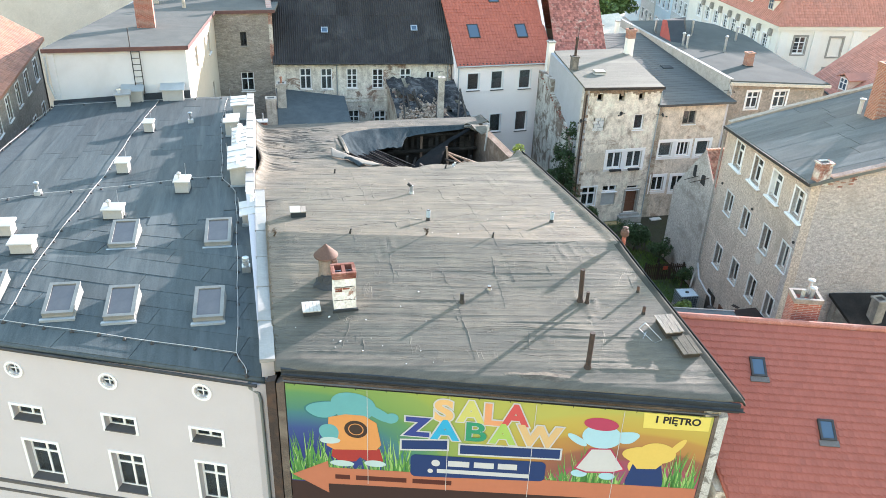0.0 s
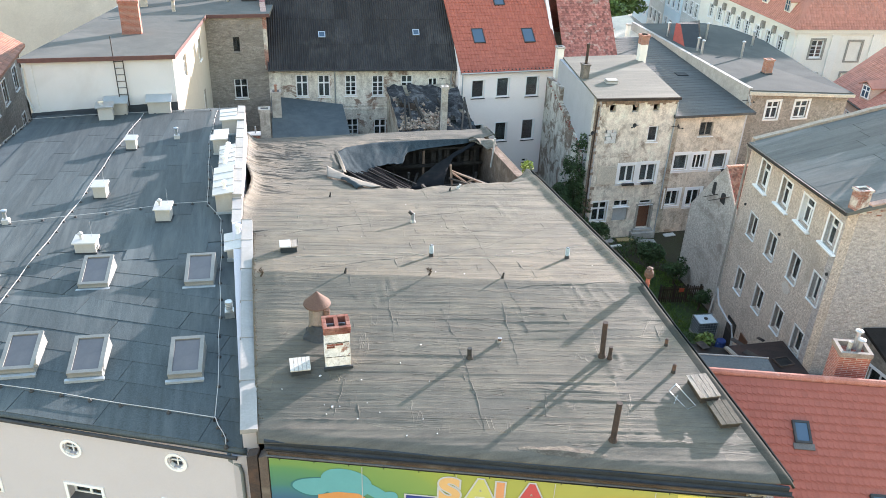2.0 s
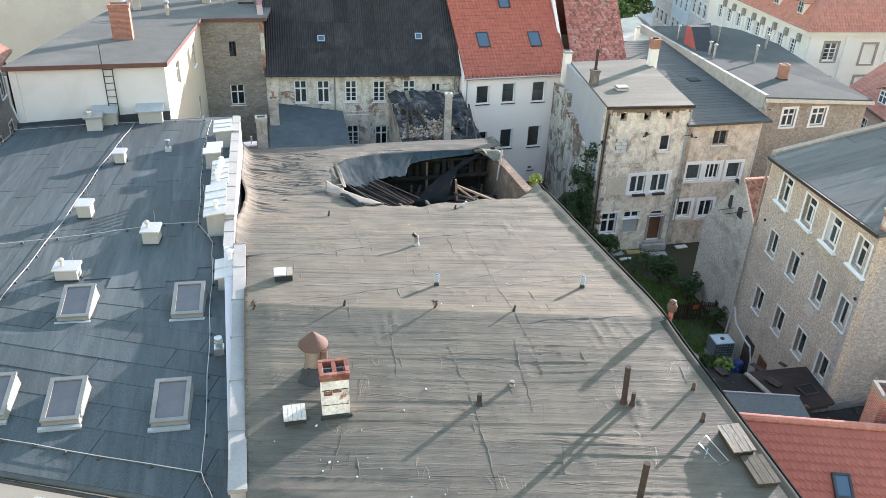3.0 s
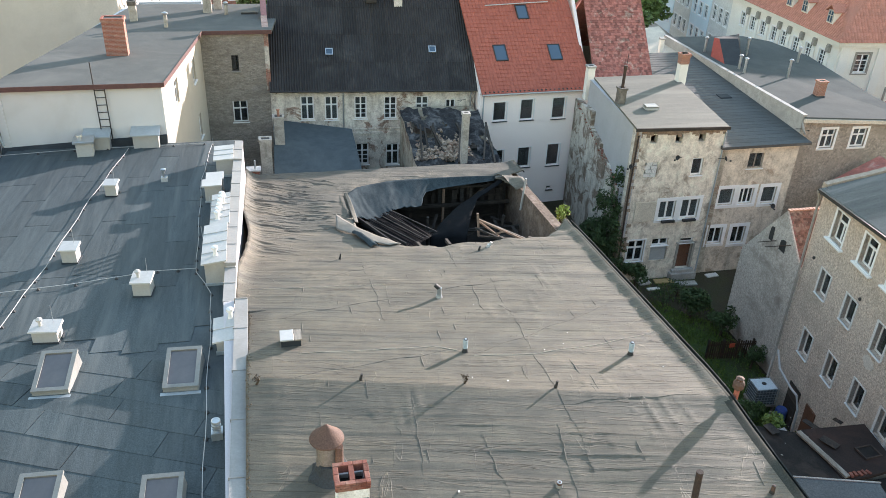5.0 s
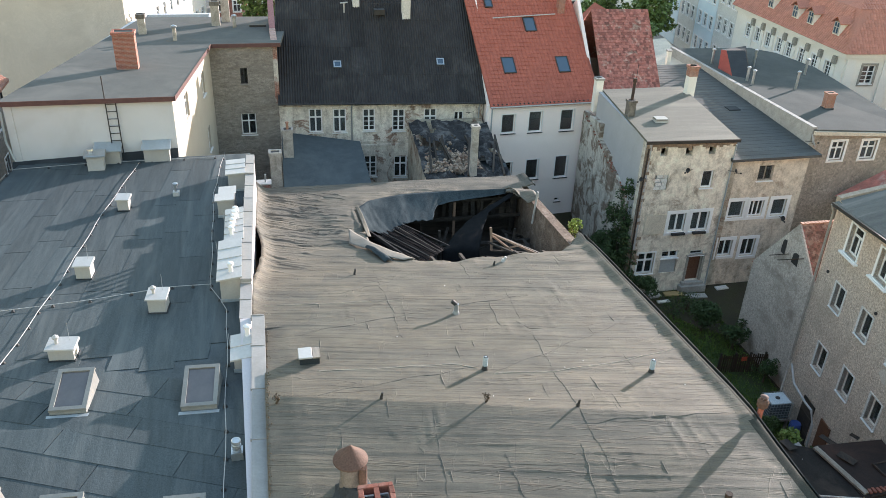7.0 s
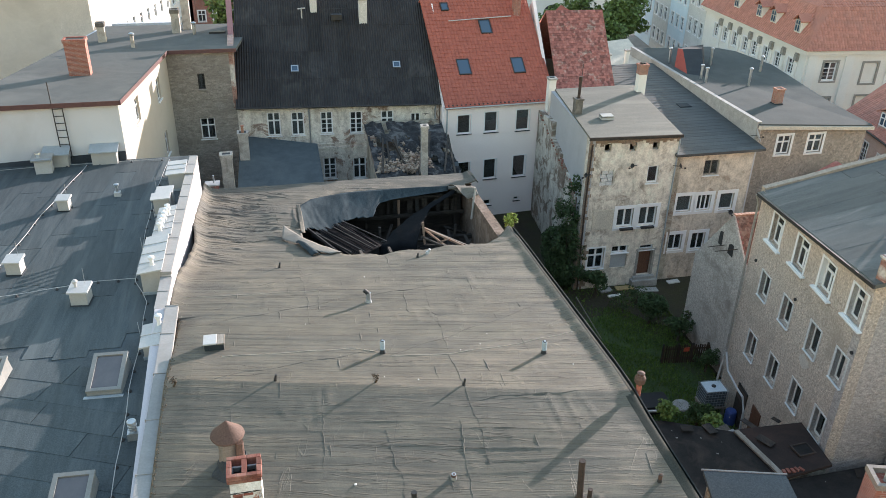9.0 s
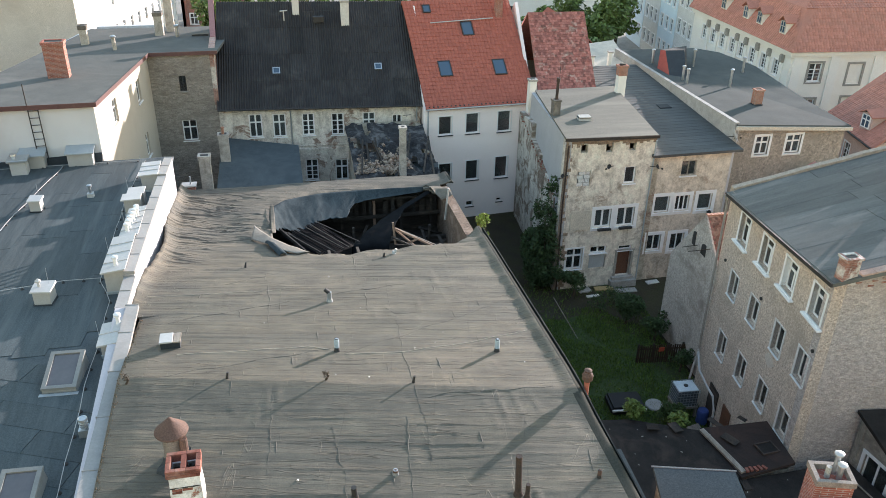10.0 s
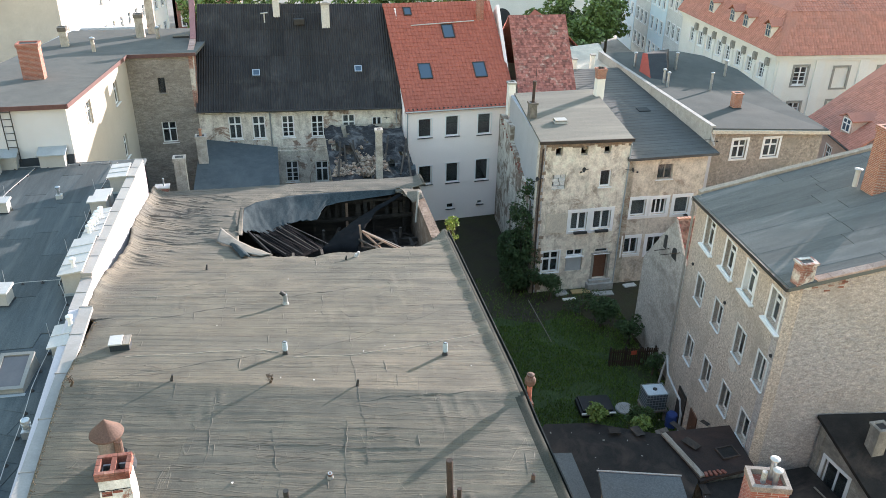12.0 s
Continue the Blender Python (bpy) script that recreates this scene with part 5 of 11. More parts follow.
# ---- shed with the gable ----
shed = thing("outbuilding", "crumbling plastered outbuilding with a broken red tile roof", "outbuilding")
bm = bmesh.new()
P = [(46.7, G), (41.0, G), (41.0, 6.2), (43.65, 9.1), (46.7, 5.15)]
va = [bm.verts.new((28.4, y, z)) for y, z in P]
vb = [bm.verts.new((28.8, y, z)) for y, z in P]
bm.faces.new(va), bm.faces.new(list(reversed(vb)))
for i in range(5):
    bm.faces.new([va[i], va[(i + 1) % 5], vb[(i + 1) % 5], vb[i]])
part("wall", bm, SHED_WALL, shed, "rough plastered gable wall")
part("wall", wall_bm((34, 46.6), (28.8, 46.6), G, 5.0, (), 0.3), BRICK_OLD, shed)
part("wall", wall_bm((28.8, 41.1), (34, 41.1), G, 5.8, (), 0.3), BRICK_OLD, shed)
bm = bmesh.new()
slab(bm, [(28.5, 43.65, 9.12), (28.5, 40.8, 6.0), (34, 40.8, 6.0), (34, 43.65, 9.12)], 0.12)
slab(bm, [(28.5, 43.65, 9.12), (34, 43.65, 9.12), (34, 46.9, 5.0), (28.5, 46.9, 5.0)], 0.12)
sroof = part("roof", bm, TILE_OLD, shed, "broken old red tiles")
tl = new("roof_tiles", tiled((28.5, 40.8, 6.0), (34, 40.8, 6.0), (28.5, 43.65, 9.12), 0.17, 0.15, TILE_BROWN, jitter=0.02, flat=True))
tl.parent = sroof
tl["kind"] = "stuff"

# ---- red tiled roof in front on the right ----
rh = thing("house", "house with a bright red plain tile roof", "house")
PL, PR, PT = Vector((11.9, 13.2, 8.9)), Vector((24.2, 9.3, 8.9)), None
ridge_l, ridge_r = Vector((14.2, 21.75, 12.28)), Vector((26.5, 17.95, 12.28))
walls(rh, [(13.75, 16.2), (24.9, 12.75), (26.9, 19.0), (14.1, 22.95)], G, [9.1, 9.1, 10.9, 10.9], PLASTER_DK)
RD, RN = Vector((0.955, -0.296)), Vector((-0.296, -0.955))
RL = Vector((13.75, 21.9))
RE = RL + RN * 6.0
PL = Vector((RE.x, RE.y, 9.28))
PR = Vector((RE.x + RD.x * 13, RE.y + RD.y * 13, 9.28))
PT = Vector((RL.x, RL.y, 12.28))
r_o, r_a, r_up, r_n = slope_frame(PL, PR, PT)
r_len, r_h = 13.0, (PT - PL).dot(r_up)
bm = bmesh.new()
q = [PL + r_a * 1.95, PR, PR + r_up * r_h, PL + r_up * r_h + r_a * 0.05]
slab(bm, [p - r_n * 0.02 for p in q], 0.14)
back = Vector((0.296, 0.955, -0.9)) * 1.3
slab(bm, [q[3], q[2], q[2] + back, q[3] + back], 0.14)
rh_roof = part("roof", bm, TILE_PIECE, rh, "red plain clay tiles with rounded tails and a ridge")
R_WIN = []
for wx, wy in ((16.53, 19.24), (17.83, 16.81)):
    p = Vector((wx, wy)) - Vector((RE.x, RE.y))
    u, v = p.dot(RD), (-p.dot(RN)) / Vector((PT - PL)).to_2d().length * r_h
    R_WIN.append((u - 0.25, v - 0.35, 0.52, 0.74))


def r_keep(u, v):
    x = PL.x + r_a.x * u + r_up.x * v
    if x < 13.92:
        return False
    return not any(a - 0.02 < u < a + c + 0.02 and b - 0.12 < v < b + d + 0.03 for a, b, c, d in R_WIN)


TW, TE = 0.175, 0.272


def beaver_verts(low):
    """One plain tile with a rounded tail; x along the eave, y up the slope. The lower of a pair lies a little deeper."""
    xs = (0.015, 0.12, 0.3, 0.5, 0.7, 0.88, 0.985)
    dz = -0.013 if low else 0.0
    lo = [(TW * x, 0.075 * (1 - math.sqrt(max(0.0, 1 - (2 * x - 1) ** 2))), 0.042 + dz) for x in xs]
    return [(x, y, z - 0.026) for x, y, z in lo], lo, [(x, TE * 1.12, 0.01 + dz * 0.5) for x, y, z in lo]


def beaver_faces(b):
    return [f for q in range(6) for f in ((b + q, b + q + 1, b + 8 + q, b + 7 + q), (b + 7 + q, b + 8 + q, b + 15 + q, b + 14 + q))]


def beaver_field(places, material):
    """Many such tiles at (u, v, low) of the slope, joined."""
    vs, fs = [], []
    for u, v, low in places:
        fs += beaver_faces(len(vs))
        vs += [tuple(r_o + r_a * (u + x) + r_up * (v + y) + r_n * z) for row in beaver_verts(low) for x, y, z in row]
    me = bpy.data.meshes.new("roof_tiles")
    me.from_pydata(vs, [], fs)
    me.materials.append(material)
    return me


TILE_MESH = {}
for low in (False, True):
    me = bpy.data.meshes.new("tile")
    me.from_pydata([p for row in beaver_verts(low) for p in row], [], beaver_faces(0))
    me.materials.append(TILE_PIECE)
    TILE_MESH[low] = me
m0 = Matrix(((r_a.x, r_up.x, r_n.x, 0), (r_a.y, r_up.y, r_n.y, 0), (r_a.z, r_up.z, r_n.z, 0), (0, 0, 0, 1)))
ALL_TILES = []
for j in range(int(r_h / TE)):
    for low in (True, False):
        for i in range(-1, int(r_len / TW) - 1):
            u, v = i * TW + (TW / 2 if low else 0), j * TE - (0.05 if low else 0)
            if r_keep(u + TW / 2, v + TE / 2):
                ALL_TILES.append((u, v, low))
NEAR_TILES = [p for p in ALL_TILES if 1.6 < p[0] < 5.4 and p[1] > 3.6][:300]
picked = set(NEAR_TILES)
rest = new("roof_tiles", beaver_field([p for p in ALL_TILES if p not in picked], TILE_FRONT))
rest.parent = rh_roof
rest["kind"] = "stuff"
for h in R_WIN:
    rw = roof_window(rh, r_o, r_a, r_up, r_n, *h, label="small roof window with a dark frame")
    bm = bmesh.new()
    box(bm, -0.06, h[2] + 0.06, -0.2, 0.0, 0.02, 0.07)
    part("apron", bm, surface("dull_lead_apron", (0.13, 0.12, 0.115), (0.10, 0.094, 0.09), scale=3, bump=0.1, rough=0.6), rw, "grey metal apron")
bm = bmesh.new()
for i in range(36):
    p = PT + r_a * (i * 0.36 + 0.1)
    tube(bm, p + Vector((0, 0, 0.0)), p + r_a * 0.37 + Vector((0, 0, 0.012)), 0.13, 10, 0.115)
part("ridge_tile", bm, surface("pale_red_ridge_tile", (0.42, 0.18, 0.135), (0.36, 0.15, 0.112), (0.50, 0.30, 0.25), scale=2.5, big=1.2, fine=30, bump=0.2, coords="World", stain_amount=(0.55, 0.75)), rh_roof, "row of rounded ridge tiles")

# ---- far side: town square fronts ----


def block_house(name, label, corners, z0, top, mat, fronts, roof_mat=None, roof_h=0.0, w=1.0, h=1.5, band=0.12, style="cross"):
    """A far house: walls with rows of windows on the named sides, roof."""
    hs = thing(name, label, "house")
    ops = {}
    for side, rows, n, margin in fronts:
        A, B = corners[side], corners[(side + 1) % len(corners)]
        ln = (Vector(B) - Vector(A)).length
        step = (ln - 2 * margin) / n
        ops[side] = [(margin + step * (i + 0.5) - w / 2, margin + step * (i + 0.5) + w / 2, z, z + h) for z in rows for i in range(n)]
    walls(hs, corners, z0, top, mat, ops)
    for side, o in ops.items():
        A, B = corners[side], corners[(side + 1) % len(corners)]
        for k in o:
            window(hs, A, B, k[0], k[2], w, h, style, inset=0.1, band=band, bar=0.06)
    if roof_mat:
        c = Vector((sum(p[0] for p in corners) / len(corners), sum(p[1] for p in corners) / len(corners)))
        bm = bmesh.new()
        lo = [bm.verts.new((p[0] + (p[0] - c.x) * 0.04, p[1] + (p[1] - c.y) * 0.04, top)) for p in corners]
        hi = [bm.verts.new((c.x + (p[0] - c.x) * 0.45, c.y + (p[1] - c.y) * 0.45, top + roof_h)) for p in corners]
        n = len(corners)
        for i in range(n):
            bm.faces.new([lo[i], lo[(i + 1) % n], hi[(i + 1) % n], hi[i]])
        bm.faces.new(hi)
        bm.faces.new(list(reversed(lo)))
        part("roof", bm, roof_mat, hs)
    return hs


# cream hall with the mansard roof
TA, TB, TC, TD = (54.4, 75.4), (76.0, 73.6), (78, 95), (54.6, 95)
town = thing("town_hall", "large cream building with a red mansard roof and dormers", "building")
tops_f = [(on_x(TA, TB, x0), on_x(TA, TB, x1), z0, z1) for x0, x1, z0, z1 in ((56.4, 57.7, 5.85, 7.65), (60.5, 61.9, 5.55, 7.5), (65, 66.4, 5.55, 7.5), (56.5, 57.7, 2.4, 4.1), (60.5, 61.9, 2.4, 4.2))]
side_w = [(y, 5.95, 7.45) for y in (77.6, 79.85, 82.0, 84.2, 86.0, 88.15, 90.2, 92.2)]
tops_s = [(95 - y - 0.5, 95 - y + 0.5, z0, z1) for y, z0, z1 in side_w] + [(95 - y - 0.5, 95 - y + 0.5, 1.5, 3.6) for y, z0, z1 in side_w]
walls(town, [TA, TB, TC, TD], G, 8.75, CREAM, {0: tops_f, 3: tops_s})
for i, o in enumerate(tops_f):
    if i in (1, 4):
        bm = bmesh.new()
        box(bm, 0, o[1] - o[0], 0, 0.1, 0, o[3] - o[2])
        part("blind_panel", bm, CREAM, town, "", on_wall(TA, TB, o[0], o[2], 0.1))
    else:
        window(town, TA, TB, o[0], o[2], o[1] - o[0], o[3] - o[2], "grid", inset=0.1, bar=0.08)
    w, h = o[1] - o[0], o[3] - o[2]
    bm = wall_bm((-0.22, -0.05), (w + 0.22, -0.05), -0.22, h + 0.2, [(0.22, w + 0.22, -0.05, h)], 0.1)
    part("surround", bm, STONE, town, "grey stone surround", on_wall(TA, TB, o[0], o[2], 0))
for o in tops_s:
    window(town, TD, TA, o[0], o[2], 1.0, o[3] - o[2], "grid", inset=0.12, band=0.12, bar=0.08)
for y in [95 - k[0] for k in tops_s[:8]]:
    bm = bmesh.new()
    box(bm, 0, 0.55, -0.22, 0.0, 0.0, 0.75), box(bm, 0.06, 0.49, -0.32, -0.22, 0.1, 0.65)
    bevel(bm, 0.03)
    part("capital", bm, STONE, town, "carved grey stone capital", on_wall(TD, TA, 95 - y + 1.1, 7.45, 0))
    bm = bmesh.new()
    box(bm, 0, 0.5, -0.14, 0.0, 0.0, 7.3)
    part("pilaster", bm, PALE, town, "", on_wall(TD, TA, 95 - y + 1.12, 0.0, 0))
for x in (58.4, 62.9, 54.6):
    bm = bmesh.new()
    box(bm, 0, 0.9, -0.14, 0.0, G, 8.5)
    part("pilaster", bm, PALE, town, "", on_wall(TA, TB, on_x(TA, TB, x), 0.0, 0))
bm = bmesh.new()
for A, B in ((TA, TB), (TD, TA)):
    ln = (Vector(B) - Vector(A)).length
    m = on_wall(A, B, 0, 8.35)
    box(bm, -0.3, ln + 0.3, -0.35, 0.0, 0.12, 0.5, m), box(bm, -0.15, ln + 0.15, -0.18, 0.0, -0.1, 0.12, m)
part("cornice", bm, PALE, town)
bm = bmesh.new()
lo = [(53.9, 74.9, 8.85), (76.4, 73.0, 8.85), (78.4, 95.5, 8.85), (54.0, 95.5, 8.85)]
mid = [(56.4, 77.5, 12.3), (75.2, 76.0, 12.3), (76.4, 92.5, 12.3), (56.4, 92.5, 12.3)]
top = [(60.5, 82.0, 15.2), (72, 81.0, 15.2), (72, 87.5, 15.2), (60.5, 87.5, 15.2)]
rows = [[bm.verts.new(p) for p in r] for r in (lo, mid, top)]
for r0, r1 in zip(rows, rows[1:]):
    for i in range(4):
        bm.faces.new([r0[i], r0[(i + 1) % 4], r1[(i + 1) % 4], r1[i]])
bm.faces.new(rows[2]), bm.faces.new(list(reversed(rows[0])))
troof = part("roof", bm, TILE_TOWN, town, "muted red tiled mansard")
me = tiled(lo[0], lo[1], Vector(lo[0]) + (Vector(mid[0]) - Vector(lo[0])), 0.3, 0.34, TILE_TOWN, lambda u, v: u > v * 0.75)
ob = new("roof_tiles", me)
ob.parent = troof
ob["kind"] = "stuff"
me = tiled(lo[3], lo[0], mid[3], 0.3, 0.34, TILE_TOWN, lambda u, v: u < 20.5 - v * 0.8)
ob = new("roof_tiles", me)
ob.parent = troof
ob["kind"] = "stuff"
for y in (77.9, 82.0, 84.6, 89.0):
    x, z = 54.55, 10.0
    bm = bmesh.new()
    hexa(bm, [(x, y - 0.5, z - 0.1), (x, y + 0.5, z - 0.1), (x + 2.4, y + 0.5, z - 0.1), (x + 2.4, y - 0.5, z - 0.1), (x, y - 0.5, z + 1.1), (x, y + 0.5, z + 1.1), (x + 2.4, y + 0.5, z + 1.1), (x + 2.4, y - 0.5, z + 1.1)])
    dm = part("dormer", bm, CREAM, town)
    bm = bmesh.new()
    slab(bm, [(x - 0.25, y - 0.7, z + 1.05), (x - 0.25, y, z + 1.65), (x + 2.6, y, z + 1.65), (x + 2.6, y - 0.7, z + 1.05)], 0.08)
    slab(bm, [(x - 0.25, y, z + 1.65), (x - 0.25, y + 0.7, z + 1.05), (x + 2.6, y + 0.7, z + 1.05), (x + 2.6, y, z + 1.65)], 0.08)
    part("dormer_roof", bm, TILE_TOWN, dm)
    bm = bmesh.new()
    box(bm, x - 0.05, x - 0.004, y - 0.32, y + 0.32, z + 0.05, z + 1.05)
    part("dormer_window", bm, SKY_GLASS, dm)
    bm = wall_bm((x - 0.08, y + 0.4), (x - 0.08, y - 0.4), z, z + 1.1, [(0.08, 0.36, z + 0.06, z + 0.6), (0.44, 0.72, z + 0.06, z + 0.6), (0.08, 0.36, z + 0.68, z + 1.03), (0.44, 0.72, z + 0.68, z + 1.03)], 0.06)
    part("frame", bm, WHITE_PAINT, dm)

me = tiled(mid[0], mid[1], top[0], 0.3, 0.34, TILE_TOWN, lambda u, v: 0.85 * v < u < 18.8 - 0.6 * v)
ob = new("roof_tiles", me)
ob.parent = troof
ob["kind"] = "stuff"
# red roof with the dormer, in front of the hall
rr = thing("house", "house with a red tiled roof and a small dormer", "house")
PINKISH = surface("dull_pink_render", (0.56, 0.43, 0.37), (0.47, 0.36, 0.31), scale=1.0, fine=20, bump=0.1, coords="World")
RA, RB_ = (51.55, 64.7), (49.9, 57.0)
walls(rr, [RA, RB_, (64.0, 57.0), (64.0, 64.7)], G, [6.5, 6.5, 12.0, 12.0], PINKISH, {0: [(3.4, 4.4, 3.7, 5.4), (6.0, 7.0, 3.5, 5.2)]})
window(rr, RA, RB_, 3.4, 3.7, 1.0, 1.7, "grid", inset=0.1, band=0.1)
window(rr, RA, RB_, 6.0, 3.5, 1.0, 1.7, "cross", inset=0.1, band=0.1)
XL, XR, XT = Vector((51.25, 64.9, 6.5)), Vector((49.55, 56.8, 6.5)), Vector((61.0, 64.9, 13.35))
o, a, up, n = slope_frame(XL, XR, XT)
xh = (XT - XL).dot(up)
bm = bmesh.new()
slab(bm, [XL, XR, XR + (XT - XL), XT], 0.15)
slab(bm, [XT, XR + (XT - XL), XR + (XT - XL) + Vector((5, 0, -3.5)), XT + Vector((5, 0, -3.5))], 0.15)
rrr = part("roof", bm, TILE_TOWN, rr)
tl = new("roof_tiles", tiled(XL, XR, XL + up * xh, 0.3, 0.34, TILE_TOWN, lambda u, v: True))
tl.parent = rrr
tl["kind"] = "stuff"
bm = bmesh.new()
tube(bm, XL + Vector((-0.1, 0.1, -0.05)), XR + Vector((-0.1, 0, -0.05)), 0.07, 8)
part("gutter", bm, DARK_METAL, rr)
# dormer
dx, dy, dz = 50.75, 59.55, 7.15
bm = bmesh.new()
box(bm, dx, dx + 2.2, dy - 0.6, dy + 0.6, dz - 0.4, dz + 1.15)
dm = part("dormer", bm, PINKISH, rr)
bm = bmesh.new()
slab(bm, [(dx - 0.25, dy - 0.85, dz + 1.05), (dx - 0.25, dy, dz + 1.5), (dx + 3.2, dy, dz + 1.5), (dx + 2.4, dy - 0.85, dz + 1.05)], 0.09)
slab(bm, [(dx - 0.25, dy, dz + 1.5), (dx - 0.25, dy + 0.85, dz + 1.05), (dx + 2.4, dy + 0.85, dz + 1.05), (dx + 3.2, dy, dz + 1.5)], 0.09)
part("dormer_roof", bm, TILE_TOWN, dm)
bm = bmesh.new()
box(bm, dx - 0.05, dx - 0.004, dy - 0.42, dy + 0.42, dz + 0.05, dz + 1.0)
part("dormer_window", bm, SKY_GLASS, dm)
bm = wall_bm((dx - 0.08, dy + 0.48), (dx - 0.08, dy - 0.48), dz, dz + 1.05, [(0.09, 0.44, dz + 0.08, dz + 0.6), (0.52, 0.87, dz + 0.08, dz + 0.6), (0.09, 0.44, dz + 0.68, dz + 0.97), (0.52, 0.87, dz + 0.68, dz + 0.97)], 0.07)
part("frame", bm, FRAME_WHITE, dm)

# row across the square
block_house("townhouse", "grey stone-ornamented townhouse across the square", [(55.0, 95.4), (66, 95.4), (66, 101), (55.6, 101)], G, 14.5, PALE_GREY, [(3, (1.2, 4.7, 8.0, 11.2), 3, 0.3)], TILE_TOWN, 3, w=0.95, h=1.7)
block_house("townhouse", "pale blue townhouse across the square", [(55.6, 101.1), (66, 101.1), (66, 106.8), (56.2, 106.8)], G, 14.0, PALE_BLUE, [(3, (1.0, 4.2, 7.3, 10.4), 3, 0.3)], TILE_TOWN, 3, w=0.95, h=1.6)
block_house("townhouse", "pale grey townhouse across the square", [(56.2, 106.9), (66, 106.9), (66, 112.5), (56.8, 112.5)], G, 14.0, PALE_GREY, [(3, (1.0, 4.2, 7.3, 10.4), 3, 0.3)], TILE_TOWN, 3, w=0.95, h=1.6)
block_house("townhouse", "light blue townhouse at the corner of the square", [(56.8, 112.6), (66, 112.6), (66, 119), (57.5, 119)], G, 14.0, PALE_BLUE, [(3, (1.0, 4.2, 7.3, 10.4), 3, 0.3)], TILE_TOWN, 3, w=0.95, h=1.6)
cream = block_house("townhouse", "cream townhouse with an arched passage", [(38, 127), (57, 122), (59, 134), (40, 139)], G, 14.5, CREAM, [(0, (4.6, 8.4), 8, 0.5)], TILE_TOWN, 4, w=1.1, h=1.9)
# dark plates before the closed wall give the shade of the arches
for u in (4, 9, 14):
    bm = bmesh.new()
    pts = [(-1.3, -0.05, G), (1.3, -0.05, G)] + [(1.3 * math.cos(math.pi * k / 10), -0.05, 1.6 + 1.3 * math.sin(math.pi * k / 10)) for k in range(11)]
    bm.faces.new([bm.verts.new(p) for p in pts])
    ob = part("archway", bm, DARK_METAL, cream, "dark plate for the shade of an arched passage", on_wall((38, 127), (57, 122), u, 0.0, 0))
    ob.modifiers.new("thick", "SOLIDIFY").thickness = 0.06

# ---- far left ----
blank = thing("house", "tall house with a blank pale grey rendered wall", "house")
walls(blank, [(-60, 88), (-9.9, 83.5), (-9.0, 97), (-60, 110)], G, [25, 17.5, 17.5, 25], GREY_WALL)
bm = bmesh.new()
slab(bm, [(-60, 87.6, 25.2), (-9.7, 83.2, 17.7), (-8.8, 97.2, 17.7), (-60, 110, 25.2)], 0.2)
part("roof", bm, FELT_GREY, blank)
block_house("townhouse", "white townhouse with a row of windows beyond the roofs", [(-30, 98), (-12.7, 98.5), (-5.5, 126), (-25, 126)], G, 14.5, PALE, [(1, (1.2, 4.8, 8.4), 12, 0.5)], TILE_TOWN, 3)
block_house("townhouse", "red-brown house at the end of the street", [(-5.0, 128), (4, 128), (4, 138), (-5, 138)], G, 12.0, BRICK_RED, [(0, (1.2, 4.8, 8.4), 4, 0.5)], TILE_TOWN, 3)
lh = thing("house", "brown roughcast house with white windows and an orange tile roof", "house")
lhA, lhB = (-14.6, 62.5), (-14.6, 40.0)
lop = []
for k, y in enumerate((60.5, 57.6, 55.0, 52.3, 49.6, 46.9, 44.0)):
    lop += [(62.5 - y - 0.5, 62.5 - y + 0.5, 10.0, 11.5), (62.5 - y - 0.45, 62.5 - y + 0.45, 7.0, 8.3)]
walls(lh, [lhB, lhA, (-26, 62.5), (-26, 40)], G, 12.3, RENDER_GW, {0: [(22.5 - o[1], 22.5 - o[0], o[2], o[3]) for o in lop]})
for o in lop:
    window(lh, lhB, lhA, 22.5 - o[1], o[2], o[1] - o[0], o[3] - o[2], "cross", inset=0.1, band=0.08)
bm = bmesh.new()
slab(bm, [(-14.2, 39.5, 12.3), (-14.2, 63.0, 12.3), (-20, 63.0, 16), (-20, 39.5, 16)], 0.15)
slab(bm, [(-20, 39.5, 16), (-20, 63, 16), (-26, 63, 12.3), (-26, 39.5, 12.3)], 0.15)
lroof = part("roof", bm, TILE_ORANGE, lh)
tl = new("roof_tiles", tiled((-14.2, 39.5, 12.32), (-14.2, 63.0, 12.32), (-20, 39.5, 16.02), 0.29, 0.34, TILE_ORANGE))
tl.parent = lroof
tl["kind"] = "stuff"

# black car in the far street
car = thing("car", "black parked car in the far street", "car", (-2.6, 143.0, G), rz=78)
CAR_BLACK = surface("black_car_paint", (0.015, 0.015, 0.017), (0.012, 0.012, 0.013), scale=1, fine=10, bump=0, rough=0.25, spec=0.6, grain=0.05)
bm = bmesh.new()
hexa(bm, [(-2.1, -0.85, 0.3), (2.1, -0.85, 0.3), (2.1, 0.85, 0.3), (-2.1, 0.85, 0.3), (-2.05, -0.82, 0.9), (2.0, -0.82, 0.8), (2.0, 0.82, 0.8), (-2.05, 0.82, 0.9)])
bevel(bm, 0.1, 2)
part("body", bm, CAR_BLACK, car)
bm = bmesh.new()
hexa(bm, [(-1.8, -0.78, 0.88), (1.0, -0.78, 0.85), (1.0, 0.78, 0.85), (-1.8, 0.78, 0.88), (-1.3, -0.62, 1.42), (0.3, -0.62, 1.42), (0.3, 0.62, 1.42), (-1.3, 0.62, 1.42)])
bevel(bm, 0.06, 2)
part("cabin", bm, SKY_GLASS, car)
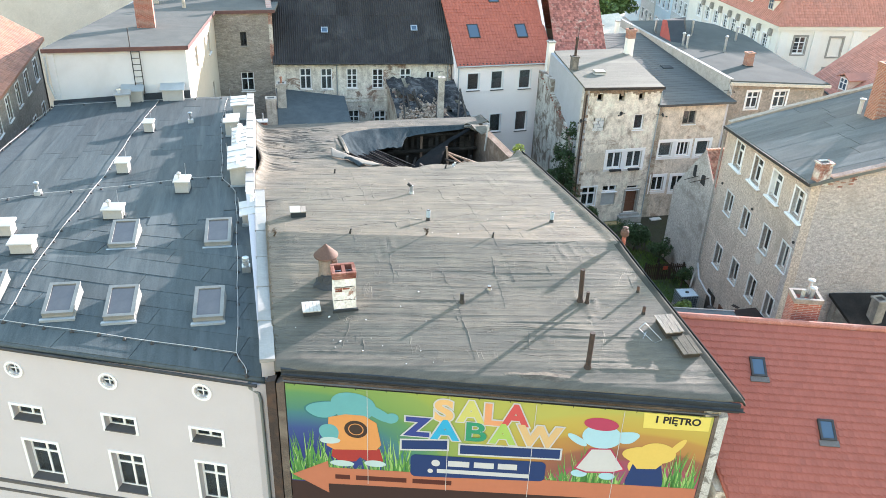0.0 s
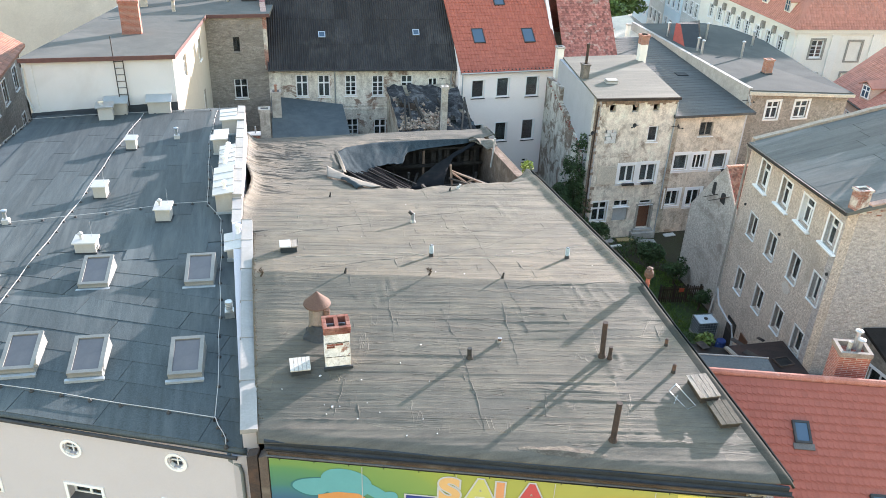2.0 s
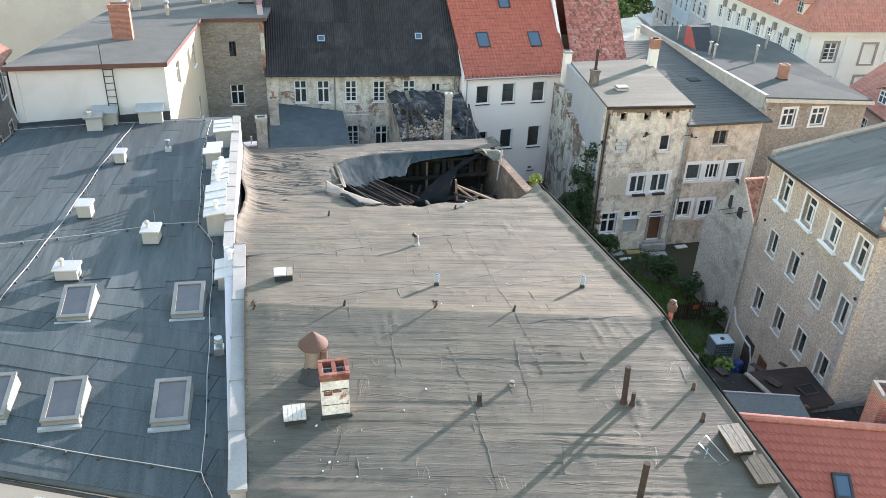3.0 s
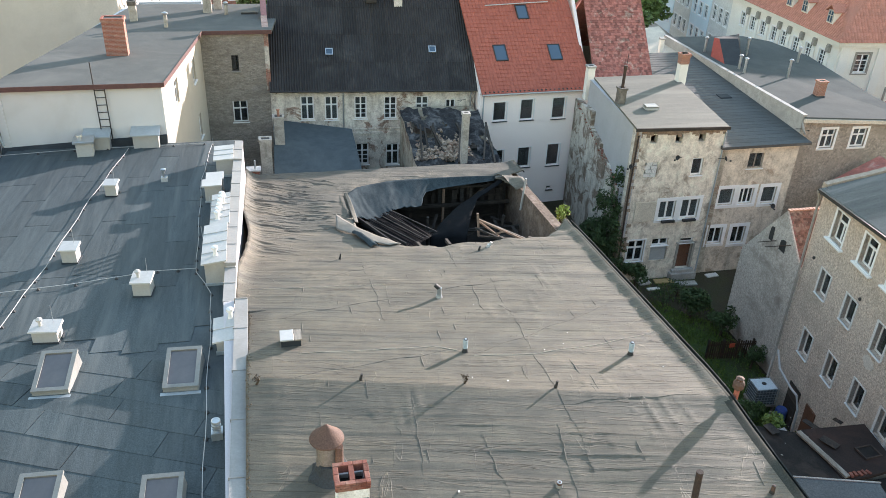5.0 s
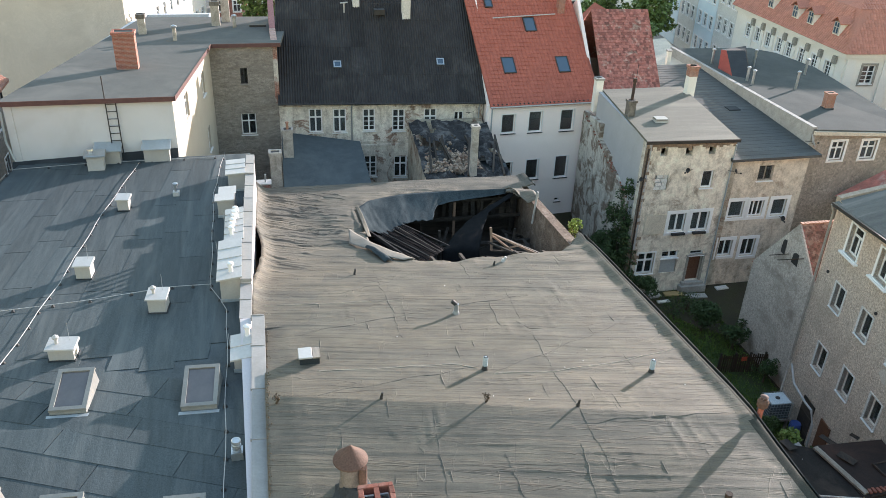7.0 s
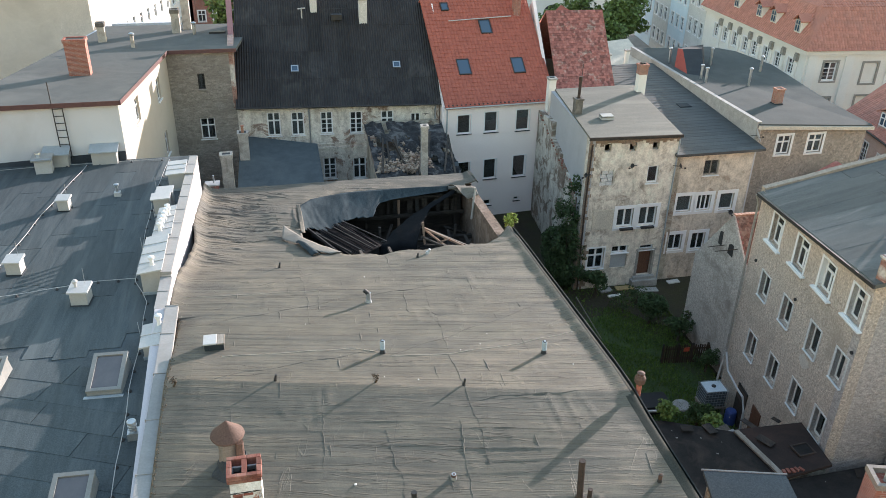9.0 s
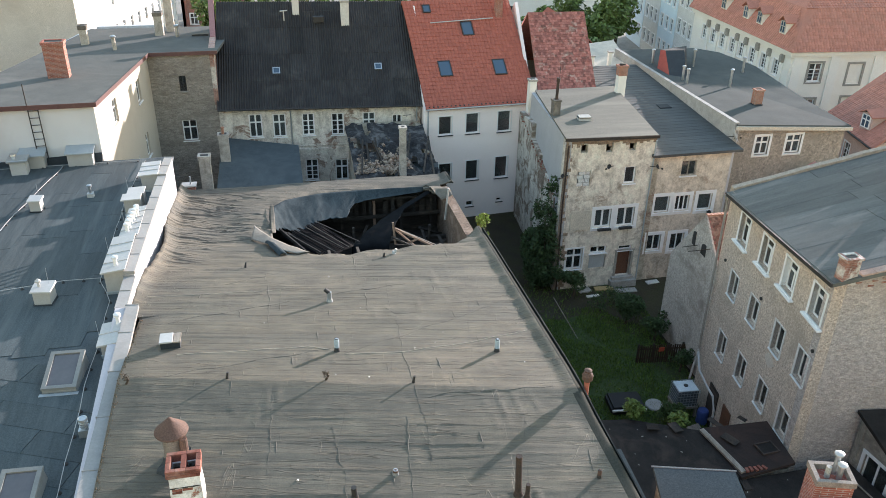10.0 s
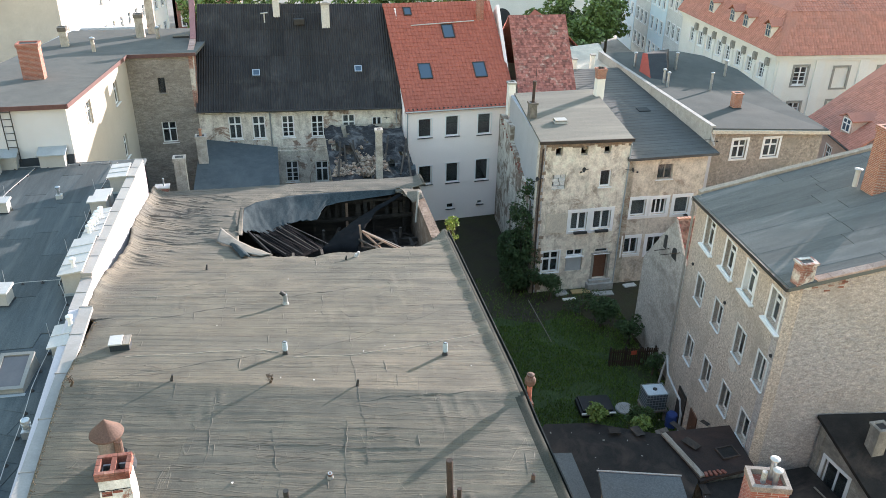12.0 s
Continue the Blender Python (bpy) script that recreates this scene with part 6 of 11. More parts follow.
for x in (-1.3, 1.3):
    for y in (-0.86, 0.72):
        bm = bmesh.new()
        tube(bm, (x, y, 0.32), (x, y + 0.14, 0.32), 0.32, 16)
        part("wheel", bm, DARK_METAL, car)

# ---- things on the torn felt roof ----


def on_felt(x, y):
    return felt_top(x, y)


def chimney_bricks(parent, x0, x1, y0, y1, z0, courses, holes):
    """Courses of single bricks round open flues."""
    bw, bh, bd = 0.24, 0.065, 0.115
    bm = bmesh.new()
    box(bm, 0, bw, 0, bd, 0, bh)
    bevel(bm, 0.006)
    me = mesh_of(bm, "brick", BRICK_PIECE)
    bm = bmesh.new()
    box(bm, 0, bd, 0, bd, 0, bh)
    bevel(bm, 0.006)
    half = mesh_of(bm, "brick", BRICK_PIECE)
    rnd = random.Random(5)
    for c in range(courses):
        z = z0 + c * 0.076
        for along, fixed, horizontal in ((x0, y0, True), (x0, y1 - bd, True), (y0 + bd, x0, False), (y0 + bd, x1 - bd, False)):
            end = (x1 if horizontal else y1 - bd)
            p = along - (0.12 if c % 2 else 0)
            while p < end - 0.04:
                s, e = max(p, along), min(p + bw, end)
                if e - s > 0.06:
                    m = Matrix.Translation((s, fixed, z)) if horizontal else Matrix.Translation((fixed + bd, s, z)) @ pose(0, 0, 0, 0, 0, 90)
                    m = m @ Matrix.Translation((rnd.uniform(-0.004, 0.004), rnd.uniform(-0.004, 0.004), 0)) @ Matrix.Diagonal(((e - s - 0.01) / bw, 1, 1, 1))
                    part("brick", me, None, parent, "", m)
                p += bw + 0.0


BRICK_PIECE = surface("red_brick_single", (0.25, 0.095, 0.068), (0.18, 0.068, 0.05), (0.30, 0.18, 0.14), scale=5, big=1.5, fine=40, bump=0.4, dist=0.006, obj_random=0.3, coords="World")
PLASTER_WHITE = surface("cracked_white_plaster", (0.68, 0.67, 0.665), (0.58, 0.57, 0.56), (0.33, 0.30, 0.27), scale=2.5, big=1.2, fine=25, bump=0.35, dist=0.02, coords="World", stain_amount=(0.6, 0.7))

ch = thing("chimney", "white plastered chimney with a red brick top and two flues", "chimney", (0.02, 0.42, -0.44))
bm = bmesh.new()
hexa(bm, [(2.24, 22.78, 12.6), (3.04, 22.78, 12.6), (3.02, 23.5, 12.6), (2.26, 23.5, 12.6), (2.27, 22.82, 14.53), (3.0, 22.82, 14.53), (3.0, 23.44, 14.53), (2.27, 23.44, 14.53)])
bmesh.ops.subdivide_edges(bm, edges=bm.edges[:], cuts=9, use_grid_fill=True)
for f in [f for f in bm.faces if f.normal.z > 0.5 and f.calc_center_median().z > 14.5 and abs(f.calc_center_median().x - 2.63) < 0.28 and abs(f.calc_center_median().y - 23.13) < 0.2]:
    bm.faces.remove(f)
for v in bm.verts:
    v.co += Vector((noise.noise(v.co * 2), noise.noise(v.co * 2 + Vector((9, 0, 0))), 0)) * 0.02
CRACKED = brick_mat("cracked_plaster_over_brick", (0.34, 0.15, 0.10), (0.28, 0.12, 0.09), (0.36, 0.31, 0.27), plaster=(0.78, 0.77, 0.75), amount=(0.30, 0.335))
part("shaft", bm, CRACKED, ch, "white plaster shaft, cracked and stained")
rg = random.Random(4)
for z, n in ((14.09, 2), (14.01, 1)):
    shift = rg.uniform(0.0, 0.74 - 0.25 * n)
    for k in range(n):
        x = 2.26 + shift + 0.25 * k
        bm = bmesh.new()
        box(bm, x, x + 0.235, 22.785, 22.85, z, z + 0.06)
        part("brick", bm, BRICK_PIECE, ch)
for z in (14.18, 13.66):
    bm = bmesh.new()
    for k in range(12):
        x = 2.27 + 0.06 * k
        box(bm, x, x + 0.062, 22.785, 22.85, z + rg.uniform(-0.012, 0.012), z + 0.014 + rg.uniform(0, 0.008))
    part("crack", bm, DARK_METAL, ch, "dark crack across the plaster")
bm = ring_bm(2.24, 3.03, 22.79, 23.47, 0.1, 14.50, 14.735)
part("core", bm, BRICK_PIECE, ch)
bm = bmesh.new()
box(bm, 2.58, 2.70, 22.9, 23.37, 14.3, 14.74)
part("flue_divider", bm, BRICK_PIECE, ch)
bm = bmesh.new()
box(bm, 2.36, 2.91, 22.9, 23.36, 14.2, 14.36)
part("flue", bm, WOOD_DARK, ch, "dark block that gives the flue its shade")
chimney_bricks(ch, 2.22, 3.05, 22.77, 23.49, 14.53, 3, 2)
bm = bmesh.new()
box(bm, 2.2, 3.08, 22.7, 22.775, 13.0, 13.33)
part("felt_skirt", bm, FELT_DARK, ch)

cap = thing("chimney", "round plastered flue under a pinkish conical cap", "chimney")
bm = bmesh.new()
lathe(bm, [(0.36, 12.75), (0.31, 13.05), (0.27, 13.4), (0.28, 13.98)], 20, (2.22, 25.15, 0))
part("shaft", bm, surface("sooty_plaster", (0.21, 0.185, 0.16), (0.11, 0.098, 0.088), (0.06, 0.055, 0.05), scale=3, big=1.3, fine=25, bump=0.5, coords="World"), cap)
bm = bmesh.new()
lathe(bm, [(0.42, 13.93), (0.44, 13.97), (0.43, 14.0), (0.23, 14.2), (0.02, 14.42)], 28, (2.22, 25.15, 0))
part("cone", bm, CONE, cap, "pinkish cement cone")
bm = bmesh.new()
tube(bm, (2.5, 24.95, 12.7), (2.5, 24.95, 13.85), 0.11, 14)
part("clay_pipe", bm, surface("sooty_clay", (0.17, 0.10, 0.075), (0.08, 0.055, 0.045), scale=4, fine=25, bump=0.3), cap, "upright clay pipe stained with soot")
bm = bmesh.new()
lathe(bm, [(0.75, 12.62), (0.55, 12.85), (0.42, 13.0), (0.34, 13.25)], 18, (2.3, 25.1, 0))
for v in bm.verts:
    v.co += Vector((noise.noise(v.co * 5), noise.noise(v.co * 5 + Vector((3, 0, 0))), 0.6 * noise.noise(v.co * 6))) * 0.09
part("collar", bm, FELT_DARK, cap, "ragged dark felt collar")

wb_box = thing("roof_hatch", "low roof hatch with weathered whitish boards", "hatch")
bm = bmesh.new()
box(bm, 1.22, 1.8, 23.12, 23.68, 12.55, 12.93)
part("curb", bm, FELT_DARK, wb_box)
for k in range(5):
    bm = bmesh.new()
    box(bm, 1.2 + k * 0.125, 1.2 + k * 0.125 + 0.118, 23.08, 23.74, 12.93 + 0.004 * (k % 2), 12.965 + 0.004 * (k % 2))
    part("board", bm, surface("whitish_board", (0.56, 0.55, 0.50), (0.40, 0.38, 0.34), scale=6, stretch=(4, 1, 1), fine=30, bump=0.3), wb_box)

vb = thing("roof_vent", "squat dark roof vent under a white lid", "vent")
z = on_felt(1.6, 31.2)
bm = bmesh.new()
box(bm, 1.3, 1.92, 31.0, 31.5, z - 0.1, z + 0.26)
part("body", bm, FELT_DARK, vb)
bm = bmesh.new()
box(bm, 1.27, 1.7, 30.95, 31.52, z + 0.28, z + 0.34)
bevel(bm, 0.012)
part("lid", bm, WHITE_SHEET, vb)
bm = bmesh.new()
box(bm, 1.72, 1.95, 30.97, 31.52, z + 0.265, z + 0.31)
part("board", bm, WOOD_OLD, vb)


def pipe(x, y, h, r, mat, label, capped=None, tilt=(0, 0), name="vent_pipe"):
    z = on_felt(x, y)
    t = thing(name, label, "pipe", (x, y, z - 0.08), group="roof pipes")
    bm = bmesh.new()
    tube(bm, (0, 0, 0), (tilt[0], tilt[1], h + 0.08), r, 14)
    tube(bm, (0, 0, 0), (tilt[0] * 0.1, tilt[1] * 0.1, 0.2), r * 1.8, 14, r * 1.1)
    part("pipe", bm, mat, t)
    if capped:
        bm = bmesh.new()
        lathe(bm, [(r * 1.15, h - 0.26), (r * 1.2, h + 0.02), (r * 1.1, h + 0.06), (0.02, h + 0.09)], 14, (tilt[0], tilt[1], 0))
        part("cap", bm, capped, t)
    return t


BLUE_CAP = surface("pale_blue_plastic", (0.40, 0.48, 0.54), (0.33, 0.40, 0.46), scale=4, rough=0.5, bump=0.1)
pipe(10.86, 22.1, 1.3, 0.085, RUST, "tall rusty brown roof pipe", None, (-0.06, 0.0))
pipe(11.05, 21.95, 0.45, 0.06, RUST, "short rusty pipe beside the tall one")
pipe(9.77, 18.6, 1.3, 0.085, RUST, "tall rusty brown roof pipe near the eave", None, (0.02, 0.03))
pipe(6.75, 22.9, 0.38, 0.075, DARK_METAL, "short black roof pipe", None, (-0.02, 0))
pipe(6.97, 29.72, 0.5, 0.07, DARK_METAL, "dark roof pipe with a pale blue cap", BLUE_CAP)
pipe(12.12, 28.62, 0.48, 0.07, DARK_METAL, "dark roof pipe with a pale blue cap", BLUE_CAP)
pipe(7.9, 23.5, 0.16, 0.06, GALV, "low dull pink mushroom vent", CONE)
pipe(12.75, 20.95, 0.32, 0.05, DARK_METAL, "short dark pipe with a pink cap", CONE)
pipe(13.1, 22.2, 0.26, 0.045, DARK_METAL, "short dark pipe with a pink cap", CONE)
for x, y, h in ((3.5, 28.5, 0.22), (9.05, 27.1, 0.24), (3.93, 38.6, 0.25), (9.84, 38.6, 0.2), (5.0, 26.0, 0.0)):
    if h:
        pipe(x, y, h, 0.035, DARK_METAL, "thin dark stub standing on the felt", None, (0.03, 0))
t = pipe(7.1, 34.1, 0.42, 0.085, GALV, "grey roof pipe with a bent top")
bm = bmesh.new()
tube(bm, (0, 0, 0.46), (-0.16, 0.05, 0.6), 0.08, 12)
part("elbow", bm, DARK_METAL, t)
t = pipe(10.33, 38.9, 0.22, 0.06, WHITE_SHEET, "short bent white pipe at the torn edge", None, (0.12, 0))

# cowl chimney pot at the edge
BRICK_RED_PAINT = surface("brick_red_clay", (0.36, 0.13, 0.09), (0.28, 0.10, 0.07), scale=5, fine=25, bump=0.2)
z = 12.6
cp = thing("chimney_pot", "brick-red chimney pot with a pinkish cowl at the roof edge", "chimney", (14.1, 25.75, z))
bm = bmesh.new()
tube(bm, (0, 0, 0), (0, 0, 0.9), 0.08, 14)
part("pipe", bm, BRICK_RED_PAINT, cp)
bm = bmesh.new()
lathe(bm, [(0.1, 0.8), (0.16, 0.87), (0.17, 1.02), (0.13, 1.1), (0.1, 1.12)], 16)
part("cowl", bm, CONE, cp)
bm = bmesh.new()
for a in range(4):
    q = pose(0, 0, 0, 0, 0, 90 * a)
    box(bm, 0.06, 0.1, -0.03, 0.03, 1.08, 1.18, q)
lathe(bm, [(0.11, 1.18), (0.12, 1.2), (0.03, 1.23)], 14)
part("cap", bm, CONE, cp)
bm = bmesh.new()
box(bm, -0.13, 0.13, -0.13, 0.13, -0.6, 0.18)
part("base", bm, CONE, cp)

# wooden boards and frame near the edge
bd = thing("roof_hatch", "raised wooden hatch with weathered grey boards", "hatch", (13.2, 19.95, on_felt(13.2, 19.9)), rz=-4)
bm = bmesh.new()
box(bm, -0.28, 0.28, -0.48, 0.46, -0.05, 0.2)
part("curb", bm, WOOD_DARK, bd, "dark tarred curb")
for k in range(5):
    bm = bmesh.new()
    box(bm, -0.32 + k * 0.128, -0.32 + k * 0.128 + 0.12, -0.54, 0.52, 0.22, 0.25, pose(0, 0, 0, 1.0 * (k % 2), -3, 0))
    part("board", bm, WOOD_OLD, bd)
bd2 = thing("roof_hatch", "low hatch under mossy dark grey boards", "hatch", (13.27, 18.85, on_felt(13.2, 18.7)), rz=-4)
bm = bmesh.new()
box(bm, -0.26, 0.3, -0.45, 0.48, -0.05, 0.13)
part("curb", bm, WOOD_DARK, bd2)
MOSSY = surface("mossy_grey_board", (0.085, 0.078, 0.058), (0.05, 0.048, 0.037), (0.035, 0.037, 0.02), scale=4, fine=25, bump=0.4)
for k in range(4):
    bm = bmesh.new()
    box(bm, -0.3 + k * 0.16, -0.3 + k * 0.16 + 0.152, -0.5, 0.53, 0.13, 0.165, pose(0, 0, 0.004 * (k % 2), 0, 0, 0))
    part("board", bm, MOSSY, bd2)
fm = thing("metal_frame", "bent light metal frame leaning on boards", "frame", (12.45, 19.8, 12.88), rz=-12)
bm = bmesh.new()
polytube(bm, [(-0.05, 0.5, 0.2), (0.32, -0.35, 0.1), (0.05, -0.45, 0.04), (-0.3, 0.3, 0.1), (-0.05, 0.5, 0.2)], 0.013)
tube(bm, (-0.1, 0.1, 0.1), (-0.35, -0.35, 0.02), 0.012)
part("bar", bm, GALV, fm)
# front edge: gutter board and metal edge
fascia = bmesh.new()
hexa(fascia, [(0.3, 20.66, 12.2), (13.75, 16.13, 12.4), (13.75, 16.21, 12.4), (0.3, 20.74, 12.2), (0.3, 20.66, 12.52), (13.75, 16.13, 12.74), (13.75, 16.21, 12.74), (0.3, 20.74, 12.52)])
part("fascia", fascia, FELT_DARK, hall, "dark weathered eave board")
bm = bmesh.new()
seg = 10
A, B = Vector((0.3, 20.55, 12.42)), Vector((13.8, 16.01, 12.62))
d = (B - A).normalized()
nn = Vector((d.y, -d.x, 0)).normalized()
ra, rb2 = [], []
for k in range(seg + 1):
    w = math.pi * k / seg
    off = nn * (0.09 * math.cos(w)) + Vector((0, 0, -0.09 * math.sin(w)))
    ra.append((bm.verts.new(A + off), bm.verts.new(A + off * 0.86)))
    rb2.append((bm.verts.new(B + off), bm.verts.new(B + off * 0.86)))
for k in range(seg):
    bm.faces.new([ra[k][0], ra[k + 1][0], rb2[k + 1][0], rb2[k][0]])
    bm.faces.new([ra[k][1], rb2[k][1], rb2[k + 1][1], ra[k + 1][1]])
part("gutter", bm, DARK_METAL, hall, "dark metal gutter along the eave")
# right-hand metal edge strip
bm = bmesh.new()
ys = [16.32 + k * 1.4 for k in range(27)]
EDGE_FELT = surface("dark_edge_felt", (0.042, 0.044, 0.043), (0.026, 0.028, 0.028), (0.07, 0.068, 0.062), scale=2, big=0.6, fine=20, bump=0.4, coords="World", spec=0.05)
for y0, y1 in zip(ys, ys[1:]):
    y1 = min(y1 - 0.015, 52.7)
    for_x = lambda y: right_x(y) + 0.02
    za, zb = on_felt(for_x(y0) - 0.2, max(y0, eave_y(13.6))) , on_felt(for_x(y1) - 0.2, y1)
    if y0 > 40.5:
        break
    ua, ub = -0.02 + 0.1 * min(1, max(0, (y0 - 24) / 3)), -0.02 + 0.1 * min(1, max(0, (y1 - 24) / 3))
    hexa(bm, [(for_x(y0) + 0.2, y0, za - 0.2), (for_x(y0) + 0.235, y0, za - 0.2), (for_x(y1) + 0.235, y1, zb - 0.2), (for_x(y1) + 0.2, y1, zb - 0.2),
              (for_x(y0) + 0.2, y0, za + ua), (for_x(y0) + 0.235, y0, za + ua), (for_x(y1) + 0.235, y1, zb + ub), (for_x(y1) + 0.2, y1, zb + ub)])
part("edge_strip", bm, EDGE_FELT, hall, "dark edge strip of felt")

# laps, patches and debris of the felt
rnd = random.Random(11)
CORD = surface("pale_cord", (0.50, 0.45, 0.36), (0.40, 0.36, 0.29), scale=4, fine=25, bump=0.1)
MOSS = surface("brown_moss", (0.11, 0.085, 0.05), (0.07, 0.055, 0.035), (0.06, 0.065, 0.03), scale=3, big=0.8, fine=25, bump=0.4, coords="World")
# felt tone lightened so that the folds look caught by the sun
FOLD = surface("sunlit_felt_fold", (0.125, 0.117, 0.097), (0.085, 0.08, 0.067), scale=3, fine=22, bump=0.3, coords="World")


def fold(pts, w, mat=None):
    """A low standing crease in the felt along a line."""
    mat = mat or FOLD
    bm = bmesh.new()
    pts = [Vector((x, y, on_felt(x, y) + 0.004)) for x, y in pts]
    rows = []
    for k, p in enumerate(pts):
        d = (pts[min(k + 1, len(pts) - 1)] - pts[max(k - 1, 0)]).normalized()
        s = Vector((d.y, -d.x, 0))
        e = w * (0.35 + 0.65 * math.sin(math.pi * k / (len(pts) - 1))) * max(0.08, 0.8 + 2.2 * noise.noise(Vector((p.x * 3, p.y * 1.9, 8.0))))
        rows.append([bm.verts.new(p + s * f * e + Vector((0, 0, g * e - 0.012 * (abs(f) > 1)))) for f, g in ((-2.4, 0), (-0.5, 0.8), (0.6, 0.7), (2.4, 0))])
    for a, b in zip(rows, rows[1:]):
        for q in range(3):
            bm.faces.new([a[q], a[q + 1], b[q + 1], b[q]]).smooth = True
    part("fold", bm, mat, hall)


# cross seams run down the slope in crooked lines, with a few short creases between
def crooked(pts, w, seed):
    line = []
    for (x0, y0), (x1, y1) in zip(pts, pts[1:]):
        n = max(3, int(math.hypot(x1 - x0, y1 - y0) / 0.12))
        line += [(x0 + (x1 - x0) * q / n, y0 + (y1 - y0) * q / n) for q in range(n)]
    line.append(pts[-1])
    wob = min(1.0, math.dist(pts[0], pts[-1]) / 1.6) ** 2
    fold([(x + wob * 0.06 * noise.noise(Vector((x * 0.5, y * 1.7, seed))) + wob * 0.05 * noise.noise(Vector((x, y * 4.3, seed))), y) for x, y in line], w)


SEAMS = [
    [(6.38, 25.65), (6.51, 24.62), (6.6, 23.53), (6.53, 22.54), (6.52, 21.59), (6.46, 20.61), (6.4, 19.69)],
    [(9.51, 36.07), (9.25, 33.3), (9.26, 31.54), (9.09, 29.41), (9.06, 27.1), (9.04, 24.74), (8.95, 23.76)],
    [(8.56, 25.61), (8.42, 24.36), (8.25, 22.97), (8.15, 22.28)],
    [(4.88, 27.72), (4.65, 25.11), (4.56, 24.17)],
    [(3.57, 24.73), (3.28, 23.63)], [(2.89, 23.06), (2.29, 21.18)], [(13.2, 23.26), (13.05, 22.45)], [(8.6, 20.96), (8.24, 19.87)],
    [(4.75, 39.24), (4.75, 37.13), (4.87, 34.62), (4.78, 32.15)],
    [(8.56, 39.4), (8.41, 36.31)], [(8.54, 34.81), (8.37, 32.59)], [(11.42, 39.3), (11.52, 38.46)], [(11.33, 35.67), (11.17, 34.24)],
    [(3.79, 34.29), (3.78, 32.7)], [(5.24, 34.73), (5.22, 33.61)], [(7.69, 32.38), (7.4, 31.44)], [(10.34, 27.65), (10.27, 26.79)],
    [(8.43, 28.44), (8.39, 27.55)], [(9.04, 32.98), (9.35, 32.38), (9.78, 32.28)]]
for k, pts in enumerate(SEAMS):
    crooked(pts, 0.007 if len(pts) > 2 else 0.009, k)
for k in range(40):
    x, y, ln = rnd.uniform(1.2, 12.8), rnd.uniform(21.0, 39.0), rnd.uniform(0.3, 1.0)
    if y > eave_y(x) + 1 and near_poly(HOLE, x, y) > 1.0:
        crooked([(x, y + ln / 2), (x - 0.04 * ln, y - ln / 2)], rnd.uniform(0.007, 0.013), 30 + k)
# creases fanning out beside the torn side
for k in range(60):
    x, y = rnd.uniform(0.7, 4.6), rnd.uniform(42.5, 51.0)
    ln = rnd.uniform(0.5, 1.6)
    lean = -0.95 + 0.1 * (51 - y) + rnd.uniform(-0.12, 0.12)
    pts = [(x + ln * (q / 12 - 0.5), y + lean * ln * (q / 12 - 0.5) + 0.10 * noise.noise(Vector((x + q * 0.15, y, 6)))) for q in range(13)]
    if all(felt_left(b) + 0.15 < a < 5.0 and b < 52 for a, b in pts):
        fold(pts, rnd.uniform(0.02, 0.042), FELT_M)
# long laps that stand up along the strips
for x0, y0, x1, y1 in ((1.3, 33.2, 5.6, 34.4), (1.6, 29.0, 6.9, 30.0), (7.2, 29.5, 12.9, 32.3), (3.0, 36.6, 5.4, 37.6), (6.8, 34.6, 10.2, 35.2), (8.6, 26.4, 13.2, 26.0)):
    fold([(x0 + (x1 - x0) * q / 24, y0 + (y1 - y0) * q / 24 + 0.16 * noise.noise(Vector((x0 + q * 0.22, y0, 2)))) for q in range(25)], 0.012)
# cords lying across the felt
for pts in ([(1.84, 30.48), (4.07, 30.31), (6.04, 30.26), (7.0, 29.75)], [(7.2, 29.4), (9.17, 29.21), (11.58, 29.5), (13.9, 30.05)], [(0.3, 35.94), (2.98, 35.72), (5.59, 35.61)]):
    t = thing("cord", "thin pale cord lying across the felt", "cord", group="cords on the felt")
    line = []
    for (x0, y0), (x1, y1) in zip(pts, pts[1:]):
        n = max(2, int(math.hypot(x1 - x0, y1 - y0) / 0.25))
        line += [(x0 + (x1 - x0) * q / n, y0 + (y1 - y0) * q / n + 0.02 * math.sin(7 * q / n)) for q in range(n)]
    bm = bmesh.new()
    polytube(bm, [(x, y, on_felt(x, y) + 0.006) for x, y in line], 0.010, 5)
    part("strand", bm, CORD, t)
# dirt and moss gathered at the foot of the party wall
bm = bmesh.new()
rd = random.Random(19)
for k in range(420):
    y = rd.uniform(21.3, 33.8)
    x = felt_left(y) + 0.02 + abs(rd.gauss(0, 0.06))
    a = 0.012 + 0.03 * rd.random()
    c = Vector((x, y, on_felt(x, y) + (0.0 if y < 34 else 0.2)))
    vs = [bm.verts.new(c + Vector((a * math.cos(q * 1.05) * rd.uniform(0.6, 1.2), a * 1.6 * math.sin(q * 1.05) * rd.uniform(0.6, 1.2), -0.02))) for q in range(6)]
    top = bm.verts.new(c + Vector((0, 0, 0.012 + 0.02 * rd.random())))
    for q in range(6):
        bm.faces.new([vs[q], vs[(q + 1) % 6], top])
tagged(part("moss", bm, MOSS), "brown moss and dirt along the foot of the wall", "moss", kind="stuff")
bm = bmesh.new()
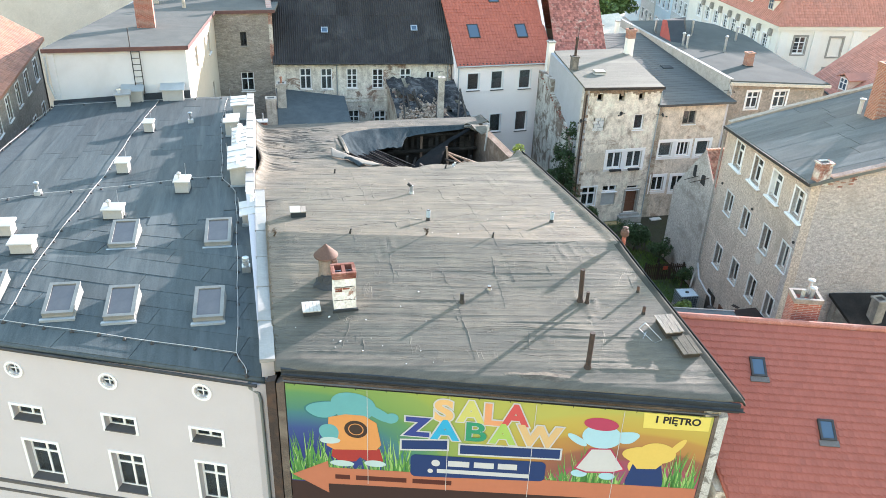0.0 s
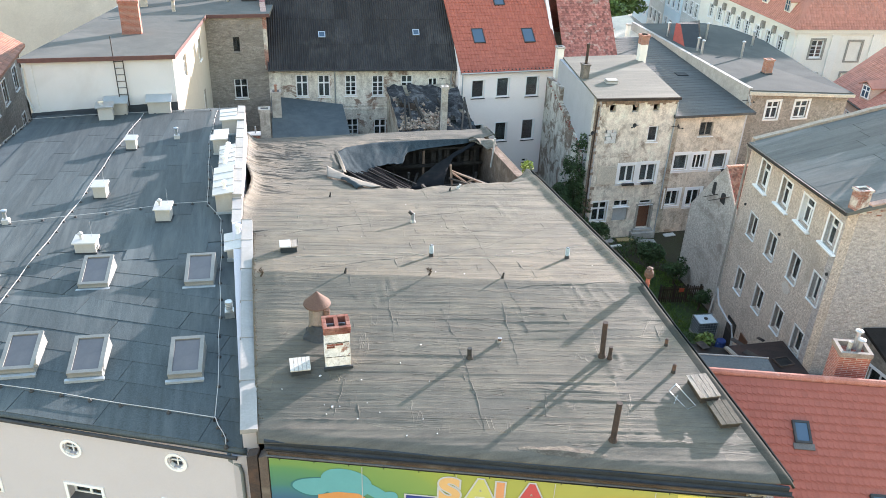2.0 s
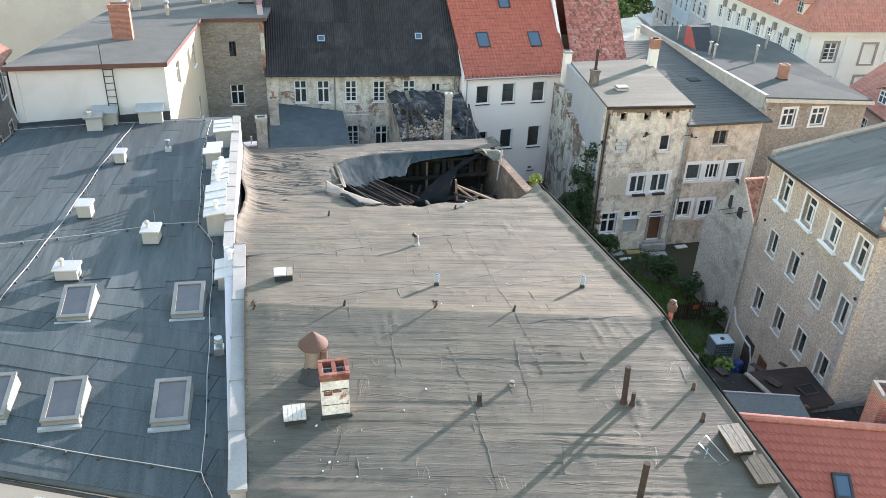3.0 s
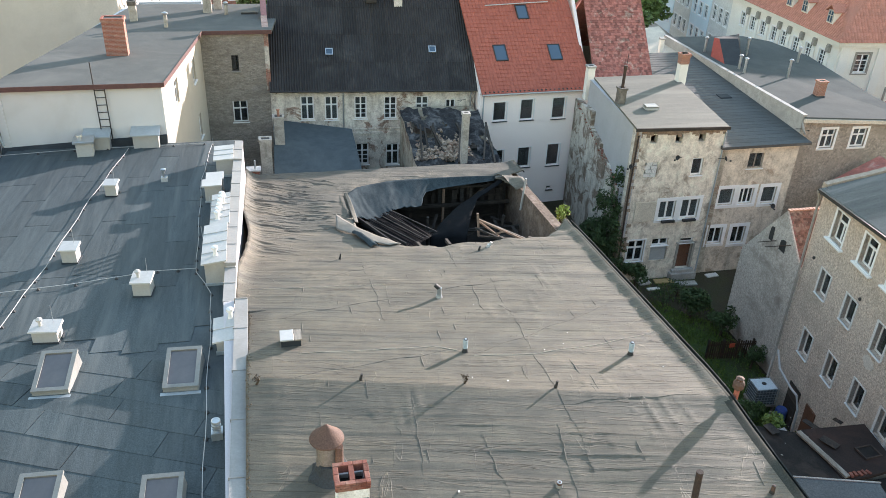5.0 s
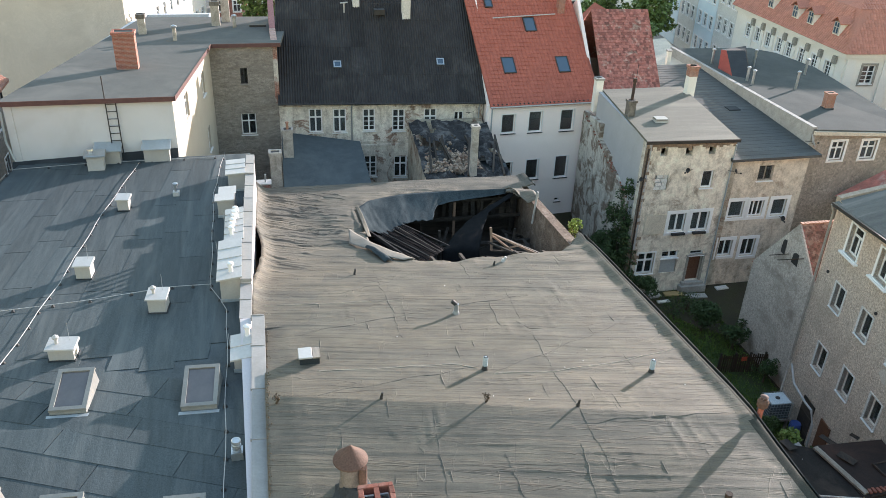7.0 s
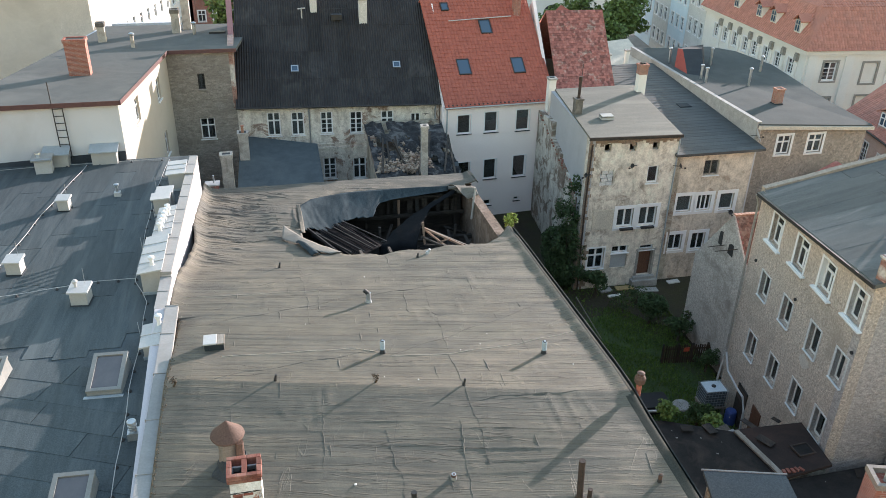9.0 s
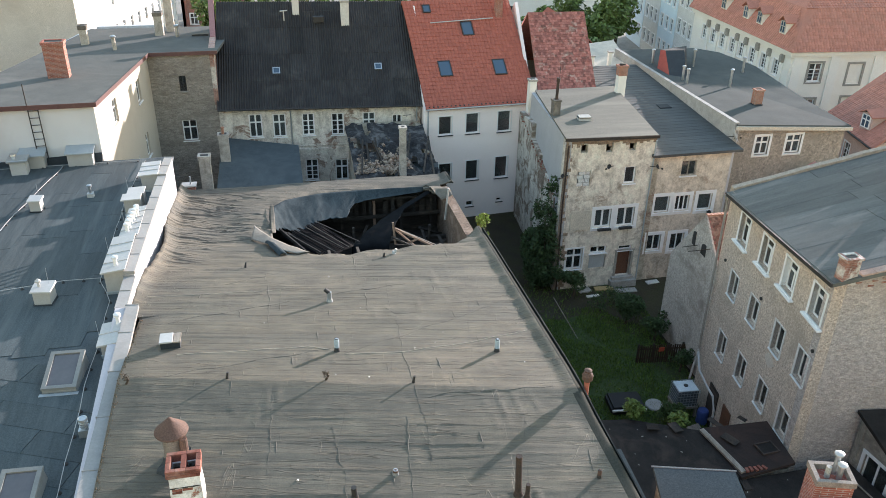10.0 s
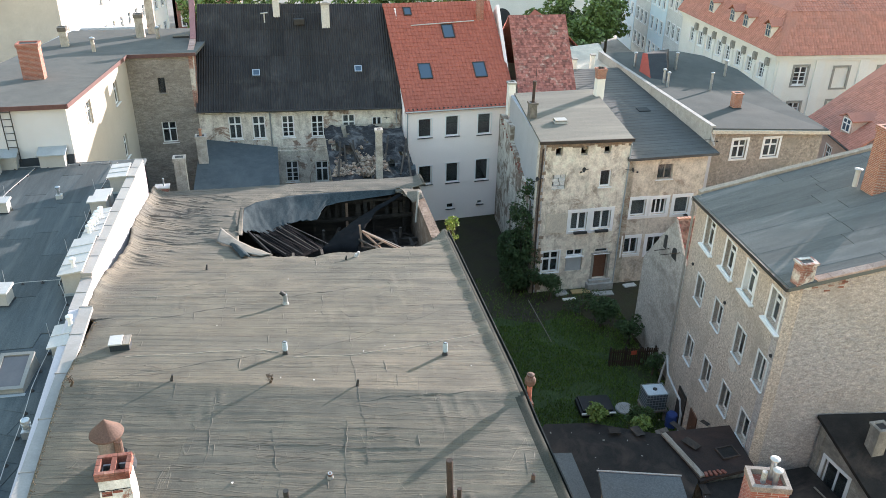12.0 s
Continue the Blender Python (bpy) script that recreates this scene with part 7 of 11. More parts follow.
for k in range(34):
    x, y = rnd.uniform(0.8, 5.5), rnd.uniform(19.6, 24.5)
    if rnd.random() < 0.25:
        x, y = rnd.uniform(1, 13), rnd.uniform(18, 38)
    if y < eave_y(x) + 0.3:
        continue
    s = rnd.choice((0.012, 0.015, 0.018, 0.022, 0.035))
    box(bm, -s, s, -s * 0.7, s * 0.7, 0, s * 0.7, Matrix.Translation((x, y, on_felt(x, y) + 0.002)) @ pose(0, 0, 0, rnd.uniform(-15, 15), rnd.uniform(-15, 15), rnd.uniform(0, 180)))
tagged(part("plaster_crumbs", bm, PLASTER_WHITE), "white plaster crumbs scattered on the felt", "debris", kind="stuff")
# bare strip near the eave
SCAR = surface("bare_sandy_felt", (0.165, 0.145, 0.112), (0.105, 0.09, 0.07), (0.06, 0.048, 0.038), scale=5, big=1.6, fine=20, bump=0.5, coords="World")
bm = bmesh.new()
q = 16
ra = [[], [], []]
for i in range(q + 1):
    x = 7.1 + 2.3 * i / q
    for r, (dy, dz) in enumerate(((-0.26, 0.0), (0, 0.035), (0.3, 0.0))):
        y = 18.85 - 0.33 * (x - 7.1) + dy * (0.15 + math.sin(math.pi * i / q) * 0.6) * (1 + 0.5 * noise.noise(Vector((x * 3, dy * 9, 2)))) + 0.05 * noise.noise(Vector((x * 2, dy, 0)))
        ra[r].append(bm.verts.new((x, y, on_felt(x, y) + 0.006 + dz * math.sin(math.pi * i / q))))
for a, b in zip(ra, ra[1:]):
    for i in range(q):
        bm.faces.new([a[i], a[i + 1], b[i + 1], b[i]])
part("bare_patch", bm, SCAR, hall, "sandy ridge where the felt wore through")

# ---- inside the hole ----
# roof felt toned darker and bluer: the hole's shade put into its colour
HANG = surface("shade_blue_felt", (0.046, 0.060, 0.067), (0.030, 0.040, 0.046), (0.066, 0.080, 0.086), scale=2.2, big=0.7, fine=16, bump=0.4, dist=0.02, coords="World", stretch=(1.6, 0.7, 1), rough=0.95, spec=0.04)
UPPER = [(5.2, 44.6), (5.27, 46.0), (5.3, 48.1), (5.9, 49.15), (6.9, 49.7), (8.13, 50.15), (9.4, 50.2), (10.65, 50.2), (12.2, 50.15), (13.84, 50.0)]
LOWER = [(5.5, 45.3, 9.4), (5.6, 46.1, 9.15), (6.25, 46.0, 8.95), (6.85, 46.1, 8.75), (7.4, 47.0, 8.85), (7.9, 47.4, 8.8), (9.15, 47.5, 8.8), (9.5, 49.0, 8.82), (10.45, 49.4, 8.85), (13.75, 49.75, 8.98)]


def along(pts, u):
    u *= len(pts) - 1
    k = min(int(u), len(pts) - 2)
    return Vector(pts[k]).lerp(Vector(pts[k + 1]), u - k)


bm = bmesh.new()
nu, nv = 96, 20
rows = []
for j in range(nv + 1):
    row = []
    v = j / nv
    for i in range(nu + 1):
        u = i / nu
        a, c = along(UPPER, u), along(LOWER, u)
        a = Vector((a.x, a.y, felt_z(a.x, a.y) + 0.07))
        tear = 0.10 * noise.noise(Vector((i * 0.35, 0, 4))) + 0.05 * noise.noise(Vector((i * 1.1, 3, 4)))
        w = min(1.0, v * (1 + tear))
        p = a.lerp(c, w)
        p.z -= 0.10 * math.sin(math.pi * v) + 0.035 * noise.noise(Vector((u * 30 + v * 3, v * 2.5, 7))) * math.sin(math.pi * min(v + 0.1, 1))
        p.x += 0.06 * noise.noise(Vector((u * 22, v * 4, 17))) * v
        row.append(bm.verts.new(p))
    rows.append(row)
for j in range(nv):
    for i in range(nu):
        if j > nv - 3 and noise.noise(Vector((i * 0.3, j * 0.9, 12))) > 0.3:
            continue
        bm.faces.new([rows[j][i], rows[j + 1][i], rows[j + 1][i + 1], rows[j][i + 1]]).smooth = True
ob = part("hanging_felt", bm, HANG, hall, "felt sheet sagging into the hole, toned blue-grey for its shade")
ob.modifiers.new("thick", "SOLIDIFY").thickness = 0.015


def flap(name, edge_a, edge_b, mat, lift, label="", n=12, m=6, wave=0.06):
    """A curled sheet between two edges."""
    bm = bmesh.new()
    rows = []
    for j in range(m + 1):
        v = j / m
        row = []
        for i in range(n + 1):
            p = along(edge_a, i / n).lerp(along(edge_b, i / n), v)
            p.z += lift * math.sin(math.pi * v) + wave * noise.noise(Vector((p.x * 1.7, p.y * 1.7, 5.0)))
            row.append(bm.verts.new(p))
        rows.append(row)
    for j in range(m):
        for i in range(n):
            bm.faces.new([rows[j][i], rows[j][i + 1], rows[j + 1][i + 1], rows[j + 1][i]]).smooth = True
    ob = part(name, bm, mat, hall, label)
    ob.modifiers.new("thick", "SOLIDIFY").thickness = 0.02


PALE_FELT = surface("pale_felt_underside", (0.22, 0.205, 0.175), (0.165, 0.155, 0.132), (0.12, 0.112, 0.095), scale=2, big=0.9, bump=0.4, dist=0.02, coords="World")
fz = lambda x, y, d: (x, y, felt_z(x, y) + 0.08 + d)
flap("torn_flap", [fz(4.3, 44.1, 0.2), fz(4.75, 43.0, 0.16), fz(5.05, 42.2, 0.14), fz(5.75, 41.1, 0.1), fz(6.7, 39.95, 0.03)], [fz(4.15, 42.4, 0.04), fz(4.6, 41.8, 0.05), fz(5.0, 41.3, 0.08), fz(5.25, 40.5, 0.08), fz(6.2, 39.85, 0.02)], PALE_FELT, 0.02, "pale torn flap of felt lying folded back", 24, 8, 0.04)
flap("torn_flap", [fz(5.1, 48.3, 0.02), fz(5.1, 46.5, 0.05), fz(5.08, 44.8, 0.05), fz(5.1, 43.4, 0.0)], [fz(5.26, 48.2, 0.08), fz(5.3, 46.6, 0.08), fz(5.3, 44.8, 0.02), fz(5.3, 43.5, -0.1)], FELT_M, 0.0, "", 18, 4, 0.03)
flap("torn_flap", [fz(13.8, 50.05, 0.0), fz(14.4, 49.95, 0.02), fz(15.2, 49.8, 0.0)], [fz(14.15, 49.3, 0.12), fz(14.5, 48.0, -0.3), fz(15.1, 47.9, -0.05)], FELT_M, 0.1, "", 10, 8, 0.1)
flap("torn_flap", [fz(4.75, 41.7, 0.05), fz(4.9, 41.1, 0.16), fz(5.1, 40.4, 0.14), fz(5.35, 39.75, 0.03)], [fz(5.02, 41.7, 0.07), fz(5.3, 41.1, 0.1), fz(5.5, 40.5, 0.08), fz(5.75, 39.85, 0.02)], HANG, 0.12, "blue-grey fold of felt bulging up", 10, 6, 0.05)


def beam(a, b, w=0.14, h=0.16, mat=None, name="rafter", spin=0.0):
    a, b = Vector(a), Vector(b)
    q = (b - a).to_track_quat("X", "Z").to_matrix().to_4x4()
    q.translation = a
    bm = bmesh.new()
    box(bm, 0, (b - a).length, -w / 2, w / 2, -h / 2, h / 2, q @ pose(0, 0, 0, spin, 0, 0))
    return part(name, bm, mat or WOOD_DARK, hall)


rnd = random.Random(23)
GREY_LATH = surface("grey_lath", (0.075, 0.072, 0.068), (0.04, 0.038, 0.036), scale=5, fine=30, bump=0.4, spec=0.05)
RAW = surface("raw_reddish_timber", (0.36, 0.25, 0.18), (0.25, 0.165, 0.115), scale=6, stretch=(6, 1, 1), fine=30, bump=0.3)
# near-black wood: the hole's shade is put into the lath colour
SHADE_WOOD = surface("shaded_black_wood", (0.014, 0.014, 0.015), (0.008, 0.008, 0.009), (0.028, 0.027, 0.026), scale=5, fine=30, rough=0.98, bump=0.5, spec=0.02)
# edge timbers of the torn side, slatted boarding slipping down beside them
beam((5.5, 45.3, 9.5), (6.6, 41.6, 10.1), 0.07, 0.16, GREY_LATH)
beam((5.75, 45.6, 9.15), (7.3, 41.9, 9.8), 0.06, 0.12, GREY_LATH)
# dark sheet added under the laths for the shade below them
flap("dark_boarding", [(7.45, 47.2, 8.75), (6.6, 46.2, 8.9), (5.6, 45.2, 9.15)], [(9.3, 45.2, 8.3), (8.4, 44.0, 8.6), (7.5, 42.6, 9.1)], SHADE_WOOD, 0.0, "dark backing sheet standing in for the shade behind the laths", 8, 8, 0.03)
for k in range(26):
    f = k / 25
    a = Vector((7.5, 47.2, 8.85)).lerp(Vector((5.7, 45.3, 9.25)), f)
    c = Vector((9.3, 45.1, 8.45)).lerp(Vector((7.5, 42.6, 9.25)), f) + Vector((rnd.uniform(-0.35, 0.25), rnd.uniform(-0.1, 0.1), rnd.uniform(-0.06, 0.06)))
    beam(a + Vector((rnd.uniform(-0.1, 0.15), 0, rnd.uniform(-0.03, 0.04))), c, 0.055, 0.02, SHADE_WOOD if k % 6 else GREY_LATH, "lath", rnd.uniform(-14, 14))
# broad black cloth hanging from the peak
flap("hanging_strip", [(13.95, 49.6, 9.05), (11.3, 48.3, 8.25), (10.1, 46.5, 8.4), (9.1, 45.0, 8.3), (9.0, 44.6, 7.4)], [(14.3, 49.5, 9.05), (12.45, 48.4, 8.6), (11.7, 46.7, 8.6), (11.05, 45.0, 8.3), (11.0, 44.6, 7.4)], surface("black_strip_felt", (0.013, 0.014, 0.016), (0.008, 0.009, 0.01), scale=3, bump=0.4, rough=0.95, spec=0.05), 0.05, "black strip of felt hanging down", 24, 8, 0.1)
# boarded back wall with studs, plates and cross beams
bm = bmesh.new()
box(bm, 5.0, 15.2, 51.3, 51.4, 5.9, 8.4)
part("back_boarding", bm, WOOD_DARK, hall, "dark boarding under the back eave")
for k in range(14):
    x = 9.2 + k * 0.42 + rnd.uniform(-0.08, 0.08)
    if k in (5, 9):
        continue
    beam((x, 50.6, 7.3), (x + rnd.uniform(-0.06, 0.06), 50.6, 8.3 + rnd.uniform(-0.25, 0.2)), 0.03, 0.24 + rnd.uniform(-0.05, 0.08), GREY_LATH if k % 3 == 1 else WOOD_DARK, "board")
for x in (9.1, 11.0, 12.6, 14.4):
    beam((x, 50.4, 6.0), (x, 50.4, 8.5), 0.14, 0.14, RAW if x == 11.0 else WOOD_DARK, "post")
beam((8.6, 50.3, 7.35), (15.1, 50.2, 7.4), 0.16, 0.18, WOOD_DARK, "purlin")
beam((8.8, 50.35, 8.45), (14.9, 50.2, 8.5), 0.12, 0.14, WOOD_DARK, "purlin")
beam((7.0, 48.0, 6.9), (14.8, 47.6, 7.1), 0.18, 0.2, WOOD_DARK, "purlin")
for a, c in (((12.4, 50.3, 7.4), (13.6, 50.3, 8.6)), ((9.2, 50.3, 7.4), (10.0, 50.3, 8.3)), ((9.4, 47.0, 6.2), (9.4, 47.0, 8.4)), ((13.6, 47.4, 6.2), (13.7, 47.4, 8.0))):
    beam(a, c, 0.11, 0.12)
# broken reddish timbers by the gable
beam((10.95, 43.0, 10.55), (11.07, 43.0, 9.3), 0.09, 0.1, RAW, "post")
for a, c, mt in (((11.1, 43.3, 10.05), (12.6, 41.0, 10.1), RAW), ((11.15, 43.5, 9.95), (12.9, 41.2, 9.95), WOOD_OLD), ((11.2, 43.6, 9.8), (12.2, 41.0, 9.7), RAW), ((10.9, 43.0, 9.75), (11.5, 41.1, 10.2), WOOD_DARK), ((11.6, 43.0, 9.3), (11.9, 41.6, 10.25), RAW), ((11.0, 42.6, 9.5), (13.2, 41.8, 9.6), WOOD_DARK)):
    beam(a, c, 0.07, 0.09, mt)
for k in range(6):
    x = 7.6 + k * 1.3
    beam((x, 39.9, felt_z(x, 40) - 0.12), (x + rnd.uniform(-0.1, 0.1), 40.5 + rnd.uniform(0, 0.5), felt_z(x, 40.6) - rnd.uniform(0.15, 0.4)), 0.12, 0.15)
bm = bmesh.new()
for k in range(46):
    x, y = rnd.uniform(5.5, 14.8), rnd.uniform(40.5, 49)
    q = Matrix.Translation((x, y, 6.2 + rnd.uniform(0, 1.0))) @ pose(0, 0, 0, rnd.uniform(-30, 30), rnd.uniform(-30, 30), rnd.uniform(0, 180))
    box(bm, -rnd.uniform(0.3, 1.4), rnd.uniform(0.3, 1.4), -0.08, 0.08, -0.03, 0.03, q)
ob = part("rubble", bm, WOOD_DARK, hall, "dark broken boards")
ob["kind"] = "stuff"
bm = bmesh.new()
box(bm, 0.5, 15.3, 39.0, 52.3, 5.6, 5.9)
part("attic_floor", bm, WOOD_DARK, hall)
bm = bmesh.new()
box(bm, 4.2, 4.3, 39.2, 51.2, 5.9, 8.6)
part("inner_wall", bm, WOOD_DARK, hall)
# loose white pipe
bm = bmesh.new()
tube(bm, (14.64, 47.0, 10.32), (14.49, 47.0, 8.46), 0.055, 10)
part("downpipe", bm, WHITE_PAINT, hall, "loose white plastic pipe")

# ---- things on the blue-grey roof ----


def on_l(x, y):
    return l_z(x, y) + 0.065


def felt_strips():
    """Lapped strips of felt, each proud of the one below."""
    rnd = random.Random(31)
    de, ne = Vector((0.9229, -0.385)), Vector((0.385, 0.9229))
    o = Vector((-15.2, 27.3))
    for r in range(9):
        u = -rnd.uniform(0.2, 2.5)
        while u < 16.0:
            ln = rnd.uniform(2.6, 4.6)
            c = [o + de * (u + (0 if k in (0, 3) else ln)) + ne * (0.15 + r * 0.98 + (0.0 if k < 2 else 1.06)) for k in range(4)]
            u += ln + 0.03
            for p in c:
                x = min(max(p.x, -15.1 + max(0, p.y - 27.3) * 0.135), wall_l(p.y) - 0.02)
                p += de * ((x - p.x) / de.x)
            if (c[1] - c[0]).length < 0.4 or c[2].y > 34.6:
                continue
            zs = [on_l(*p) for p in c]
            bm = bmesh.new()
            hexa(bm, [(p.x, p.y, z - 0.01) for p, z in zip(c, zs)] + [(p.x, p.y, z + (0.02 if k < 2 else 0.006) + rnd.uniform(0, 0.004)) for k, (p, z) in enumerate(zip(c, zs))])
            part("felt_strip", bm, FELT_PIECE, white_house)
    for c0 in range(12):
        x0 = -12.9 + c0 * 1.02
        y = 33.6 + rnd.uniform(-1.5, 0.5)
        while y < 53.0:
            ln = rnd.uniform(3.5, 6.0)
            y1 = min(y + ln, 53.25)
            sk = lambda yy: (yy - 33) * 0.09
            c = [Vector((x0 + sk(y), y)), Vector((x0 + 1.08 + sk(y), y)), Vector((x0 + 1.08 + sk(y1), y1)), Vector((x0 + sk(y1), y1))]
            y = y1 + 0.03
            c = [Vector((min(max(p.x, -15.1 + max(0, p.y - 27.3) * 0.135), wall_l(p.y) - 0.02), max(p.y, 32.2))) for p in c]
            if (c[1] - c[0]).length < 0.3 or y1 - c[0].y < 0.5:
                continue
            zs = [on_l(*p) for p in c]
            bm = bmesh.new()
            hexa(bm, [(p.x, p.y, z - 0.01) for p, z in zip(c, zs)] + [(p.x, p.y, z + (0.012 if k in (1, 2) else 0.022) + rnd.uniform(0, 0.004)) for k, (p, z) in enumerate(zip(c, zs))])
            part("felt_strip", bm, FELT_PIECE, white_house)


FELT_PIECE = surface("blue_grey_felt_strip", (0.073, 0.091, 0.097), (0.050, 0.064, 0.069), (0.098, 0.115, 0.118), scale=1.8, big=0.4, fine=24, bump=0.5, dist=0.012, coords="World", obj_random=0.14, rough=0.75, spec=0.25, stretch=(3.6, 0.3, 1))
felt_strips()

# grey base stands in for the sky mirrored in the panes
FROST = surface("sky_toned_roof_glass", (0.125, 0.118, 0.118), (0.10, 0.095, 0.10), scale=1.0, fine=8, bump=0.0, rough=0.06, spec=0.6, grain=0.1)
SKYFRAME = surface("pale_grey_frame", (0.22, 0.222, 0.208), (0.18, 0.182, 0.17), (0.14, 0.138, 0.125), scale=3, fine=20, grain=0.3, bump=0.1, rough=0.45, stain_amount=(0.6, 0.8))


def skylight(x, y, rz):
    z = on_l(x, y)
    t = thing("skylight", "pale framed roof skylight on a raised kerb", "skylight", (x, y, z), group="skylights", rz=rz)
    w, d = 0.5, 0.78
    bm = bmesh.new()
    hexa(bm, [(-w - 0.06, -d - 0.06, -0.05), (w + 0.06, -d - 0.06, -0.05), (w + 0.06, d + 0.06, -0.05), (-w - 0.06, d + 0.06, -0.05),
              (-w, -d, 0.16), (w, -d, 0.16), (w, d, 0.46), (-w, d, 0.46)])
    part("kerb", bm, SKYFRAME, t)
    tilt = math.degrees(math.atan2(0.3, 2 * d))
    m = Matrix.Translation((0, 0, 0.31)) @ pose(0, 0, 0, tilt, 0, 0)
    bm = ring_bm(-w - 0.03, w + 0.03, -d - 0.04, d + 0.04, 0.13, 0.0, 0.09)
    part("frame", bm, SKYFRAME, t, "", m)
    bm = bmesh.new()
    box(bm, -w + 0.08, w - 0.08, -d + 0.07, d - 0.07, 0.02, 0.045)
    part("pane", bm, FROST, t, "bluish grey glass", m)
    bm = bmesh.new()
    box(bm, -w - 0.09, w + 0.09, -d - 0.2, -d - 0.07, -0.04, 0.07)
    part("apron", bm, ZINC, t)
    return t


sk = skylight(-2.0, 25.45, -3)
for x, y in ((-5.05, 26.05), (-7.15, 26.6), (-1.73, 30.85), (-5.5, 31.35), (-9.9, 27.9)):
    copy_thing(sk, pose(x, y, on_l(x, y), 0, 0, -3))


def vent_box(x, y, w, d, h, pot=True, rod=True):
    z = on_l(x, y)
    t = thing("vent_stack", "white rendered vent stack with a metal lid", "vent", (x, y, z), group="vent stacks", rz=-6)
    bm = bmesh.new()
    hexa(bm, [(-w / 2, -d / 2, -0.05), (w / 2, -d / 2, -0.05), (w / 2, d / 2, -0.05), (-w / 2, d / 2, -0.05), (-w / 2, -d / 2, h), (w / 2, -d / 2, h), (w / 2, d / 2, h), (-w / 2, d / 2, h)])
    bevel(bm, 0.012)
    part("body", bm, WHITE_PAINT, t)
    bm = bmesh.new()
    hexa(bm, [(-w / 2 - 0.07, -d / 2 - 0.07, h), (w / 2 + 0.07, -d / 2 - 0.07, h), (w / 2 + 0.07, d / 2 + 0.07, h), (-w / 2 - 0.07, d / 2 + 0.07, h),
              (-w / 2 - 0.06, -d / 2 - 0.06, h + 0.05), (w / 2 + 0.06, -d / 2 - 0.06, h + 0.05), (w / 2 + 0.06, d / 2 + 0.06, h + 0.1), (-w / 2 - 0.06, d / 2 + 0.06, h + 0.1)])
    part("lid", bm, WHITE_SHEET, t)
    bm = bmesh.new()
    box(bm, -w / 2 - 0.03, w / 2 + 0.03, -d / 2 - 0.03, d / 2 + 0.03, -0.05, 0.09)
    part("base_flashing", bm, FELT_DARK, t)
    if pot:
        bm = bmesh.new()
        lathe(bm, [(0.055, h + 0.05), (0.055, h + 0.26), (0.1, h + 0.27), (0.11, h + 0.33), (0.03, h + 0.4)], 12, (-w * 0.2, 0, 0))
        part("vent_pipe", bm, WHITE_SHEET, t)
    if rod:
        bm = bmesh.new()
        tube(bm, (w * 0.25, d * 0.3, h), (w * 0.25 + 0.02, d * 0.3, h + 0.75), 0.008, 5)
        part("lightning_rod", bm, GALV, t)
    return t


for x, y, w, d, h, p, r in ((-3.45, 36.45, 0.62, 0.66, 0.62, True, True), (-6.45, 39.55, 0.56, 0.56, 0.62, False, True), (-5.8, 46.2, 0.5, 0.5, 0.6, False, True),
                            (-9.25, 30.85, 0.85, 0.62, 0.5, False, False), (-10.3, 32.7, 0.6, 0.6, 0.55, False, False), (-6.2, 33.75, 0.8, 0.55, 0.5, True, True),
                            (-11.6, 35.0, 0.6, 0.6, 0.55, False, False)):
    vent_box(x, y, w, d, h, p, r)


def pipe_vent(x, y, h=0.55, s=0.3):
    z = on_l(x, y)
    t = thing("roof_vent", "small grey vent on a square base", "vent", (x, y, z), group="roof vents")
    bm = bmesh.new()
    box(bm, -s / 2, s / 2, -s / 2, s / 2, -0.04, 0.24)
    bevel(bm, 0.01)
    part("base", bm, WHITE_SHEET, t)
    bm = bmesh.new()
    lathe(bm, [(0.07, 0.24), (0.07, h), (0.12, h + 0.01), (0.13, h + 0.1), (0.04, h + 0.14)], 14)
    part("pipe", bm, GALV, t)


pipe_vent(-9.95, 37.1), pipe_vent(-3.6, 47.6)
t = thing("roof_vent", "galvanised ribbed vent on a square base", "vent", (-0.66, 27.9, on_l(-0.66, 27.9)))
bm = bmesh.new()
box(bm, -0.16, 0.16, -0.16, 0.16, -0.04, 0.26)
part("base", bm, GALV, t)
bm = bmesh.new()
lathe(bm, [(0.1, 0.26), (0.1, 0.32), (0.13, 0.33), (0.13, 0.37), (0.1, 0.38), (0.1, 0.42), (0.135, 0.43), (0.135, 0.48), (0.1, 0.49), (0.14, 0.55), (0.13, 0.62), (0.11, 0.6)], 16)
part("pipe", bm, GALV, t)

# big stack and hoods before the white wall
t = thing("vent_stack", "grey metal vent stack with a stepped lid", "vent", (-7.85, 52.0, on_l(-7.85, 52)), rz=4)
bm = bmesh.new()
box(bm, -0.4, 0.4, -0.35, 0.35, -0.05, 0.75)
part("body", bm, WHITE_SHEET, t)
bm = bmesh.new()
box(bm, -0.52, 0.52, -0.47, 0.47, 0.78, 0.9)
bevel(bm, 0.02)
part("lid", bm, GALV, t)
bm = bmesh.new()
lathe(bm, [(0.12, 0.9), (0.12, 1.05), (0.18, 1.06), (0.16, 1.14)], 12, (-0.2, 0, 0))
part("pipe", bm, GALV, t)
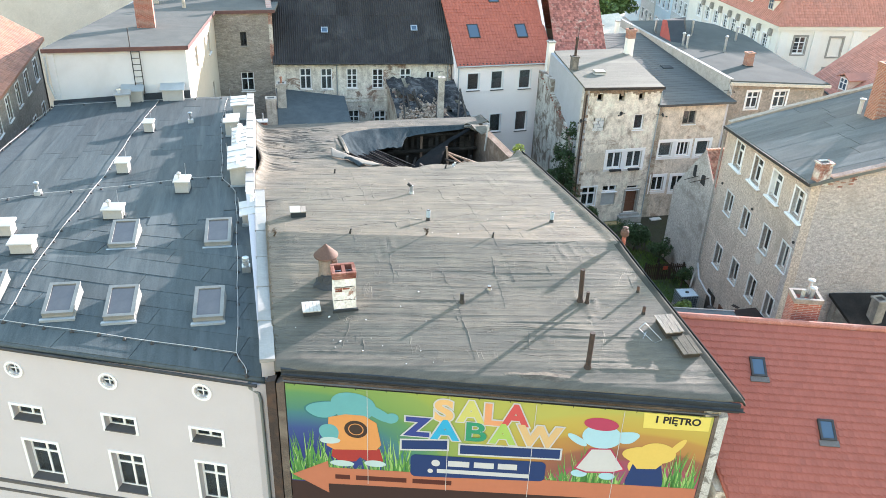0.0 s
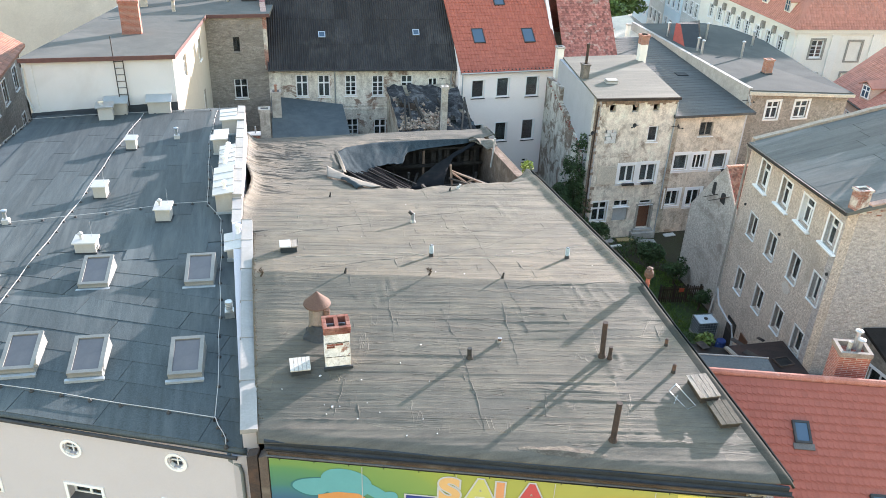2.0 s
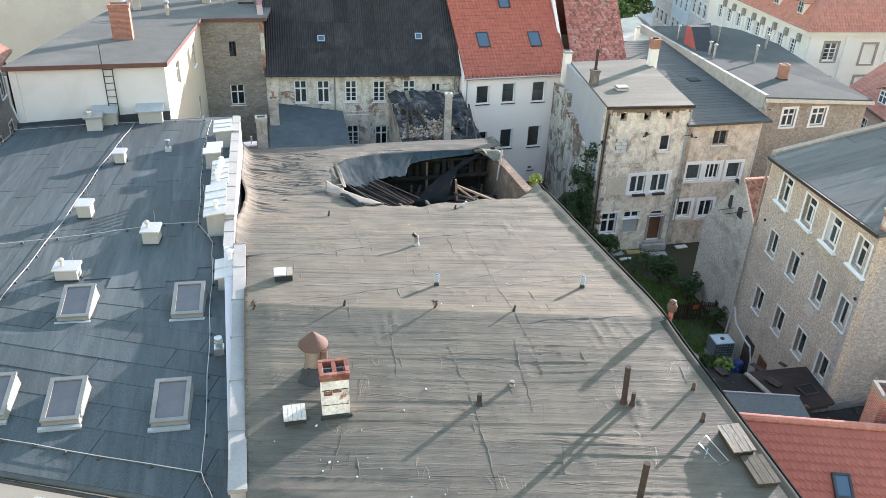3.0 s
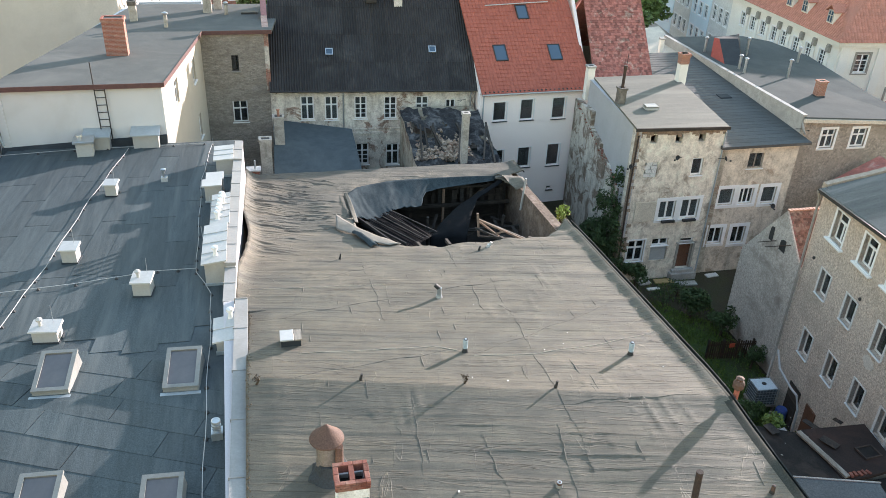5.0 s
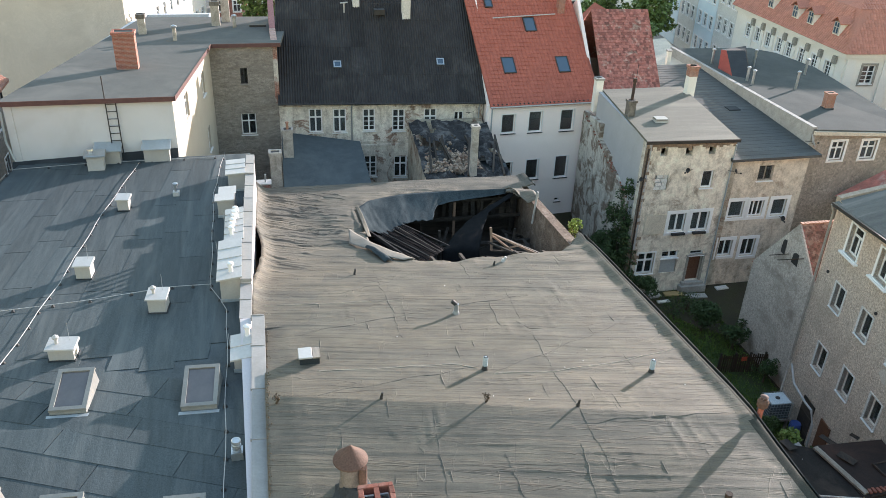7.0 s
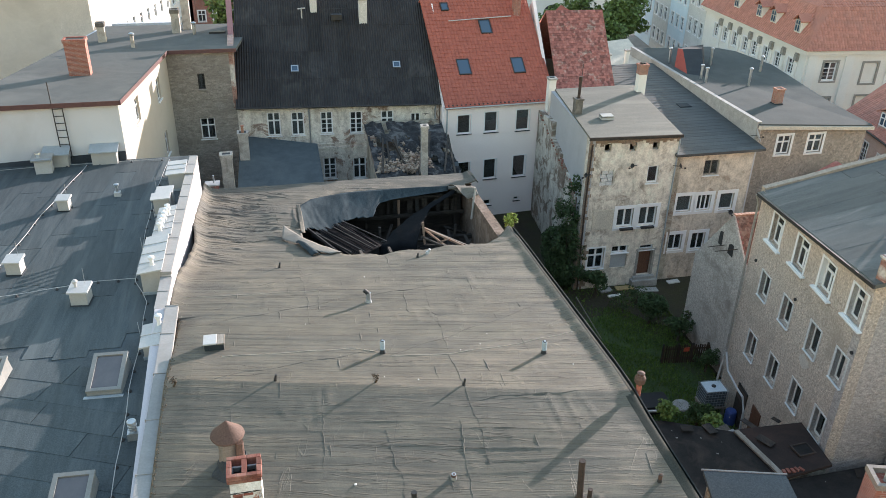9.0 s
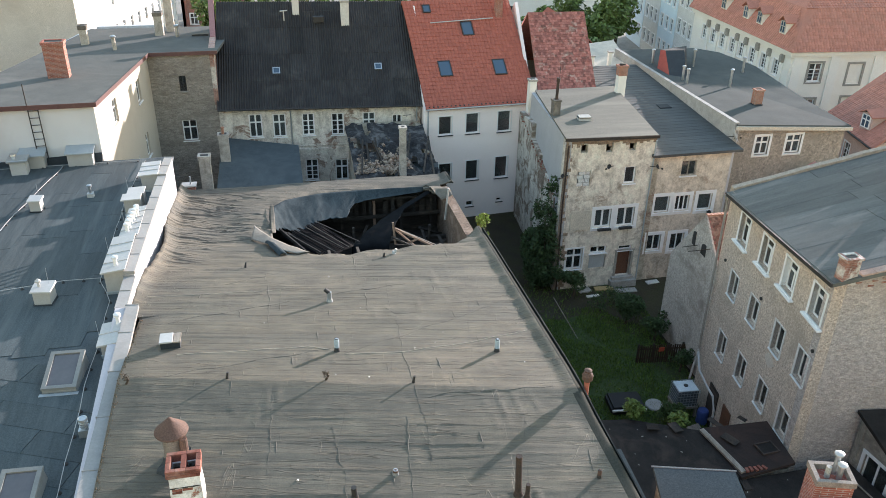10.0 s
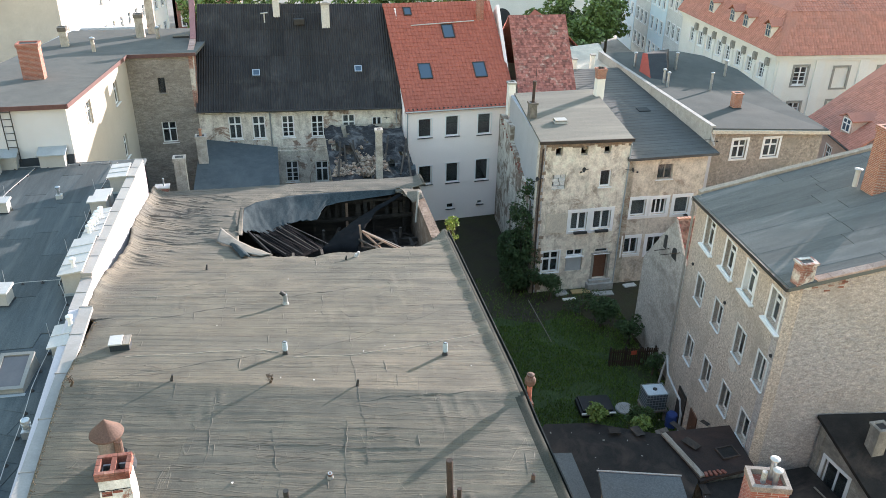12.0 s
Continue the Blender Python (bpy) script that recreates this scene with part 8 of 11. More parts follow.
for x, w in ((-7.35, 1.2), (-4.9, 1.3)):
    t = thing("roof_hood", "white box hood with a sloped metal lid against the wall", "vent", (x, 52.95, on_l(x, 53)))
    bm = bmesh.new()
    box(bm, -w / 2, w / 2, -0.35, 0.42, -0.05, 0.75)
    part("body", bm, WHITE_PAINT, t)
    bm = bmesh.new()
    slab(bm, [(-w / 2 - 0.1, -0.45, 0.8), (w / 2 + 0.1, -0.45, 0.8), (w / 2 + 0.1, 0.43, 1.0), (-w / 2 - 0.1, 0.43, 1.0)], 0.06)
    part("lid", bm, ZINC, t)
# dark felt upstand at the foot of the white wall
bm = bmesh.new()
hexa(bm, [(-12.2, 53.0, 10.4), (-3.9, 53.0, 10.4), (-3.9, 53.38, 10.4), (-12.2, 53.38, 10.4), (-12.2, 53.3, 10.8), (-3.85, 53.3, 11.18), (-3.85, 53.38, 11.18), (-12.2, 53.38, 10.8)])
part("upstand", bm, FELT_DARK, white_house, "dark felt upstand at the wall")

# lightning conductor: wire on clips
lc = thing("lightning_conductor", "thin metal conductor wire on small dark holders", "wire")


def conductor(pts, step=1.05):
    bm = bmesh.new()
    path = []
    for a, b in zip(pts, pts[1:]):
        a, b = Vector(a), Vector(b)
        n = max(2, int((b - a).length / step))
        for i in range(n):
            path.append(a + (b - a) * i / n)
    path.append(Vector(pts[-1]))
    p3 = [Vector((p.x + 0.03 * math.sin(i * 1.7), p.y, on_l(p.x, p.y) + 0.12)) for i, p in enumerate(path)]
    polytube(bm, p3, 0.013, 6)
    part("wire", bm, surface("dull_wire", (0.44, 0.44, 0.43), (0.34, 0.34, 0.33), scale=3, bump=0.05, rough=0.5), lc)
    for p in p3:
        bm = bmesh.new()
        lathe(bm, [(0.075, 0), (0.07, 0.05), (0.03, 0.09), (0.015, 0.13)], 8, (p.x, p.y, p.z - 0.13))
        part("holder", bm, DARK_METAL, lc)


conductor([(-9.0, 25.9), (-8.17, 32.65), (-7.31, 38.96), (-6.68, 45.68), (-5.8, 52.4)])
conductor([(-0.78, 21.4), (-0.85, 21.9), (-1.1, 22.6)], 0.9)
conductor([(-1.1, 22.6), (-1.0, 25.6), (-1.0, 33.4), (-1.05, 35.8), (-1.66, 37.6), (-1.75, 42.0), (-1.84, 47.4), (-1.5, 52.5)])
conductor([(-1.1, 22.6), (-3.87, 23.75), (-5.7, 24.55), (-7.55, 25.3), (-9.0, 25.9), (-11.5, 27.0)])
conductor([(-1.66, 37.9), (-3.1, 37.94), (-5.98, 37.4), (-9.78, 37.0), (-12.6, 36.3)])
conductor([(-12.1, 51.6), (-12.9, 45.1), (-13.7, 38.5)])
conductor([(-12.1, 52.2), (-8.5, 52.6), (-1.9, 52.7)], 1.4)

# gutter and downpipe of the white front
PIPE_GREEN = surface("grey_green_pipe", (0.17, 0.185, 0.18), (0.13, 0.145, 0.14), scale=3, fine=20, bump=0.05, rough=0.55, grain=0.15)
bm = bmesh.new()
tube(bm, (-15.3, 27.35, 11.66), (-0.5, 21.08, 11.62), 0.06, 10)
part("gutter", bm, DARK_METAL, white_house, "thin dark gutter")
bm = bmesh.new()
polytube(bm, [(-0.72, 21.3, 11.64), (-0.72, 21.28, 11.42), (-0.45, 21.17, 11.25), (-0.4, 21.15, 11.0), (-0.36, 21.13, G)], 0.055, 12)
part("downpipe", bm, PIPE_GREEN, white_house, "grey zinc downpipe")
bm = bmesh.new()
m = on_wall(LFL, LFR, 0, 5.15)
box(bm, 0, 15.9, -0.09, 0, 0, 0.12, m), box(bm, 0, 15.9, -0.05, 0, -0.5, -0.4, m)
part("string_course", bm, SILL_DARK, white_house)

# ---- party wall: capping and stacks ----
CAP = surface("pale_cap_sheet", (0.30, 0.297, 0.285), (0.26, 0.256, 0.246), (0.21, 0.207, 0.195), scale=1.5, fine=12, grain=0.25, bump=0.1, rough=0.5, obj_random=0.06, coords="World")
for y0, y1, za, zb, step in ((21.05, 34.08, 12.62, 12.55, 2.25), (34.1, 36.46, 12.46, 12.42, 1.25), (36.44, 47.7, 12.64, 11.85, 1.62), (47.68, 50.75, 11.94, 11.64, 1.5)):
    y = y0
    while y < y1 - 0.2:
        e = min(y + step, y1)
        a, b = za + (zb - za) * (y - y0) / (y1 - y0), za + (zb - za) * (e - y0) / (y1 - y0)
        bm = bmesh.new()
        p, q = y, e - 0.014
        f = (lambda v: min(v, 34.04)) if y0 < 34 else (lambda v: max(v, 34.06))
        l0, l1, r0, r1 = wall_l(f(p)) - 0.03, wall_l(f(q)) - 0.03, wall_r(f(p)) + 0.03, wall_r(f(q)) + 0.03
        hexa(bm, [(l0, p, a - 0.1), (r0, p, a - 0.1), (r1, q, b - 0.1), (l1, q, b - 0.1), (l0, p, a + 0.06), (r0, p, a + 0.03), (r1, q, b + 0.03), (l1, q, b + 0.06)])
        part("cap_sheet", bm, CAP, fire)
        bm = bmesh.new()
        hexa(bm, [(l0, q - 0.015, b - 0.1), (r0, q - 0.015, b - 0.1), (r0, q + 0.02, b - 0.1), (l0, q + 0.02, b - 0.1), (l0, q - 0.015, b + 0.085), (r0, q - 0.015, b + 0.055), (r0, q + 0.02, b + 0.055), (l0, q + 0.02, b + 0.085)])
        part("cap_seam", bm, CAP, fire)
        y = e


def wall_stack(y0, y1, x0, x1, zf, zb, rise, pots=(), lids=0, rod=None):
    """A rendered stack beside the party wall: its lid at zf in front, zb behind, rising towards the wall."""
    t = thing("chimney_stack", "white rendered chimney stack with sheet metal lid", "chimney", group="stacks on the party wall")
    top = lambda y: zf + (zb - zf) * (y - y0) / (y1 - y0)
    bm = bmesh.new()
    zz = on_l(x0, y1) - 0.2
    hexa(bm, [(x0 + 0.11, y0 + 0.13, zz), (x1 - 0.04, y0 + 0.13, zz), (x1 - 0.04, y1 - 0.08, zz), (x0 + 0.11, y1 - 0.08, zz), (x0 + 0.11, y0 + 0.13, zf - 0.03), (x1 - 0.04, y0 + 0.13, zf + rise - 0.05), (x1 - 0.04, y1 - 0.08, zb + rise - 0.05), (x0 + 0.11, y1 - 0.08, zb - 0.03)])
    part("body", bm, WHITE_PAINT, t)
    bm = bmesh.new()
    zb0 = on_l(x0, y0)
    box(bm, x0 + 0.08, x1 - 0.05, y0 + 0.10, y0 + 0.16, zb0 - 0.05, zb0 + 0.12)
    part("base_flashing", bm, ZINC, t)
    n = lids or max(1, round((y1 - y0) / 0.95))
    for i in range(n):
        a, b = y0 + (y1 - y0) * i / n, y0 + (y1 - y0) * (i + 1) / n - 0.016
        bm = bmesh.new()
        ta, tb = top(a), top(b)
        hexa(bm, [(x0, a, ta - 0.06), (x1, a, ta + rise - 0.06), (x1, b, tb + rise - 0.06), (x0, b, tb - 0.06), (x0, a, ta), (x1, a, ta + rise), (x1, b, tb + rise), (x0, b, tb)])
        lid = part("lid_sheet", bm, WHITE_SHEET, t)
        if i < n - 1:
            bm = bmesh.new()
            hexa(bm, [(x0, b - 0.012, tb - 0.02), (x1, b - 0.012, tb + rise - 0.02), (x1, b + 0.02, tb + rise - 0.02), (x0, b + 0.02, tb - 0.02), (x0, b - 0.012, tb + 0.03), (x1, b - 0.012, tb + rise + 0.03), (x1, b + 0.02, tb + rise + 0.03), (x0, b + 0.02, tb + 0.03)])
            part("standing_seam", bm, WHITE_SHEET, lid)
    for px, py in pots:
        bm = bmesh.new()
        lathe(bm, [(0.1, -0.03), (0.075, 0.04), (0.07, 0.27), (0.12, 0.28), (0.125, 0.37), (0.08, 0.4), (0.03, 0.41)], 14, (px, py, top(py) + rise * (px - x0) / (x1 - x0)))
        part("vent_pipe", bm, POT_WHITE, t)
    if rod:
        bm = bmesh.new()
        p = Vector((x0 + 0.02, rod, top(rod) - 0.4))
        tube(bm, p, p + Vector((-0.03, 0, 1.0)), 0.009, 5)
        part("lightning_rod", bm, GALV, t)
    return t


POT_WHITE = surface("white_plastic_pot", (0.74, 0.74, 0.73), (0.66, 0.66, 0.65), scale=3, fine=15, bump=0.05, rough=0.45, grain=0.1)
wall_stack(31.73, 33.2, -0.85, -0.14, 12.50, 12.47, 0.1, ((-0.28, 33.0),), 2, 32.4)
wall_stack(36.44, 39.95, -1.36, -0.44, 12.68, 12.45, 0.12, ((-0.84, 37.0),), 4, 38.6)
wall_stack(40.0, 43.5, -1.17, -0.38, 12.38, 12.1, 0.12, [(-0.86 + 0.03 * k, 40.55 + 0.42 * k) for k in range(6)] + [(-0.66, 42.3)], 5, 41.8)
wall_stack(44.4, 45.25, -1.66, -0.78, 12.12, 12.08, 0.03, (), 1)
wall_stack(45.3, 46.25, -1.52, -0.72, 12.02, 11.97, 0.03, (), 1, 46.0)
wall_stack(47.6, 49.7, -1.24, -0.28, 11.98, 11.86, 0.06, (), 3, 49.2)

# ---- banner on the street wall ----
BL, BR = Vector((0.43, 20.47)), Vector((13.15, 16.46))
banner = thing("advertising_banner", "large printed banner of a playroom on the street wall", "banner")
B_M = on_wall(tuple(BL), tuple(BR), 0, 0, -0.12)


def print_mat():
    """The printed ground: blue to green to yellow to orange and purple in wide swirls."""
    m, nt, links, b = nodes_of("banner_print")
    tc = nt.new("ShaderNodeTexCoord")
    sep = nt.new("ShaderNodeSeparateXYZ")
    links.new(tc.outputs["Object"], sep.inputs[0])

    def rings(centre, squash, reach, stops):
        mp = nt.new("ShaderNodeMapping")
        mp.vector_type = "TEXTURE"
        mp.inputs["Location"].default_value = (centre[0], 0, centre[1])
        mp.inputs["Scale"].default_value = (squash * reach, 1000, reach)
        links.new(tc.outputs["Object"], mp.inputs["Vector"])
        ln = nt.new("ShaderNodeVectorMath")
        ln.operation = "LENGTH"
        links.new(mp.outputs[0], ln.inputs[0])
        return ramp(nt, links, ln.outputs["Value"], stops)

    right = rings((11.2, 8.5), 1.7, 4.0, [(0.3, (0.286, 0.082, 0.150)), (0.4, (0.340, 0.082, 0.109)), (0.43, (0.258, 0.095, 0.068)), (0.53, (0.299, 0.122, 0.061)), (0.56, (0.422, 0.204, 0.054)), (0.68, (0.462, 0.258, 0.054)), (0.71, (0.503, 0.354, 0.054)), (0.85, (0.503, 0.408, 0.068)), (0.9, (0.449, 0.435, 0.082))])
    left = rings((0.6, 8.2), 1.3, 5.2, [(0.25, (0.027, 0.041, 0.204)), (0.42, (0.048, 0.082, 0.258)), (0.55, (0.068, 0.204, 0.218)), (0.58, (0.082, 0.231, 0.163)), (0.7, (0.122, 0.286, 0.109)), (0.73, (0.190, 0.326, 0.082)), (0.88, (0.258, 0.367, 0.082)), (0.92, (0.313, 0.394, 0.068)), (1.0, (0.381, 0.422, 0.068))])
    mr = nt.new("ShaderNodeMapRange")
    mr.inputs["From Min"].default_value, mr.inputs["From Max"].default_value = 4.5, 8.0
    links.new(sep.outputs[0], mr.inputs["Value"])
    col = mixc(nt, links, mr.outputs[0], left, right)
    col = mixc(nt, links, 1.0, col, (0.8, 0.8, 0.8), "MULTIPLY")
    links.new(col, b.inputs["Base Color"])
    b.inputs["Roughness"].default_value = 0.5
    return m


def ink(name, c):
    c = tuple(x * 0.8 for x in c)
    return surface("print_" + name, c, tuple(x * 0.93 for x in c), scale=1.5, fine=10, bump=0.0, rough=0.5, grain=0.06)


def flat(name, pts, depth, mat, label="", parent=None):
    """A printed shape: outline in banner axes (along, up), its layer depth outwards."""
    bm = bmesh.new()
    a = [bm.verts.new((x, -depth, z)) for x, z in pts]
    b = [bm.verts.new((x, -depth + 0.003, z)) for x, z in pts]
    bm.faces.new(a), bm.faces.new(list(reversed(b)))
    for i in range(len(pts)):
        bm.faces.new([a[i], b[i], b[(i + 1) % len(pts)], a[(i + 1) % len(pts)]])
    return part(name, bm, mat, parent or banner, label, B_M)


def oval(cx, cz, rx, rz, tilt=0.0, n=28, wob=0.0):
    c, s = math.cos(radians(tilt)), math.sin(radians(tilt))
    out = []
    for i in range(n):
        a = 2 * math.pi * i / n
        k = 1 + wob * math.sin(3 * a)
        x, z = rx * k * math.cos(a), rz * k * math.sin(a)
        out.append((cx + x * c - z * s, cz + x * s + z * c))
    return out


flat("sheet", [(0.0, 8.05), (13.32, 8.6), (13.32, 12.16), (0.0, 12.17)], 0.0, print_mat(), "printed sheet in blue, green, yellow and orange")
flat("lower_sheet", [(0.0, 6.3), (13.32, 6.3), (13.32, 8.6), (0.0, 8.05)], 0.0, ink("brown", (0.055, 0.03, 0.025)), "dark brown lower sheet")
GREENS = [ink("grass", (0.20, 0.42, 0.09)), ink("grass_light", (0.36, 0.58, 0.17)), ink("grass_dark", (0.11, 0.30, 0.07))]
rnd = random.Random(41)
for k, g in enumerate(GREENS):
    bm = bmesh.new()
    for i in range(260):
        x = rnd.uniform(0.05, 13.2)
        if 3.9 < x < 8.7 and rnd.random() < 0.6:
            continue
        z0 = 8.1 + x * 0.04
        h = rnd.uniform(0.6, 2.2) * (0.75 + 0.35 * math.sin(x * 2.1)) if x < 4 or x > 9 else rnd.uniform(0.4, 1.2)
        w, lean = rnd.uniform(0.02, 0.05), rnd.uniform(-0.45, 0.45)
        y = -0.006 - 0.0015 * k
        bm.faces.new([bm.verts.new(p) for p in ((x - w, y, z0), (x + w, y, z0), (x + lean * 0.45 + w * 0.6, y, z0 + h * 0.6), (min(max(x + lean, 0.02), 13.3), y, z0 + h), (x + lean * 0.45 - w * 0.6, y, z0 + h * 0.6))])
    ob = part("printed_grass", bm, g, banner, "", B_M)
    ob["kind"] = "stuff"
TEAL, LBLUE, YEL, ORANGE, RED, NAVY, WHITE = ink("teal", (0.16, 0.42, 0.44)), ink("light_blue", (0.42, 0.66, 0.76)), ink("yellow", (0.75, 0.55, 0.12)), ink("orange", (0.72, 0.33, 0.10)), ink("red", (0.40, 0.05, 0.04)), ink("navy", (0.025, 0.05, 0.16)), ink("white", (0.62, 0.62, 0.62))
# plain coloured shapes of the print
TEAL_DARK, SKIN_WHITE = ink("deep_teal", (0.06, 0.20, 0.21)), ink("pale_mint", (0.52, 0.66, 0.66))
flat("printed_shape", oval(2.15, 11.45, 0.72, 0.58, -8, wob=0.04), 0.012, TEAL)
flat("printed_shape", oval(1.2, 11.25, 0.62, 0.36, 12, wob=0.08), 0.0105, TEAL_DARK)
flat("printed_shape", oval(1.22, 11.26, 0.58, 0.32, 12, wob=0.08), 0.0112, TEAL)
flat("printed_shape", oval(2.95, 11.25, 0.55, 0.2, -32), 0.0125, TEAL)
flat("printed_shape", oval(3.38, 11.1, 0.24, 0.2, 30), 0.0132, TEAL)
flat("printed_shape", [(1.35, 10.95), (1.9, 11.12), (2.5, 11.12), (2.9, 10.85), (3.05, 9.95), (2.9, 9.72), (1.5, 9.6), (1.25, 9.75)], 0.0145, ORANGE)
flat("printed_shape", [(1.45, 9.68), (3.0, 9.76), (3.12, 9.25), (2.75, 9.1), (2.35, 9.35), (2.2, 9.15), (1.7, 9.1), (1.4, 9.3)], 0.0135, RED)
flat("printed_shape", oval(2.23, 10.53, 0.38, 0.36), 0.0165, ink("brown_disc", (0.06, 0.04, 0.03)))
flat("printed_shape", oval(2.23, 10.53, 0.25, 0.24), 0.018, ORANGE)
flat("printed_shape", oval(2.23, 10.53, 0.22, 0.21), 0.019, ink("brown_disc", (0.06, 0.04, 0.03)))
flat("printed_shape", oval(1.35, 10.3, 0.32, 0.38, 10, wob=0.05), 0.016, TEAL)
flat("printed_shape", oval(1.37, 9.98, 0.34, 0.14, 4), 0.017, SKIN_WHITE)
flat("printed_shape", oval(1.75, 9.02, 0.4, 0.13), 0.0155, SKIN_WHITE), flat("printed_shape", oval(2.85, 9.12, 0.36, 0.14), 0.0155, SKIN_WHITE)
flat("printed_shape", oval(10.05, 11.05, 0.62, 0.48, -5), 0.012, LBLUE)
flat("printed_shape", oval(10.8, 11.1, 0.4, 0.24, 8, wob=0.1), 0.0105, LBLUE)
flat("printed_shape", oval(9.3, 10.85, 0.38, 0.13, -35), 0.0112, LBLUE)
flat("printed_shape", oval(9.97, 11.55, 0.54, 0.25, -4), 0.014, ink("crimson", (0.45, 0.06, 0.12)))
flat("printed_shape", [(9.75, 10.55), (10.4, 10.6), (10.95, 9.75), (10.6, 9.58), (9.7, 9.5), (9.3, 9.65)], 0.0135, ink("crimson", (0.45, 0.06, 0.12)))
flat("printed_shape", [(9.79, 10.5), (10.37, 10.55), (10.87, 9.78), (10.58, 9.64), (9.72, 9.56), (9.39, 9.68)], 0.0145, WHITE)
flat("printed_shape", oval(9.5, 9.45, 0.26, 0.15), 0.0128, LBLUE), flat("printed_shape", oval(10.4, 9.42, 0.26, 0.15), 0.0128, LBLUE)
flat("printed_shape", oval(11.85, 10.55, 0.58, 0.42, -5), 0.0115, YEL)
flat("printed_shape", oval(11.15, 10.45, 0.36, 0.3, 20, wob=0.1), 0.0108, YEL)
flat("printed_shape", oval(12.42, 10.85, 0.42, 0.12, 58), 0.011, YEL)
flat("printed_shape", oval(11.55, 9.95, 0.55, 0.45), 0.0121, YEL)
flat("printed_shape", [(11.15, 10.05), (11.3, 9.85), (11.9, 9.9), (12.05, 10.1), (12.2, 9.3), (12.15, 8.95), (11.6, 9.1), (11.05, 8.9), (11.0, 9.3)], 0.0155, NAVY)
# arrow
flat("arrow", [(0.05, 8.36), (1.27, 9.07), (1.29, 8.79), (13.3, 9.2), (13.3, 8.55), (1.26, 8.06), (1.27, 7.64)], 0.0185, ink("terracotta", (0.52, 0.19, 0.10)), "terracotta arrow pointing along the street")
for k in range(3):
    x = (1.5, 2.2, 4.1)[k]
    flat("writing_bar", [(x, 8.3 + 0.036 * (x - 1.3)), (x + (0.5, 1.7, 1.3)[k], 8.3 + 0.036 * (x - 1.3 + (0.5, 1.7, 1.3)[k])), (x + (0.5, 1.7, 1.3)[k], 8.5 + 0.036 * (x - 1.3 + (0.5, 1.7, 1.3)[k])), (x, 8.5 + 0.036 * (x - 1.3))], 0.0205, ink("dark_brown", (0.10, 0.03, 0.02)))
# blue field with bars
R = 0.18
pts = []
for cx, cz, a0 in ((8.24, 9.62, 0), (4.2, 9.5, 90), (4.2, 8.9, 180), (8.24, 9.14, 270)):
    pts += [(cx + R * math.cos(radians(a0 + 15 * i)), cz + R * math.sin(radians(a0 + 15 * i))) for i in range(7)]
flat("blue_field", pts, 0.019, NAVY, "navy field with white bars of writing")
for x0, x1, z0, h in ((5.25, 5.95, 9.28, 0.24), (6.1, 6.75, 9.31, 0.24), (6.88, 7.5, 9.34, 0.24), (4.9, 7.9, 8.96, 0.17)):
    flat("writing_bar", [(x0, z0), (x1, z0 + 0.03 * (x1 - x0)), (x1, z0 + h + 0.03 * (x1 - x0)), (x0, z0 + h)], 0.021, WHITE)
flat("white_dot", oval(4.85, 9.38, 0.14, 0.14), 0.021, WHITE), flat("white_dot", oval(4.68, 9.02, 0.09, 0.09), 0.021, WHITE)
# name of the place as plain bars
for x0, x1 in ((3.72, 5.2), (5.62, 8.82)):
    flat("writing_bar", [(x0 - 0.06, 9.80), (x1 + 0.06, 9.94), (x1 + 0.06, 10.44), (x0 - 0.06, 10.30)], 0.0185, WHITE)
    flat("writing_bar", [(x0, 9.87), (x1, 10.0), (x1, 10.38), (x0, 10.24)], 0.0205, NAVY)
flat("yellow_tab", [(11.25, 11.55), (13.24, 11.6), (13.24, 12.14), (11.2, 12.14)], 0.012, ink("tab_yellow", (0.78, 0.66, 0.14)))


def lettering(text, x, z, size, mat, depth, wide=1.0, fat=0.0, name="letter"):
    cu = bpy.data.curves.new(name, "FONT")
    cu.body, cu.size, cu.extrude, cu.offset = text, size, 0.002, fat
    cu.align_x = "CENTER"
    cu.materials.append(mat)
    ob = new(name, cu)
    ob.parent = banner
    ob.matrix_basis = B_M @ Matrix.Translation((x, -depth, z)) @ pose(0, 0, 0, 90, 0, 0) @ Matrix.Diagonal((wide, 1, 1, 1))
    return ob


deep = 0.0
for ch_, x, z, size, wide, c in (("S", 5.04, 11.22, 1.12, 1.12, (0.80, 0.50, 0.20)), ("A", 5.9, 11.26, 1.12, 0.98, (0.62, 0.60, 0.16)), ("L", 6.58, 11.22, 1.12, 1.05, (0.78, 0.36, 0.16)), ("A", 7.3, 11.26, 1.12, 0.98, (0.60, 0.10, 0.09)),
                                 ("Z", 4.21, 10.52, 1.0, 1.12, (0.05, 0.07, 0.28)), ("A", 5.11, 10.46, 1.06, 1.1, (0.06, 0.42, 0.68)), ("B", 6.07, 10.48, 1.06, 1.22, (0.05, 0.30, 0.16)), ("A", 6.95, 10.48, 1.08, 1.0, (0.40, 0.58, 0.12)), ("W", 8.1, 10.5, 1.1, 1.12, (0.70, 0.48, 0.22))):
    deep += 0.0012
    lettering(ch_, x, z, size, WHITE, 0.022 + deep * 0.3, wide, 0.095 if ch_ != "B" else 0.05, "letter_edge")
    lettering(ch_, x, z, size, ink("letter_%d%d%d" % tuple(int(v * 99) for v in c), c), 0.028 + deep, wide, 0.05 if ch_ != "B" else 0.024)
lettering("1 PI\u0118TRO", 12.25, 11.8, 0.36, ink("black", (0.02, 0.02, 0.02)), 0.015, 0.95, 0.012)
